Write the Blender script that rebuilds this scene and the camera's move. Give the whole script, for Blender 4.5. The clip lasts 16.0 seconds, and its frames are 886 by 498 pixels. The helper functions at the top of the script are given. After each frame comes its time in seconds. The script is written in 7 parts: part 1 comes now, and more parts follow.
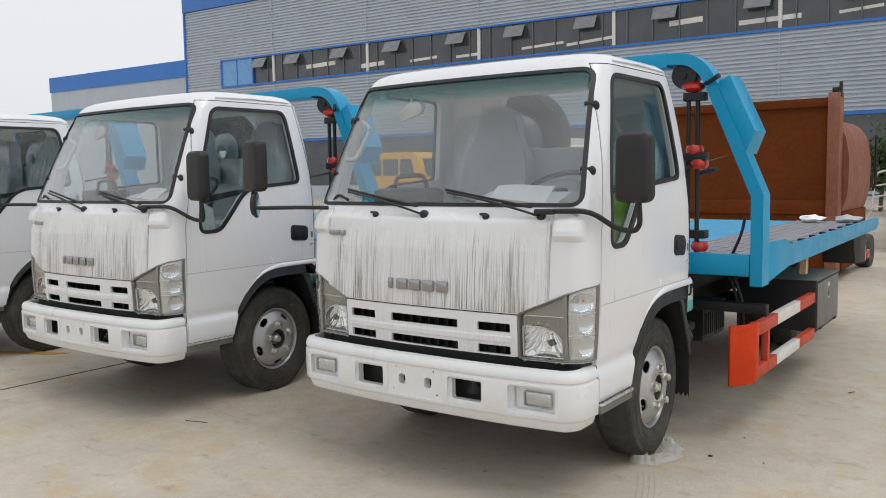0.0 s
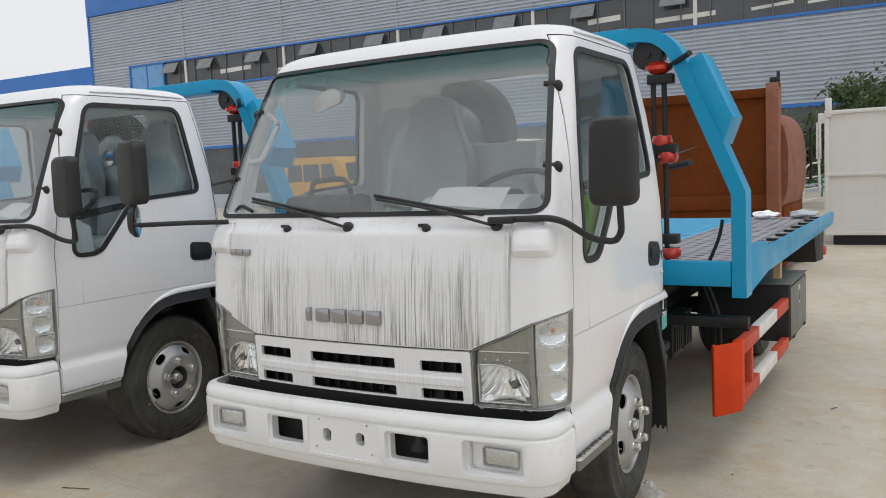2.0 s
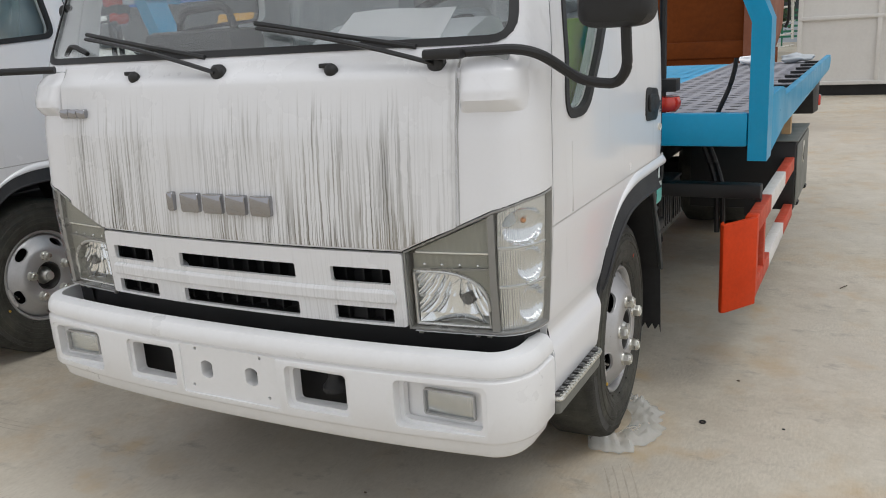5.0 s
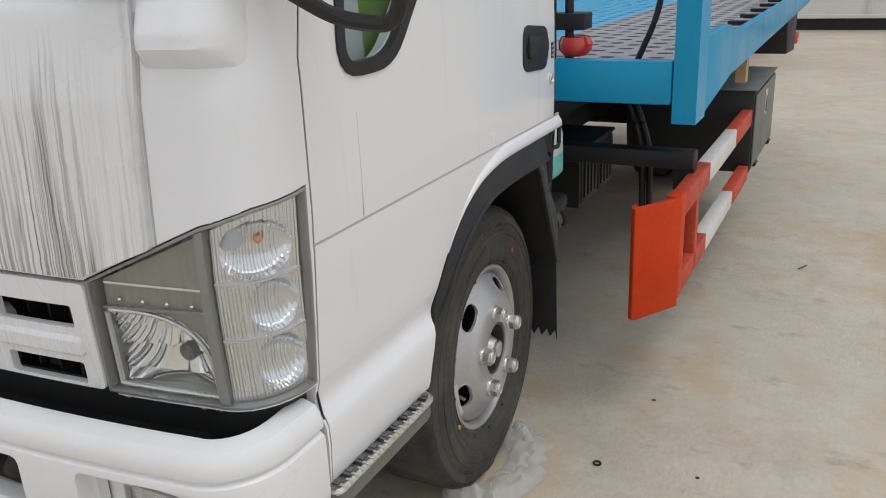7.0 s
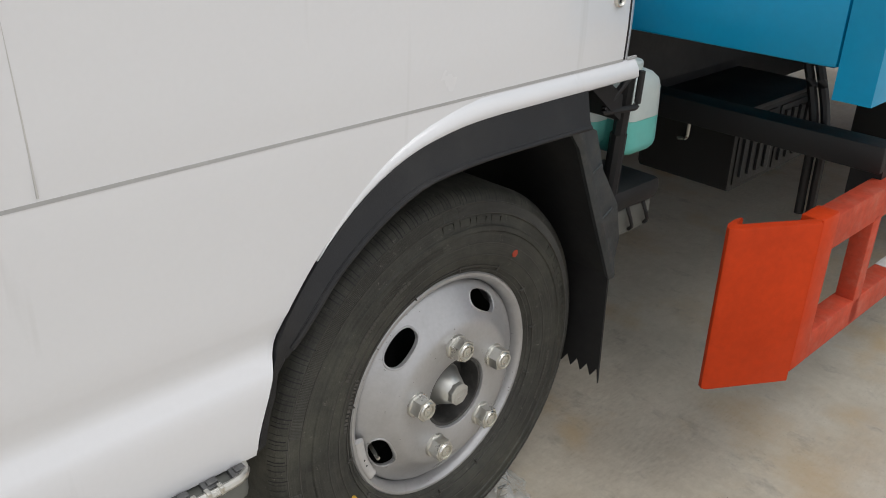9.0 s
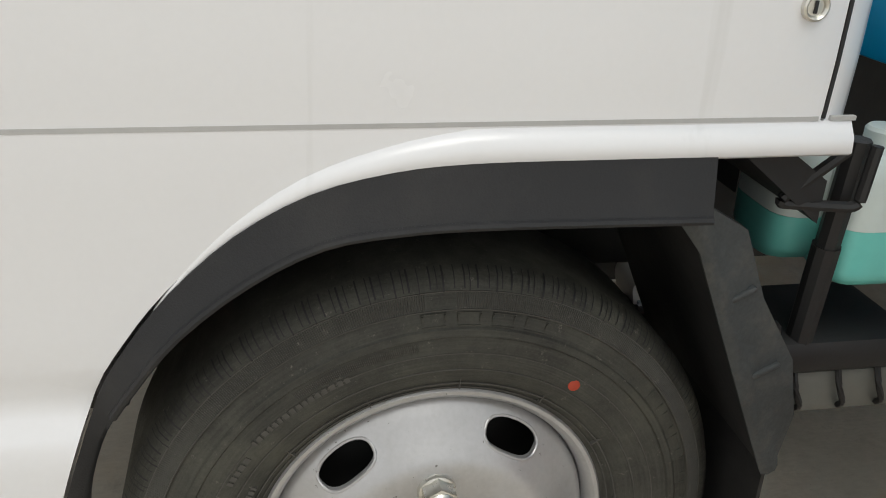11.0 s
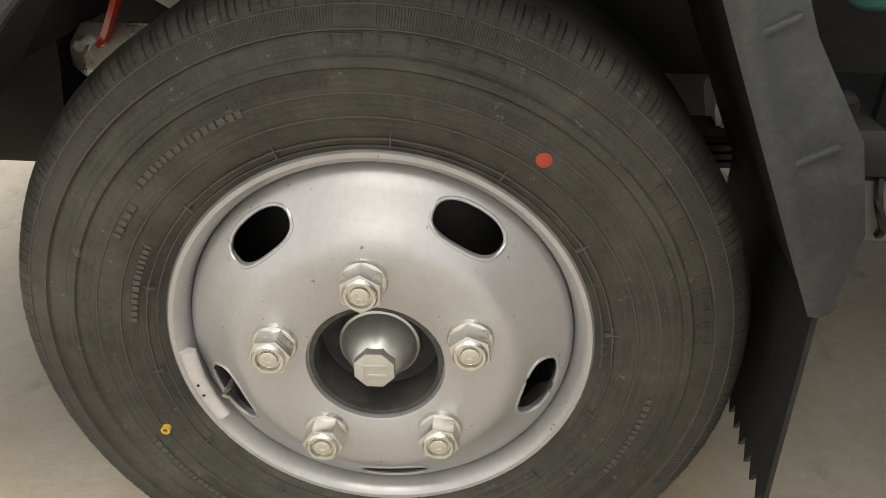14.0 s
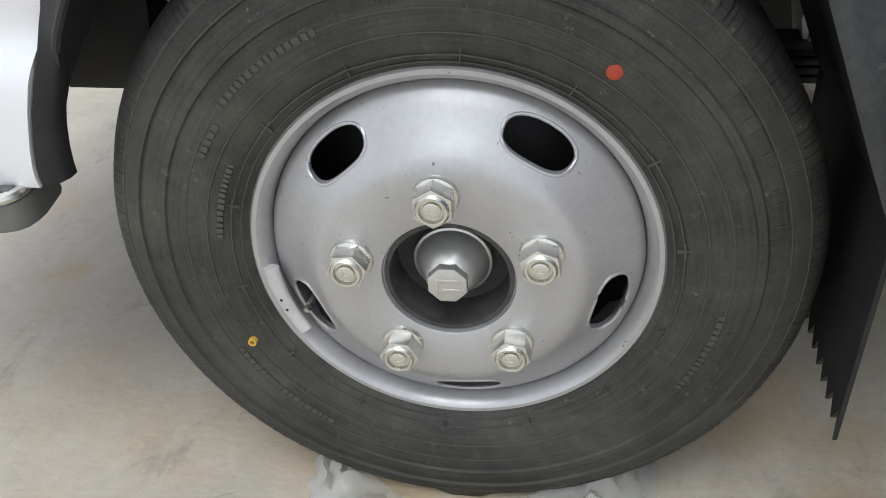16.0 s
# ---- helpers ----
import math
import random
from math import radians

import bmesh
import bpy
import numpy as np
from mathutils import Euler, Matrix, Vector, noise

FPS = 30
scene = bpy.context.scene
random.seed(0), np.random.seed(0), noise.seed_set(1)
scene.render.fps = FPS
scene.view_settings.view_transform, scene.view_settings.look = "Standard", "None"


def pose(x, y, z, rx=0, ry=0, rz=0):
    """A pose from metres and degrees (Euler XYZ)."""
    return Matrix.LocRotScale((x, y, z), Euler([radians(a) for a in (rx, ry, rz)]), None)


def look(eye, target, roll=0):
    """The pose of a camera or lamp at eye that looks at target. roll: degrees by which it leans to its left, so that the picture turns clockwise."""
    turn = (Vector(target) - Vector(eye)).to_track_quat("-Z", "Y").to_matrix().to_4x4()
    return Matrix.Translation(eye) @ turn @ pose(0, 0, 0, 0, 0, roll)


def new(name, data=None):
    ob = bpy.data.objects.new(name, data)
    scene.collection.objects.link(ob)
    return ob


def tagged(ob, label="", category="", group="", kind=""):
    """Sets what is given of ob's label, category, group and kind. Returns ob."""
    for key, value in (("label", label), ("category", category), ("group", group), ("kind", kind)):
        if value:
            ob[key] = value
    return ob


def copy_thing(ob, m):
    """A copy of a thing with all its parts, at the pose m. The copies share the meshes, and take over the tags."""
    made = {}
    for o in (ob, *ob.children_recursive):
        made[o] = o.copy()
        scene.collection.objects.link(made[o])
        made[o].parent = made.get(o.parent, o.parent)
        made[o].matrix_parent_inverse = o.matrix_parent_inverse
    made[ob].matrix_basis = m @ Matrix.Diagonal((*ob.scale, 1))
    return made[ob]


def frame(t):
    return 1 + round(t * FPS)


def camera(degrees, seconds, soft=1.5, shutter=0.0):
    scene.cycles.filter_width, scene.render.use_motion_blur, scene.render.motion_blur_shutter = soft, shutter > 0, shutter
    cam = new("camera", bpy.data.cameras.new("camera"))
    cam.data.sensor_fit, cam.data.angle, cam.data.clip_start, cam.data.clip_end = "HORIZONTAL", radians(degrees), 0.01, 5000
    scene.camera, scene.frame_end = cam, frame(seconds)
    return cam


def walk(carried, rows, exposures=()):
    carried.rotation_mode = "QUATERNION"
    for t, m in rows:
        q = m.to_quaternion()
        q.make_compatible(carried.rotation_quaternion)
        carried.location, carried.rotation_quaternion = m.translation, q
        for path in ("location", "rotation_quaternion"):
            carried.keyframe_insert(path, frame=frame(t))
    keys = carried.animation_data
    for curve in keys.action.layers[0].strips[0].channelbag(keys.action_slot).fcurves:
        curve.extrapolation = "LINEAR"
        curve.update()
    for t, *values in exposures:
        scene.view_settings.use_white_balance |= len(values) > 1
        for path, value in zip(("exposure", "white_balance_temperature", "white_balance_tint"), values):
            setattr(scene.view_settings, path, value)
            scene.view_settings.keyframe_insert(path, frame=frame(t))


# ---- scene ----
cam = camera(56.2, 16.0, soft=1.0)
PATH = [
    (0, (2.486, -4.307, 1.57), (1.312, -2.697, 1.389), -1.0),
    (0.5, (2.42, -4.272, 1.564), (1.251, -2.662, 1.358), -1.3),
    (1, (2.322, -4.064, 1.559), (1.171, -2.444, 1.329), -1.6),
    (1.5, (2.183, -3.837, 1.567), (1.109, -2.159, 1.389), -2.1),
    (2, (1.983, -3.645, 1.561), (0.959, -1.936, 1.383), -2.5),
    (2.5, (1.852, -3.442, 1.55), (0.815, -1.743, 1.351), -2.8),
    (3, (1.728, -3.243, 1.553), (0.676, -1.559, 1.316), -3.3),
    (3.5, (1.597, -3.123, 1.542), (0.646, -1.39, 1.244), -3.5),
    (3.7, (1.586, -3.064, 1.536), (0.648, -1.325, 1.22), -3.6),
    (5.8, (1.532, -2.418, 1.408), (0.637, -0.739, 0.794), -2.4),
    (6, (1.566, -2.308, 1.415), (0.674, -0.631, 0.789), -2.1),
    (6.5, (1.642, -2.082, 1.413), (0.758, -0.403, 0.781), -2.3),
    (7, (1.62, -1.851, 1.391), (0.743, -0.184, 0.719), -2.6),
    (7.5, (1.635, -1.605, 1.374), (0.701, 0.016, 0.668), -2.1),
    (8, (1.696, -1.313, 1.359), (0.671, 0.25, 0.648), -0.7),
    (8.5, (1.674, -1.091, 1.31), (0.562, 0.366, 0.511), -0.0),
    (9, (1.699, -0.882, 1.29), (0.384, 0.341, 0.41), 0.9),
    (9.5, (1.733, -0.639, 1.27), (0.253, 0.341, 0.348), 1.0),
    (9.7, (1.7, -0.553, 1.267), (0.188, 0.347, 0.316), 1.1),
    (11.8, (1.521, -0.066, 1.126), (-0.272, -0.028, 0.242), 0.4),
    (12, (1.508, -0.06, 1.13), (-0.227, -0.028, 0.137), -0.9),
    (12.5, (1.515, -0.007, 1.123), (-0.171, -0.12, 0.053), -1.6),
    (13, (1.486, 0.075, 1.067), (-0.149, -0.152, -0.062), -0.9),
    (13.5, (1.485, 0.114, 0.946), (-0.18, -0.116, -0.138), 0.6),
    (14, (1.46, 0.128, 0.913), (-0.257, -0.036, -0.101), 0.1),
    (14.5, (1.472, 0.126, 0.9), (-0.22, -0.097, -0.142), -1.5),
    (15, (1.494, 0.123, 0.908), (-0.152, -0.196, -0.182), -2.7),
    (15.5, (1.488, 0.131, 0.911), (-0.131, -0.217, -0.21), -3.5),
    (16, (1.481, 0.144, 0.903), (-0.126, -0.214, -0.233), -3.9),
]
EXPOSURES = [(0, -0.06, 6420, 8), (3.5, -0.08, 6380, 8), (6, -0.15, 6350, 9), (9.0, -0.14, 6400, 9), (9.7, -0.06, 6500, 8), (11.8, 0.05, 6800, 6), (12.5, 0.16, 7050, 7), (13.2, 0.29, 7150, 7),
             (14.0, 0.43, 7100, 8), (14.5, 0.41, 6750, 8), (15.0, 0.37, 6250, 8), (16, 0.34, 6050, 8)]
walk(cam, [(t, look(eye, target, roll)) for t, eye, target, roll in PATH], EXPOSURES)

# ---------------------------------------------------------------- light
world = bpy.data.worlds.new("overcast_sky")
scene.world = world
world.use_nodes = True
wn, wl = world.node_tree.nodes, world.node_tree.links
sky = wn.new("ShaderNodeTexSky")
sky.sky_type = "NISHITA"
sky.sun_disc = False
sky.sun_elevation, sky.sun_rotation = radians(65), radians(93)
sky.air_density, sky.dust_density = 1.0, 6.0
grey = wn.new("ShaderNodeHueSaturation")
grey.inputs["Saturation"].default_value = 0.06
cmix = wn.new("ShaderNodeMixRGB")
cmix.inputs[0].default_value = 0.82
cmix.inputs[2].default_value = (8.6, 8.55, 8.8, 1)
wl.new(sky.outputs[0], grey.inputs["Color"])
wl.new(grey.outputs[0], cmix.inputs[1])
wl.new(cmix.outputs[0], wn["Background"].inputs[0])
wn["Background"].inputs[1].default_value = 0.115
sun = new("sun", bpy.data.lights.new("sun", "SUN"))
sun.data.energy, sun.data.angle, sun.data.color = 0.7, radians(28), (1.0, 0.97, 0.93)
sun.matrix_world = look((6.5, -0.3, 14), (0, 0, 0))

# ---------------------------------------------------------------- materials
def ramp(nt, fac, stops):
    r = nt.nodes.new("ShaderNodeValToRGB")
    while len(r.color_ramp.elements) < len(stops):
        r.color_ramp.elements.new(0.5)
    for e, (p, c) in zip(r.color_ramp.elements, stops):
        e.position, e.color = p, (*c, 1) if len(c) == 3 else c
    nt.links.new(fac, r.inputs[0])
    return r.outputs[0]


def noise_tex(nt, vec, scale, detail=5, rough=0.6, stretch=None):
    n = nt.nodes.new("ShaderNodeTexNoise")
    n.inputs["Scale"].default_value, n.inputs["Detail"].default_value, n.inputs["Roughness"].default_value = scale, detail, rough
    if stretch:
        m = nt.nodes.new("ShaderNodeMapping")
        m.inputs["Scale"].default_value = stretch
        nt.links.new(vec, m.inputs["Vector"])
        vec = m.outputs[0]
    nt.links.new(vec, n.inputs["Vector"])
    return n.outputs["Fac"]


def mix(nt, fac, a, b, kind="MIX"):
    m = nt.nodes.new("ShaderNodeMixRGB")
    m.blend_type = kind
    for socket, v in zip(m.inputs, (fac, a, b)):
        if isinstance(v, (int, float)):
            socket.default_value = v
        elif isinstance(v, tuple):
            socket.default_value = (*v, 1)
        else:
            nt.links.new(v, socket)
    return m.outputs[0]


def calc(nt, op, a, b=0.0, c=0.0):
    m = nt.nodes.new("ShaderNodeMath")
    m.operation, m.use_clamp = op, False
    for socket, v in zip(m.inputs, (a, b, c)):
        if isinstance(v, (int, float)):
            socket.default_value = v
        else:
            nt.links.new(v, socket)
    return m.outputs[0]


def material(name, base, rough=0.5, metal=0.0, vary=0.12, grain=40.0, big=2.0, bump=0.1, coat=0.0, dirt=None, dirt_amount=0.0, spec=0.5, chips=None, drips=None, uneven=1.0):
    """Principled paint, metal, rubber or plastic with variation at two scales and a fine relief."""
    m = bpy.data.materials.new(name)
    m.use_nodes = True
    nt = m.node_tree
    p = nt.nodes["Principled BSDF"]
    co = nt.nodes.new("ShaderNodeTexCoord").outputs["Object"]
    fine, wide = noise_tex(nt, co, grain, 4), noise_tex(nt, co, big, 5)
    dark, light = tuple(v * (1 - vary) for v in base), tuple(min(1, v * (1 + vary)) for v in base)
    col = ramp(nt, wide, [(0.3, dark), (0.7, light)])
    col = mix(nt, 0.35, col, ramp(nt, fine, [(0.35, dark), (0.65, light)]))
    if dirt:
        spots = ramp(nt, noise_tex(nt, co, big * 3.1, 8, 0.7), [(0.5, (0, 0, 0)), (0.75, (1, 1, 1))])
        col = mix(nt, mix(nt, 1.0, spots, (dirt_amount,) * 3, "MULTIPLY"), col, dirt)
    if chips:
        spots = ramp(nt, noise_tex(nt, co, 95, 3, 0.7), [(0.69, (0, 0, 0)), (0.715, (0.8,) * 3)])
        col = mix(nt, spots, col, chips)
    if drips:
        runs = ramp(nt, noise_tex(nt, co, 1.0, 4, 0.6, (16, 16, 0.9)), [(0.64, (0, 0, 0)), (0.72, (drips[0],) * 3)])
        col = mix(nt, runs, col, drips[1])
    nt.links.new(col, p.inputs["Base Color"])
    r = ramp(nt, noise_tex(nt, co, big * 2.3, 6), [(0.3, (max(0, rough - 0.08 * uneven),) * 3), (0.7, (min(1, rough + 0.1 * uneven),) * 3)])
    nt.links.new(r, p.inputs["Roughness"])
    p.inputs["Metallic"].default_value = metal
    p.inputs["Specular IOR Level"].default_value = spec
    p.inputs["Coat Weight"].default_value = coat
    p.inputs["Coat Roughness"].default_value = 0.08
    if bump:
        b = nt.nodes.new("ShaderNodeBump")
        b.inputs["Strength"].default_value, b.inputs["Distance"].default_value = bump, 0.002
        nt.links.new(fine, b.inputs["Height"])
        nt.links.new(b.outputs[0], p.inputs["Normal"])
    return m


def glass(name, tint=(0.8, 0.87, 0.85), gloss=1.0, band=None, haze=0.0):
    """Thin window glass: clear tint with Fresnel gloss; band: (z, height, colour) of a shade strip; haze: pale diffuse
    veil.
    """
    m = bpy.data.materials.new(name)
    m.use_nodes = True
    nt = m.node_tree
    for n in list(nt.nodes):
        if n.type != "OUTPUT_MATERIAL":
            nt.nodes.remove(n)
    out = nt.nodes["Material Output"]
    clear, shine, mixer = nt.nodes.new("ShaderNodeBsdfTransparent"), nt.nodes.new("ShaderNodeBsdfGlossy"), nt.nodes.new("ShaderNodeMixShader")
    clear.inputs[0].default_value = (*tint, 1)
    shine.inputs["Roughness"].default_value = 0.02
    co = nt.nodes.new("ShaderNodeTexCoord").outputs["Object"]
    if band:
        sep = nt.nodes.new("ShaderNodeSeparateXYZ")
        nt.links.new(co, sep.inputs[0])
        up = calc(nt, "DIVIDE", calc(nt, "SUBTRACT", sep.outputs[2], band[0]), band[1])
        nt.links.new(ramp(nt, up, [(0.0, tint), (1.0, band[2])]), clear.inputs[0])
    f = nt.nodes.new("ShaderNodeLayerWeight")
    f.inputs[0].default_value = 0.5
    shown = calc(nt, "MULTIPLY_ADD", calc(nt, "POWER", f.outputs["Facing"], 5.0), 0.96, 0.04)
    nt.links.new(calc(nt, "MINIMUM", calc(nt, "MULTIPLY", shown, gloss), 1.0), mixer.inputs[0])
    nt.links.new(clear.outputs[0], mixer.inputs[1])
    nt.links.new(shine.outputs[0], mixer.inputs[2])
    last = mixer.outputs[0]
    if haze:
        # pale diffuse layer mixed over the glass as a veil
        dust, film = nt.nodes.new("ShaderNodeBsdfDiffuse"), nt.nodes.new("ShaderNodeMixShader")
        dust.inputs[0].default_value = (0.62, 0.64, 0.63, 1)
        d = ramp(nt, noise_tex(nt, co, 3.0, 6), [(0.3, (haze * 0.6,) * 3), (0.7, (haze * 1.3,) * 3)])
        nt.links.new(d, film.inputs[0])
        nt.links.new(last, film.inputs[1])
        nt.links.new(dust.outputs[0], film.inputs[2])
        last = film.outputs[0]
    nt.links.new(last, out.inputs[0])
    return m


def streaked_paint(name, seam_z, reach, strength):
    """White cab paint with grey-black rain streaks that gather above the lower seam."""
    m = material(name, (0.745, 0.752, 0.765), 0.28, vary=0.02, grain=90, big=1.4, bump=0.02, coat=0.5)
    nt = m.node_tree
    p = nt.nodes["Principled BSDF"]
    base = p.inputs["Base Color"].links[0].from_socket
    co = nt.nodes.new("ShaderNodeTexCoord").outputs["Object"]
    sep = nt.nodes.new("ShaderNodeSeparateXYZ")
    nt.links.new(co, sep.inputs[0])
    warp = nt.nodes.new("ShaderNodeCombineXYZ")
    wob = calc(nt, "MULTIPLY", noise_tex(nt, co, 26.0, 3), 0.006)
    nt.links.new(calc(nt, "ADD", sep.outputs[0], wob), warp.inputs[0])
    nt.links.new(sep.outputs[2], warp.inputs[2])
    low = calc(nt, "DIVIDE", calc(nt, "SUBTRACT", sep.outputs[2], seam_z), reach)

    def runs(density, tall, width, seed_stretch):
        """Thin runs, each with a start of its own height."""
        peak = [(0.5 - width * 2, (0, 0, 0)), (0.5 - width * 0.5, (1, 1, 1)), (0.5 + width * 0.5, (1, 1, 1)), (0.5 + width * 2, (0, 0, 0))]
        line = ramp(nt, noise_tex(nt, warp.outputs[0], 1.0, 2, 0.55, (density, 1, tall)), peak)
        start = calc(nt, "MULTIPLY_ADD", noise_tex(nt, warp.outputs[0], 1.0, 2, 0.6, (seed_stretch, 1, 0.0)), 3.2, -0.88)
        begun = calc(nt, "MULTIPLY", calc(nt, "SUBTRACT", start, low), 5.0)
        return mix(nt, 1.0, line, ramp(nt, begun, [(0.0, (0, 0, 0)), (1.0, (1, 1, 1))]), "MULTIPLY")

    lines = runs(30, 0.7, 0.016, 46)
    thin = runs(75, 1.2, 0.03, 90)
    patch = ramp(nt, noise_tex(nt, warp.outputs[0], 1.0, 2, 0.5, (6.5, 1, 0.5)), [(0.36, (0.16,) * 3), (0.62, (1, 1, 1))])
    fade = ramp(nt, low, [(0.0, (1, 1, 1)), (0.10, (0.9,) * 3), (0.30, (0.62,) * 3), (0.68, (0.48,) * 3), (0.84, (0.0,) * 3)])
    amount = mix(nt, 1.0, mix(nt, 0.55, lines, thin), patch, "MULTIPLY")
    amount = mix(nt, 1.0, amount, fade, "MULTIPLY")
    across = ramp(nt, calc(nt, "ABSOLUTE", sep.outputs[0]), [(0.60, (1, 1, 1)), (0.675, (0.35,) * 3)])
    amount = mix(nt, 1.0, amount, across, "MULTIPLY")
    amount = mix(nt, 1.0, amount, (strength,) * 3, "MULTIPLY")
    # a dirty run along each edge of the panel
    rim = ramp(nt, calc(nt, "ABSOLUTE", calc(nt, "ADD", sep.outputs[0], calc(nt, "MULTIPLY", wob, 2.5))), [(0.661, (0, 0, 0)), (0.666, (0.45,) * 3), (0.669, (0.45,) * 3), (0.674, (0, 0, 0))])
    rim = mix(nt, 1.0, rim, ramp(nt, noise_tex(nt, co, 1.0, 3, 0.6, (1, 1, 6)), [(0.40, (0, 0, 0)), (0.62, (1, 1, 1))]), "MULTIPLY")
    amount = mix(nt, 1.0, amount, mix(nt, 1.0, rim, (min(1.0, strength * 0.5),) * 3, "MULTIPLY"), "ADD")
    tint = ramp(nt, noise_tex(nt, co, 4.0, 3), [(0.35, (0.10, 0.10, 0.09)), (0.7, (0.20, 0.175, 0.12))])
    wash = ramp(nt, noise_tex(nt, warp.outputs[0], 1.0, 5, 0.65, (9, 1, 1.1)), [(0.40, (0, 0, 0)), (0.68, (1, 1, 1))])
    wash = mix(nt, 1.0, mix(nt, 1.0, wash, fade, "MULTIPLY"), (min(0.5, strength * 0.22),) * 3, "MULTIPLY")
    base = mix(nt, wash, base, (0.36, 0.355, 0.33))
    nt.links.new(mix(nt, amount, base, tint), p.inputs["Base Color"])
    return m


WHITE = material("white_cab_paint", (0.768, 0.775, 0.794), 0.26, vary=0.015, grain=120, big=1.2, bump=0.0, coat=0.5, uneven=0.15, drips=(0.16, (0.45, 0.45, 0.43)))
STREAK = streaked_paint("rain_streaked_white_paint", 0.9, 0.5, 1.5)
GRILLE = streaked_paint("grille_white_paint", 0.66, 0.3, 0.3)
BUMPER = material("white_bumper_paint", (0.765, 0.77, 0.775), 0.34, vary=0.02, grain=80, big=1.5, bump=0.02, coat=0.4, dirt=(0.5, 0.48, 0.44), dirt_amount=0.22)
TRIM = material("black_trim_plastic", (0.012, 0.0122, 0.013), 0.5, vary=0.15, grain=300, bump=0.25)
FLARE = material("grey_black_flare_plastic", (0.016, 0.0168, 0.019), 0.5, vary=0.15, grain=400, bump=0.3, dirt=(0.06, 0.057, 0.054), dirt_amount=0.3, spec=0.4)
RAINRUN = material("pale_grey_rain_run", (0.56, 0.555, 0.54), 0.5, vary=0.2, grain=40, bump=0.0)
SEAMGREY = material("mid_grey_lines", (0.42, 0.42, 0.415), 0.6, vary=0.1, bump=0.0)
MUDG = material("dusty_mudguard_plastic", (0.036, 0.041, 0.043), 0.5, vary=0.4, grain=200, big=9, bump=0.3, dirt=(0.105, 0.10, 0.085), dirt_amount=0.55)
DARK = material("underbody_black", (0.011, 0.011, 0.012), 0.6, vary=0.3, grain=50, bump=0.3, dirt=(0.04, 0.037, 0.034), dirt_amount=0.4)
def rubber():
    """Black tyre rubber with dust patches, concentric scuffs and fine scratches."""
    m = bpy.data.materials.new("dusty_tyre_rubber")
    m.use_nodes = True
    nt = m.node_tree
    p = nt.nodes["Principled BSDF"]
    co = nt.nodes.new("ShaderNodeTexCoord").outputs["Object"]
    sep = nt.nodes.new("ShaderNodeSeparateXYZ")
    nt.links.new(co, sep.inputs[0])
    y, z = sep.outputs[1], sep.outputs[2]
    r = calc(nt, "SQRT", calc(nt, "ADD", calc(nt, "MULTIPLY", y, y), calc(nt, "MULTIPLY", z, z)))
    a = calc(nt, "ARCTAN2", z, y)
    polar = nt.nodes.new("ShaderNodeCombineXYZ")
    nt.links.new(r, polar.inputs[0])
    nt.links.new(a, polar.inputs[1])
    dust = ramp(nt, noise_tex(nt, co, 9, 8, 0.7), [(0.36, (0.0175, 0.0176, 0.0148)), (0.52, (0.041, 0.0418, 0.0335)), (0.70, (0.084, 0.084, 0.064))])
    rings = ramp(nt, noise_tex(nt, polar.outputs[0], 1.0, 6, 0.75, (260, 2.2, 1)), [(0.45, (0, 0, 0)), (0.75, (0.5,) * 3)])
    col = mix(nt, rings, dust, (0.098, 0.097, 0.082))
    scratch = ramp(nt, noise_tex(nt, co, 70, 7, 0.85), [(0.60, (0, 0, 0)), (0.68, (0.8,) * 3)])
    col = mix(nt, scratch, col, (0.24, 0.225, 0.19))
    grain = noise_tex(nt, co, 320, 4, 0.7)
    col = mix(nt, 0.25, col, ramp(nt, grain, [(0.3, (0.014,) * 3), (0.7, (0.08, 0.077, 0.07))]))
    nt.links.new(col, p.inputs["Base Color"])
    nt.links.new(ramp(nt, noise_tex(nt, co, 12, 5), [(0.3, (0.5,) * 3), (0.7, (0.82,) * 3)]), p.inputs["Roughness"])
    p.inputs["Specular IOR Level"].default_value = 0.4
    b = nt.nodes.new("ShaderNodeBump")
    b.inputs["Strength"].default_value, b.inputs["Distance"].default_value = 0.5, 0.001
    nt.links.new(calc(nt, "ADD", grain, noise_tex(nt, polar.outputs[0], 1.0, 3, 0.6, (420, 3, 1))), b.inputs["Height"])
    nt.links.new(b.outputs[0], p.inputs["Normal"])
    return m


RUBBER = rubber()
LETTER = material("raised_tyre_rubber", (0.072, 0.069, 0.062), 0.6, vary=0.2, grain=80, big=6, bump=0.2, spec=0.35)
RIM = material("silver_wheel_paint", (0.47, 0.47, 0.475), 0.38, metal=0.6, vary=0.08, grain=140, big=7, bump=0.06, dirt=(0.33, 0.32, 0.31), dirt_amount=0.35, chips=(0.10, 0.09, 0.08))
ZINC = material("zinc_plated_steel", (0.66, 0.65, 0.60), 0.3, metal=0.9, vary=0.12, grain=120, big=14, bump=0.06)
STEPMETAL = material("dull_step_metal", (0.17, 0.17, 0.168), 0.5, metal=0.55, vary=0.25, grain=60, big=20, bump=0.2)
CAPZINC = material("satin_zinc_cap", (0.58, 0.58, 0.55), 0.36, metal=0.75, vary=0.1, grain=90, big=12, bump=0.05)
BORE = material("dark_hub_bore", (0.045, 0.044, 0.042), 0.6, vary=0.5, grain=60, big=25, bump=0.4, dirt=(0.13, 0.12, 0.11), dirt_amount=0.5)
WEIGHT = material("pale_balance_weight", (0.56, 0.55, 0.54), 0.45, metal=0.3, vary=0.1, grain=80, big=20, bump=0.05)
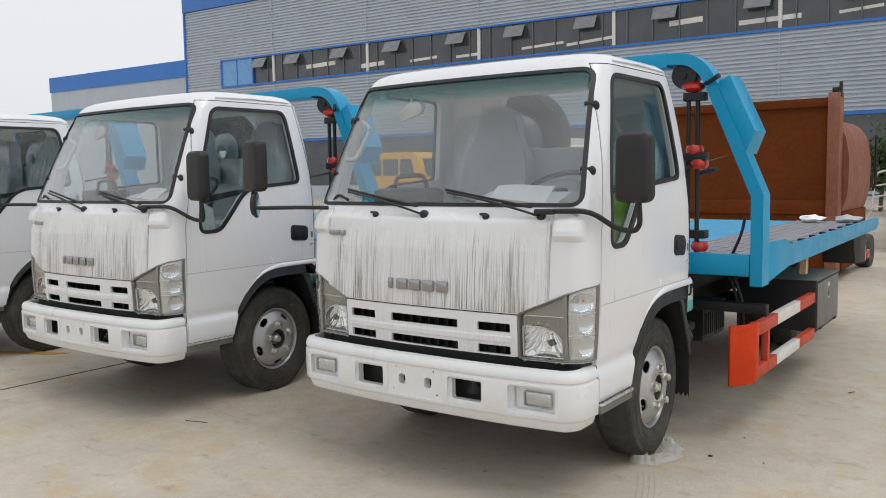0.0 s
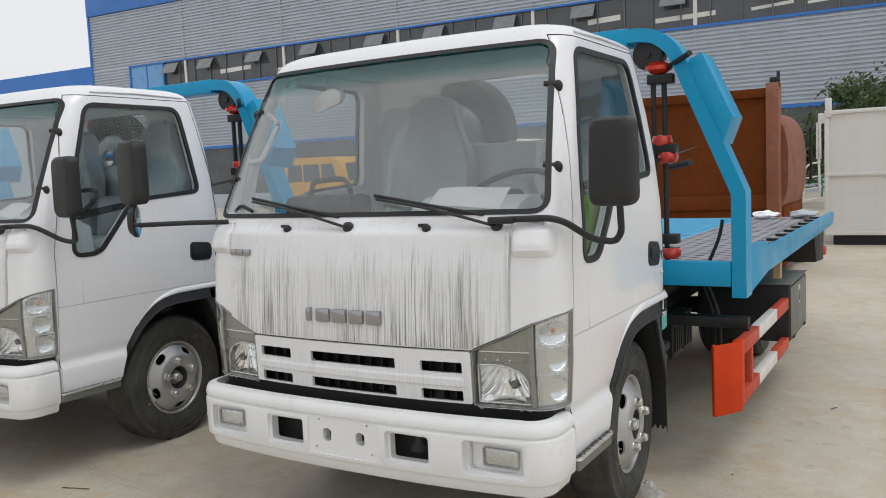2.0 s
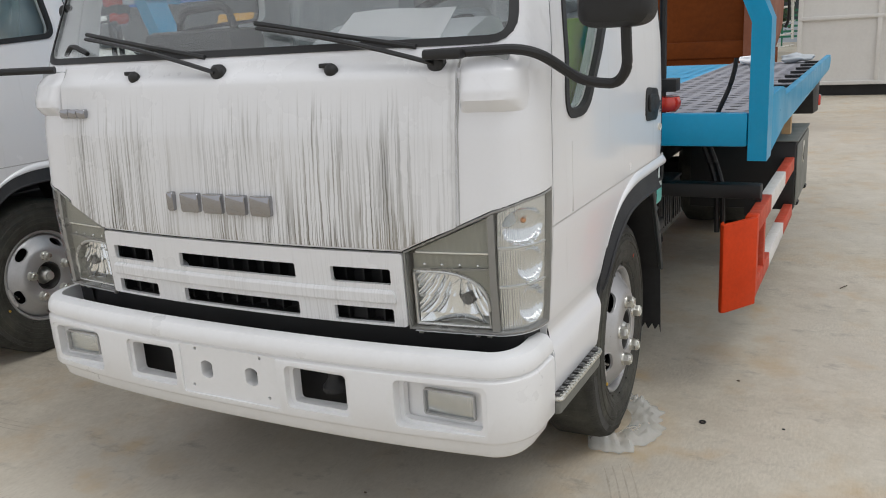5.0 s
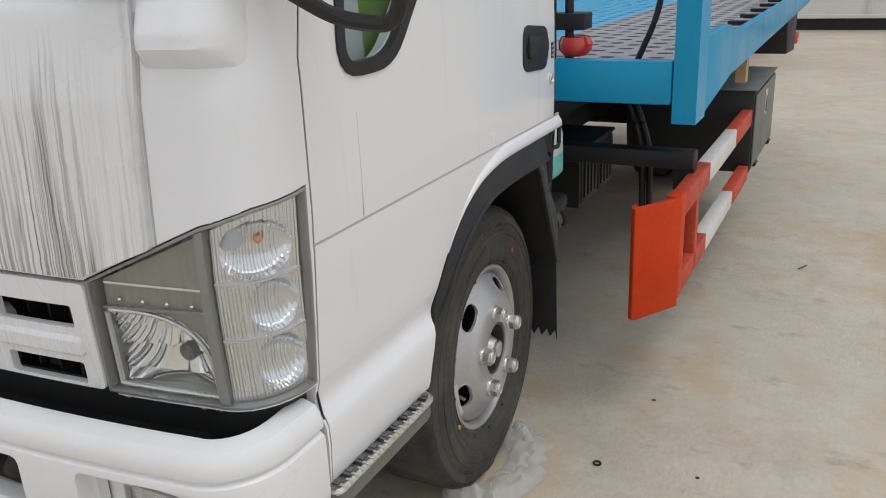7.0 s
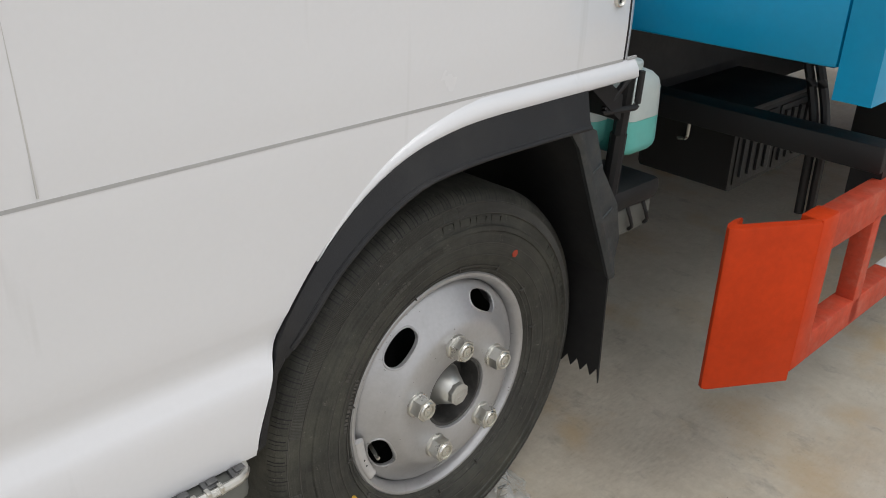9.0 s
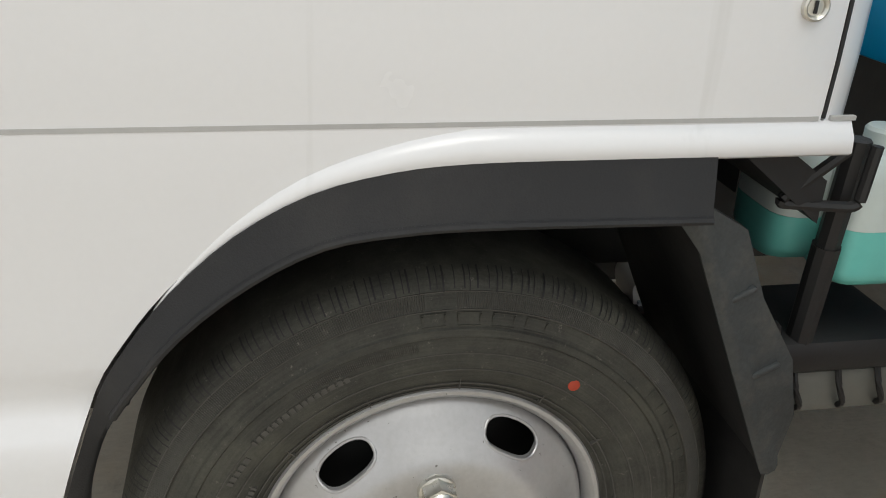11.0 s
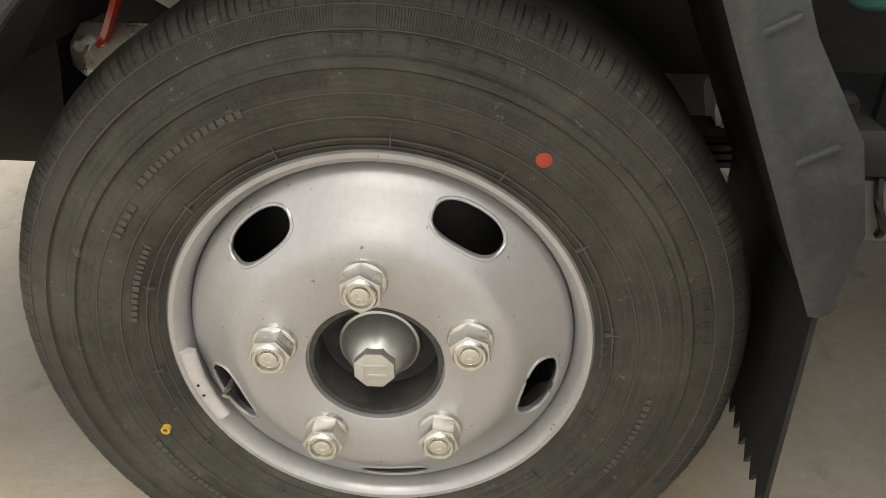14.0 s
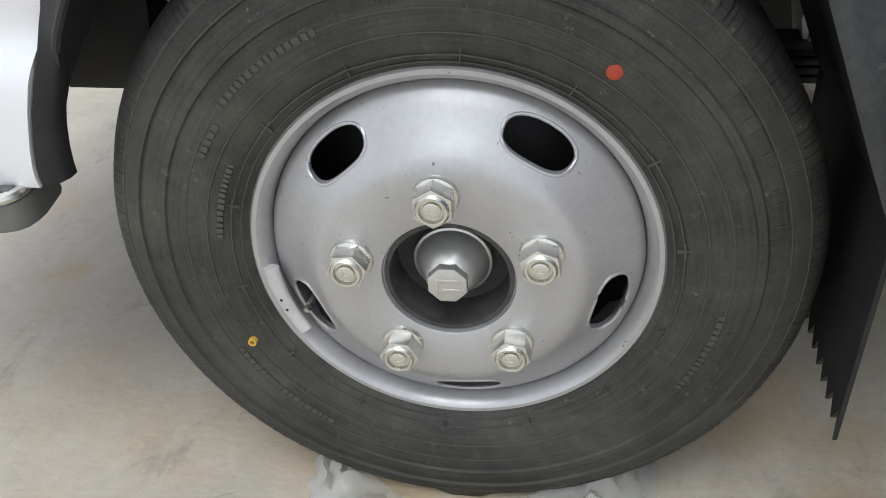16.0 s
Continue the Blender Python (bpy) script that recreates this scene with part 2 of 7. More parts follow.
CHROME = material("chrome", (0.36, 0.36, 0.375), 0.07, metal=1.0, vary=0.03, bump=0.0)
BLUE = material("sky_blue_truck_paint", (0.001, 0.29, 0.53), 0.35, vary=0.06, grain=70, big=2.2, bump=0.04, coat=0.08, dirt=(0.08, 0.29, 0.40), dirt_amount=0.15, spec=0.35)
LBLUE = material("worn_light_blue_deck_paint", (0.05, 0.36, 0.62), 0.5, vary=0.14, grain=60, big=3.0, bump=0.15, dirt=(0.3, 0.4, 0.46), dirt_amount=0.4)
DECK = material("dusty_grey_chequer_deck", (0.27, 0.27, 0.30), 0.62, vary=0.25, grain=45, big=4, bump=0.3, dirt=(0.42, 0.40, 0.38), dirt_amount=0.4)
RED = material("orange_red_guard_paint", (0.56, 0.046, 0.006), 0.5, vary=0.14, grain=60, big=6, bump=0.08, dirt=(0.46, 0.05, 0.012), dirt_amount=0.2, spec=0.2)
RED_WORN = material("worn_red_stripe_paint", (0.50, 0.065, 0.03), 0.55, vary=0.25, grain=70, big=9, bump=0.12, dirt=(0.48, 0.2, 0.14), dirt_amount=0.5, spec=0.3)
WSTRIPE = material("worn_white_stripe_paint", (0.68, 0.66, 0.63), 0.55, vary=0.08, grain=70, big=9, bump=0.1, dirt=(0.45, 0.40, 0.34), dirt_amount=0.4)
STEELBOX = material("grey_steel_toolbox_paint", (0.16, 0.165, 0.15), 0.5, metal=0.2, vary=0.12, grain=60, big=3, bump=0.08, dirt=(0.25, 0.24, 0.22), dirt_amount=0.3)
RUST = material("rust_brown_primer", (0.135, 0.036, 0.008), 0.85, vary=0.25, grain=14, big=1.1, bump=0.15, dirt=(0.075, 0.022, 0.008), dirt_amount=0.6, spec=0.12)
RUST2 = material("faded_red_brown_paint", (0.22, 0.075, 0.038), 0.6, vary=0.2, grain=14, big=1.1, bump=0.1, dirt=(0.36, 0.2, 0.15), dirt_amount=0.6)
BOXW = material("off_white_box_paint", (0.70, 0.69, 0.66), 0.45, vary=0.05, grain=20, big=0.9, bump=0.05, dirt=(0.52, 0.5, 0.46), dirt_amount=0.3)
CLAD = material("corrugated_grey_cladding", (0.435, 0.485, 0.55), 0.45, metal=0.1, vary=0.06, grain=6, big=0.25, bump=0.0, dirt=(0.27, 0.28, 0.3), dirt_amount=0.3)
BAND = material("blue_building_trim", (0.03, 0.17, 0.55), 0.4, vary=0.08, grain=5, big=0.3, bump=0.0)
SEAT = material("grey_cab_fabric", (0.40, 0.43, 0.455), 0.8, vary=0.15, grain=180, bump=0.2)
DASH = material("grey_dashboard_plastic", (0.46, 0.49, 0.515), 0.6, vary=0.08, grain=250, bump=0.15)
PAPER = material("white_paper", (0.92, 0.92, 0.93), 0.8, vary=0.02, bump=0.0)
REFLECT = material("lamp_reflector", (0.84, 0.86, 0.88), 0.06, metal=1.0, vary=0.03, bump=0.0)
LAMPWALL = material("olive_grey_lamp_plastic", (0.27, 0.27, 0.235), 0.35, metal=0.3, vary=0.08, grain=90, bump=0.05)
LAMPSILVER = material("satin_lamp_silver", (0.62, 0.62, 0.61), 0.28, metal=0.8, vary=0.05, bump=0.0)
FOG = material("grey_fog_lamp_bowl", (0.60, 0.62, 0.62), 0.18, metal=0.8, vary=0.2, grain=60, bump=0.0)
LAMPCAP = material("bulb_cap_grey", (0.13, 0.13, 0.125), 0.35, metal=0.2, vary=0.06, bump=0.0)
SIGNAL = material("signal_chrome", (0.72, 0.74, 0.76), 0.06, metal=1.0, vary=0.03, bump=0.0)
LAMPGREY = material("lamp_grey_bezel", (0.25, 0.25, 0.24), 0.3, metal=0.4, vary=0.06, grain=120, bump=0.02, coat=0.5)
AMBER = material("amber_bulb", (0.55, 0.24, 0.09), 0.25, vary=0.05, bump=0.0, coat=0.5)
LENS = glass("clear_lamp_lens", (0.985, 0.988, 0.985), 0.8)
SIDEGL = glass("door_glass", (0.86, 0.895, 0.89), 0.8)
# haze and raised gloss imitate the sky's veil on the windscreen
WSGL = glass("windscreen_glass", (0.975, 0.985, 0.982), 2.1, band=(1.950, 0.085, (0.12, 0.56, 0.56)), haze=0.022)
WINDK = material("dark_window_glass", (0.065, 0.072, 0.08), 0.12, vary=0.3, grain=0.8, big=0.3, bump=0.0, coat=0.3)
MIRROR = material("mirror_silver", (0.9, 0.9, 0.9), 0.02, metal=1.0, vary=0.0, bump=0.0)
TEAL = material("turquoise_coolant_in_plastic", (0.16, 0.56, 0.50), 0.35, vary=0.06, grain=60, bump=0.05)
BOTTLE = material("milky_white_bottle_plastic", (0.55, 0.62, 0.60), 0.35, vary=0.05, grain=60, bump=0.05)
REDLENS = material("red_marker_lens", (0.62, 0.03, 0.012), 0.2, vary=0.05, bump=0.0, coat=0.8)
LEAF = material("green_leaves", (0.055, 0.095, 0.032), 0.6, vary=0.45, grain=9, big=2, bump=0.0)
BARK = material("bark", (0.12, 0.09, 0.06), 0.9, vary=0.25, grain=30, bump=0.5)
YELLOW = material("yellow_van_paint", (0.72, 0.36, 0.02), 0.35, vary=0.05, bump=0.02, coat=0.5)
LINE = material("worn_yellow_line_paint", (0.50, 0.27, 0.05), 0.7, vary=0.2, grain=30, big=6, bump=0.1, dirt=(0.4, 0.36, 0.3), dirt_amount=0.7)
WOOD = material("raw_wood_wedge", (0.45, 0.30, 0.16), 0.8, vary=0.2, grain=60, bump=0.3)
GREEN = material("green_fence_paint", (0.02, 0.16, 0.09), 0.5, vary=0.1, bump=0.05)
STICK = material("teal_sticker", (0.02, 0.42, 0.40), 0.5, vary=0.05, bump=0.0)
DOT = material("red_paint_dot", (0.36, 0.045, 0.02), 0.6, vary=0.1, bump=0.0)
YDOT = material("yellow_paint_ring", (0.55, 0.34, 0.05), 0.6, vary=0.1, bump=0.0)


def concrete():
    m = bpy.data.materials.new("stained_yard_concrete")
    m.use_nodes = True
    nt = m.node_tree
    p = nt.nodes["Principled BSDF"]
    co = nt.nodes.new("ShaderNodeTexCoord").outputs["Object"]
    base = ramp(nt, noise_tex(nt, co, 0.5, 8, 0.65), [(0.3, (0.50, 0.445, 0.345)), (0.55, (0.64, 0.585, 0.475)), (0.75, (0.71, 0.665, 0.56))])
    fine = noise_tex(nt, co, 38, 6, 0.7)
    mid = ramp(nt, noise_tex(nt, co, 7.0, 8, 0.75), [(0.36, (0.34, 0.305, 0.25)), (0.62, (0.66, 0.63, 0.57))])
    base = mix(nt, 0.4, base, mid)
    base = mix(nt, 0.28, base, ramp(nt, fine, [(0.3, (0.26, 0.24, 0.21)), (0.7, (0.52, 0.5, 0.47))]))
    brown = ramp(nt, noise_tex(nt, co, 1.5, 7, 0.7), [(0.50, (0, 0, 0)), (0.72, (0.6,) * 3)])
    base = mix(nt, brown, base, (0.30, 0.23, 0.15))
    damp = ramp(nt, noise_tex(nt, co, 0.33, 6, 0.7), [(0.5, (0, 0, 0)), (0.72, (0.42,) * 3)])
    base = mix(nt, damp, base, (0.25, 0.225, 0.19))
    scuff = ramp(nt, noise_tex(nt, co, 1.0, 7, 0.75, (1.6, 2.4, 1)), [(0.52, (0, 0, 0)), (0.68, (0.32,) * 3)])
    base = mix(nt, scuff, base, (0.68, 0.665, 0.60))
    ochre = ramp(nt, noise_tex(nt, co, 1.9, 6, 0.65), [(0.51, (0, 0, 0)), (0.68, (0.7,) * 3)])
    base = mix(nt, ochre, base, (0.47, 0.335, 0.17))
    marks = ramp(nt, noise_tex(nt, co, 1.0, 6, 0.7, (3.4, 1.8, 1)), [(0.54, (0, 0, 0)), (0.68, (0.35,) * 3)])
    base = mix(nt, marks, base, (0.30, 0.275, 0.235))
    sand = ramp(nt, noise_tex(nt, co, 1.0, 6, 0.7, (110, 30, 1)), [(0.38, (0.34, 0.31, 0.26)), (0.50, (0.54, 0.50, 0.43)), (0.64, (0.74, 0.70, 0.62))])
    base = mix(nt, ramp(nt, noise_tex(nt, co, 1.3, 4, 0.6), [(0.40, (0.02,) * 3), (0.64, (0.30,) * 3)]), base, sand)
    pale = ramp(nt, noise_tex(nt, co, 0.75, 6, 0.6), [(0.43, (0, 0, 0)), (0.60, (0.32,) * 3)])
    base = mix(nt, pale, base, (0.64, 0.625, 0.575))
    rust = ramp(nt, noise_tex(nt, co, 3.1, 4, 0.5), [(0.60, (0, 0, 0)), (0.72, (0.55,) * 3)])
    base = mix(nt, rust, base, (0.50, 0.35, 0.16))
    scrape = ramp(nt, noise_tex(nt, co, 1.0, 7, 0.72, (5.0, 8.0, 1)), [(0.57, (0, 0, 0)), (0.68, (0.55,) * 3)])
    base = mix(nt, scrape, base, (0.27, 0.25, 0.22))
    base = mix(nt, 1.0, base, (1.0, 0.972, 0.925), "MULTIPLY")
    grit = ramp(nt, noise_tex(nt, co, 160, 3, 0.8), [(0.62, (0, 0, 0)), (0.70, (0.6,) * 3)])
    base = mix(nt, grit, base, (0.24, 0.21, 0.17))
    nt.links.new(base, p.inputs["Base Color"])
    nt.links.new(ramp(nt, noise_tex(nt, co, 0.9, 6), [(0.3, (0.34,) * 3), (0.7, (0.66,) * 3)]), p.inputs["Roughness"])
    b = nt.nodes.new("ShaderNodeBump")
    b.inputs["Strength"].default_value, b.inputs["Distance"].default_value = 0.25, 0.004
    nt.links.new(fine, b.inputs["Height"])
    nt.links.new(b.outputs[0], p.inputs["Normal"])
    return m


CONCRETE = concrete()
TRACK = material("dust_of_tread_marks", (0.44, 0.395, 0.32), 0.8, vary=0.2, grain=60, big=8, bump=0.1, dirt=(0.58, 0.53, 0.45), dirt_amount=0.9)

# ---------------------------------------------------------------- mesh helpers
def smooth(mesh, angle=35):
    for p in mesh.polygons:
        p.use_smooth = True
    mesh.set_sharp_from_angle(angle=radians(angle))


def part(name, bm, mat, parent=None, label="", angle=35):
    """Links a bmesh as ONE mesh object under a thing or under a part."""
    me = bpy.data.meshes.new(name)
    bmesh.ops.recalc_face_normals(bm, faces=bm.faces)
    bm.to_mesh(me)
    bm.free()
    me.materials.append(mat)
    smooth(me, angle)
    ob = new(name, me)
    if parent is not None:
        # thing > part > sub-part and no deeper
        while parent.parent and parent.parent.parent:
            parent = parent.parent
        ob.parent = parent
    if label:
        ob["label"] = label
    return ob


def thing(name, label, category, at=(0, 0, 0), group="", kind=""):
    ob = new(name)
    ob.location = at
    return tagged(ob, label, category, group, kind)


def box(bm, x0, x1, y0, y1, z0, z1, bevel=0.0, seg=2, m=None):
    r = bmesh.ops.create_cube(bm, size=1.0)
    vs = r["verts"]
    for v in vs:
        v.co = Vector((x0 + (v.co.x + 0.5) * (x1 - x0), y0 + (v.co.y + 0.5) * (y1 - y0), z0 + (v.co.z + 0.5) * (z1 - z0)))
    if bevel:
        es = list({e for v in vs for e in v.link_edges})
        r = bmesh.ops.bevel(bm, geom=es, offset=bevel, segments=seg, profile=0.5, affect="EDGES")
        vs = list({v for f in r["faces"] for v in f.verts} | {v for v in vs if v.is_valid})
    if m:
        for v in vs:
            v.co = m @ v.co
    return vs


def boxes(*rows, bevel=0.0, seg=2):
    bm = bmesh.new()
    for r in rows:
        box(bm, *r, bevel=bevel, seg=seg)
    return bm


def to3(axis, a, u, v):
    return Vector((a, u, v)) if axis == "x" else Vector((u, a, v)) if axis == "y" else Vector((u, v, a))


def prism(bm, pts, axis, a, b, bevel=0.0):
    """A polygon in the plane across the axis, extruded from a to b."""
    lo, hi = [bm.verts.new(to3(axis, a, *p)) for p in pts], [bm.verts.new(to3(axis, b, *p)) for p in pts]
    n = len(pts)
    fs = [bm.faces.new(lo), bm.faces.new(hi[::-1])]
    fs += [bm.faces.new((lo[i], hi[i], hi[(i + 1) % n], lo[(i + 1) % n])) for i in range(n)]
    if bevel:
        es = list(fs[0].edges) + list(fs[1].edges)
        bmesh.ops.bevel(bm, geom=es, offset=bevel, segments=2, profile=0.5, affect="EDGES")
    return lo + hi


def rounded(pts, r, n=5):
    """A polygon with rounded corners."""
    out = []
    for i, p in enumerate(pts):
        p, a, b = Vector(p), Vector(pts[i - 1]), Vector(pts[(i + 1) % len(pts)])
        rr = r[i] if isinstance(r, (list, tuple)) else r
        da, db = a - p, b - p
        t = min(rr, da.length * 0.45, db.length * 0.45)
        s, e = p + da.normalized() * t, p + db.normalized() * t
        for k in range(n + 1):
            w = k / n
            out.append(tuple((1 - w) ** 2 * s + 2 * w * (1 - w) * p + w * w * e))
    return out


def bend(pts, r=0.05, n=6):
    """A polyline with rounded bends."""
    pts = [Vector(p) for p in pts]
    out = [pts[0]]
    for a, p, b in zip(pts, pts[1:], pts[2:]):
        da, db = a - p, b - p
        t = min(r, da.length * 0.45, db.length * 0.45)
        s, e = p + da.normalized() * t, p + db.normalized() * t
        out += [(1 - k / n) ** 2 * s + 2 * (k / n) * (1 - k / n) * p + (k / n) ** 2 * e for k in range(n + 1)]
    return out + [pts[-1]]


def tube(bm, pts, r, n=10, flat=1.0):
    """A round (or flattened) bar along a polyline."""
    pts = [Vector(p) for p in pts]
    rings, up = [], Vector((0, 0, 1))
    for i, p in enumerate(pts):
        d = (pts[min(i + 1, len(pts) - 1)] - pts[max(i - 1, 0)]).normalized()
        side = d.cross(up if abs(d.z) < 0.95 else Vector((0, 1, 0))).normalized()
        top = side.cross(d)
        rings.append([bm.verts.new(p + (side * math.cos(a) + top * math.sin(a) * flat) * r) for a in (2 * math.pi * k / n for k in range(n))])
    for a, b in zip(rings, rings[1:]):
        for k in range(n):
            bm.faces.new((a[k], a[(k + 1) % n], b[(k + 1) % n], b[k]))
    bm.faces.new(rings[0]), bm.faces.new(rings[-1][::-1])


def lathe(bm, prof, n=64, axis="x", centre=(0, 0, 0), closed=False, capped=True):
    """A profile of (radius, along) turned round an axis; closed: a ring."""
    c, rings = Vector(centre), []
    for r, h in prof:
        ring = []
        for k in range(n):
            a = 2 * math.pi * k / n
            u, v = r * math.cos(a), r * math.sin(a)
            ring.append(bm.verts.new(c + (Vector((h, u, v)) if axis == "x" else Vector((u, h, v)) if axis == "y" else Vector((u, v, h)))))
        rings.append(ring)
    pairs = list(zip(rings, rings[1:])) + ([(rings[-1], rings[0])] if closed else [])
    for a, b in pairs:
        for k in range(n):
            bm.faces.new((a[k], a[(k + 1) % n], b[(k + 1) % n], b[k]))
    if capped and not closed:
        for ring in (rings[0], rings[-1]):
            if (ring[0].co - ring[n // 2].co).length > 1e-5:
                bm.faces.new(ring)
    bmesh.ops.remove_doubles(bm, verts=[v for r in rings for v in r], dist=1e-6)


def curve_at(table, z):
    """Linear reading of rows (z, value, ...)."""
    if z <= table[0][0]:
        return table[0][1:]
    for a, b in zip(table, table[1:]):
        if z <= b[0]:
            w = (z - a[0]) / (b[0] - a[0])
            return tuple(p + (q - p) * w for p, q in zip(a[1:], b[1:]))
    return table[-1][1:]


def loft(bm, rings):
    rows = [[bm.verts.new(p) for p in r] for r in rings]
    n = len(rows[0])
    for a, b in zip(rows, rows[1:]):
        for k in range(n):
            bm.faces.new((a[k], a[(k + 1) % n], b[(k + 1) % n], b[k]))
    bm.faces.new(rows[0][::-1]), bm.faces.new(rows[-1])


def carve(ob, cutters, op="DIFFERENCE"):
    """Cuts (or keeps) what the cutter meshes share with ob, for good."""
    for bm in cutters:
        bmesh.ops.recalc_face_normals(bm, faces=bm.faces)
        me = bpy.data.meshes.new("cutter")
        bm.to_mesh(me)
        bm.free()
        tool = new("cutter", me)
        bpy.context.view_layer.update()
        tool.matrix_world = ob.matrix_world.copy()
        mod = ob.modifiers.new("cut", "BOOLEAN")
        mod.operation, mod.object, mod.solver = op, tool, "EXACT"
        done = bpy.data.meshes.new_from_object(ob.evaluated_get(bpy.context.evaluated_depsgraph_get()))
        ob.modifiers.remove(mod)
        old, name = ob.data, ob.data.name
        ob.data = done
        bpy.data.meshes.remove(old)
        done.name = name
        bpy.data.objects.remove(tool)
        bpy.data.meshes.remove(me)
    smooth(ob.data)
    return ob


def solid(pts, axis, a, b):
    bm = bmesh.new()
    prism(bm, pts, axis, a, b)
    return bm


# ---------------------------------------------------------------- setting
def build_ground():
    bm = bmesh.new()
    bmesh.ops.create_grid(bm, x_segments=40, y_segments=40, size=400)
    g = part("ground", bm, CONCRETE)
    tagged(g, "pale brown-grey stained concrete of a truck yard", "ground", kind="structure")
    bm = bmesh.new()
    for y in (-7.5, -2.6, 13.4, 21.4):
        box(bm, -60, 30, y - 0.006, y + 0.006, 0.0005, 0.003)
    for x in (-9.2, -3.85, 7.2):
        box(bm, x - 0.006, x + 0.006, -10, 34, 0.0005, 0.0035)
    j = part("joint", bm, DARK, g, "dark sawn joint lines")
    bm = bmesh.new()
    prism(bm, [(-5.35, -0.73), (-4.72, -0.42), (-4.66, -0.30), (-5.29, -0.60)], "z", 0.001, 0.005)
    part("marking", bm, LINE, g, "worn yellow parking line")


    # dusty tread marks that lead up to the front wheel, and a few scuffs
    for start, mid, end, n in (((0.80, -0.30), (1.02, -0.75), (1.10, -1.45), 4), ((0.10, -1.35), (0.16, -1.85), (0.12, -2.4), 5), ((-2.3, -0.75), (-1.75, -0.95), (-1.25, -0.85), 3)):
        for i in range(n):
            bm = bmesh.new()
            rows = []
            for k in range(25):
                w = k / 24
                p = Vector(start) * (1 - w) ** 2 + Vector(mid) * 2 * w * (1 - w) + Vector(end) * w * w
                d = ((Vector(mid) - Vector(start)) * (1 - w) + (Vector(end) - Vector(mid)) * w).normalized()
                q = p + Vector((-d.y, d.x)) * (0.028 * i)
                half = 0.006 * (0.25 + 0.75 * math.sin(math.pi * min(1.0, w * 1.15)) ** 0.5) * (0.6 + 0.6 * noise.noise(Vector((k * 0.6, i, n))))
                rows.append([bm.verts.new((q.x + e * -d.y * half, q.y + e * d.x * half, 0.0012)) for e in (-1, 1)])
            for a, b in zip(rows, rows[1:]):
                bm.faces.new((a[0], a[1], b[1], b[0]))
            part("tyre_mark", bm, TRACK, g, "faint dusty tread mark")


build_ground()


def build_hall():
    """The grey hall behind the yard: corrugated cladding in bays of 8.2 m, one band of windows, blue trims."""
    hall = thing("factory_hall", "long grey corrugated hall with blue trims and a window band", "building", (-51.2, 36.4, 0))
    hall.rotation_euler = (0, 0, radians(2.4))
    L, bay = 78.0, 8.45

    def cladding(z0, z1, x0=0.0, x1=L):
        bm = bmesh.new()
        z, step = z0, 0.2
        prof = []
        while z < z1 - 0.01:
            prof += [(z, 0.0), (min(z + step * 0.45, z1), 0.0), (min(z + step * 0.55, z1), 0.085), (min(z + step * 0.95, z1), 0.085)]
            z += step
        prof.append((z1, 0.0))
        a = [bm.verts.new((x0, y, z)) for z, y in prof]
        b = [bm.verts.new((x1, y, z)) for z, y in prof]
        for i in range(len(prof) - 1):
            bm.faces.new((a[i], b[i], b[i + 1], a[i + 1]))
        return bm

    part("wall", cladding(10.12, 14.05), CLAD, hall, angle=20)
    part("wall", cladding(4.15, 8.25), CLAD, hall, angle=20)
    part("wall", cladding(8.25, 10.12, 0, 4.0), CLAD, hall, angle=20)
    part("plinth", boxes((0, L, -0.05, 0.2, 0, 0.9)), CLAD, hall)
    part("wall_core", boxes((0.05, L, 0.5, 30, 0.0, 16.0)), DARK, hall, "dark inside of the hall")
    part("side_wall", boxes((-0.02, 0.05, 0.0, 30, 0, 16.0)), CLAD, hall)
    part("parapet", boxes((-0.1, L, -0.12, 0.3, 14.05, 16.4), bevel=0.03), BAND, hall, "bright blue parapet band")
    for z, h in ((10.12, 0.1), (8.2, 0.13), (4.05, 0.16)):
        part("trim", boxes((3.9 if z > 5 else 0, L, -0.06, 0.12, z - h / 2, z + h / 2)), BAND, hall, "blue sill trim")
    part("trim", boxes((3.85, 3.97, -0.07, 0.12, 8.2, 10.2)), BAND, hall)
    part("trim", boxes((-0.08, 0.06, -0.08, 0.12, 0, 14.1)), BAND, hall, "blue corner trim")
    part("blue_pane", boxes((3.97, 7.1, 0.02, 0.06, 8.26, 10.07)), material("pale_blue_panel", (0.16, 0.36, 0.66), 0.3, vary=0.1, grain=3, big=0.5, bump=0.0), hall, "pale blue panel")
    part("blue_mullion", boxes((5.50, 5.56, -0.02, 0.06, 8.26, 10.07)), BAND, hall)
    part("blue_mullion", boxes((7.1, 7.22, -0.05, 0.06, 8.26, 10.07)), BAND, hall)
    part("window_glass", boxes((7.2, L, 0.1, 0.12, 8.26, 10.07)), WINDK, hall, "dark window band")
    part("window_glass", boxes((0.2, L, 0.1, 0.12, 0.9, 4.0)), WINDK, hall)
    vert = bmesh.new()
    box(vert, -0.03, 0.03, 0.02, 0.11, 8.26, 10.07)
    me = part("mullion", vert, material("grey_mullion", (0.13, 0.135, 0.14), 0.5, vary=0.05, bump=0.0), hall).data
    n = 0
    x = 8.6
    while x < L - 1:
        ob = new("mullion", me)
        ob.parent, ob.location = hall, (x, 0, 0)
        x += 1.405
        n += 1
    post = part("column", boxes((-0.09, 0.09, 0.0, 0.14, 8.26, 10.07)), BOXW, hall, "pale steel column")
    for k in range(1, 9):
        ob = new("column", post.data)
        ob.parent, ob.location = hall, (9.2 + bay * (k - 1), 0, 0)
    post.location = (1.6, 0.3, 0)
    # top-hung sashes that stand open
    bm = bmesh.new()
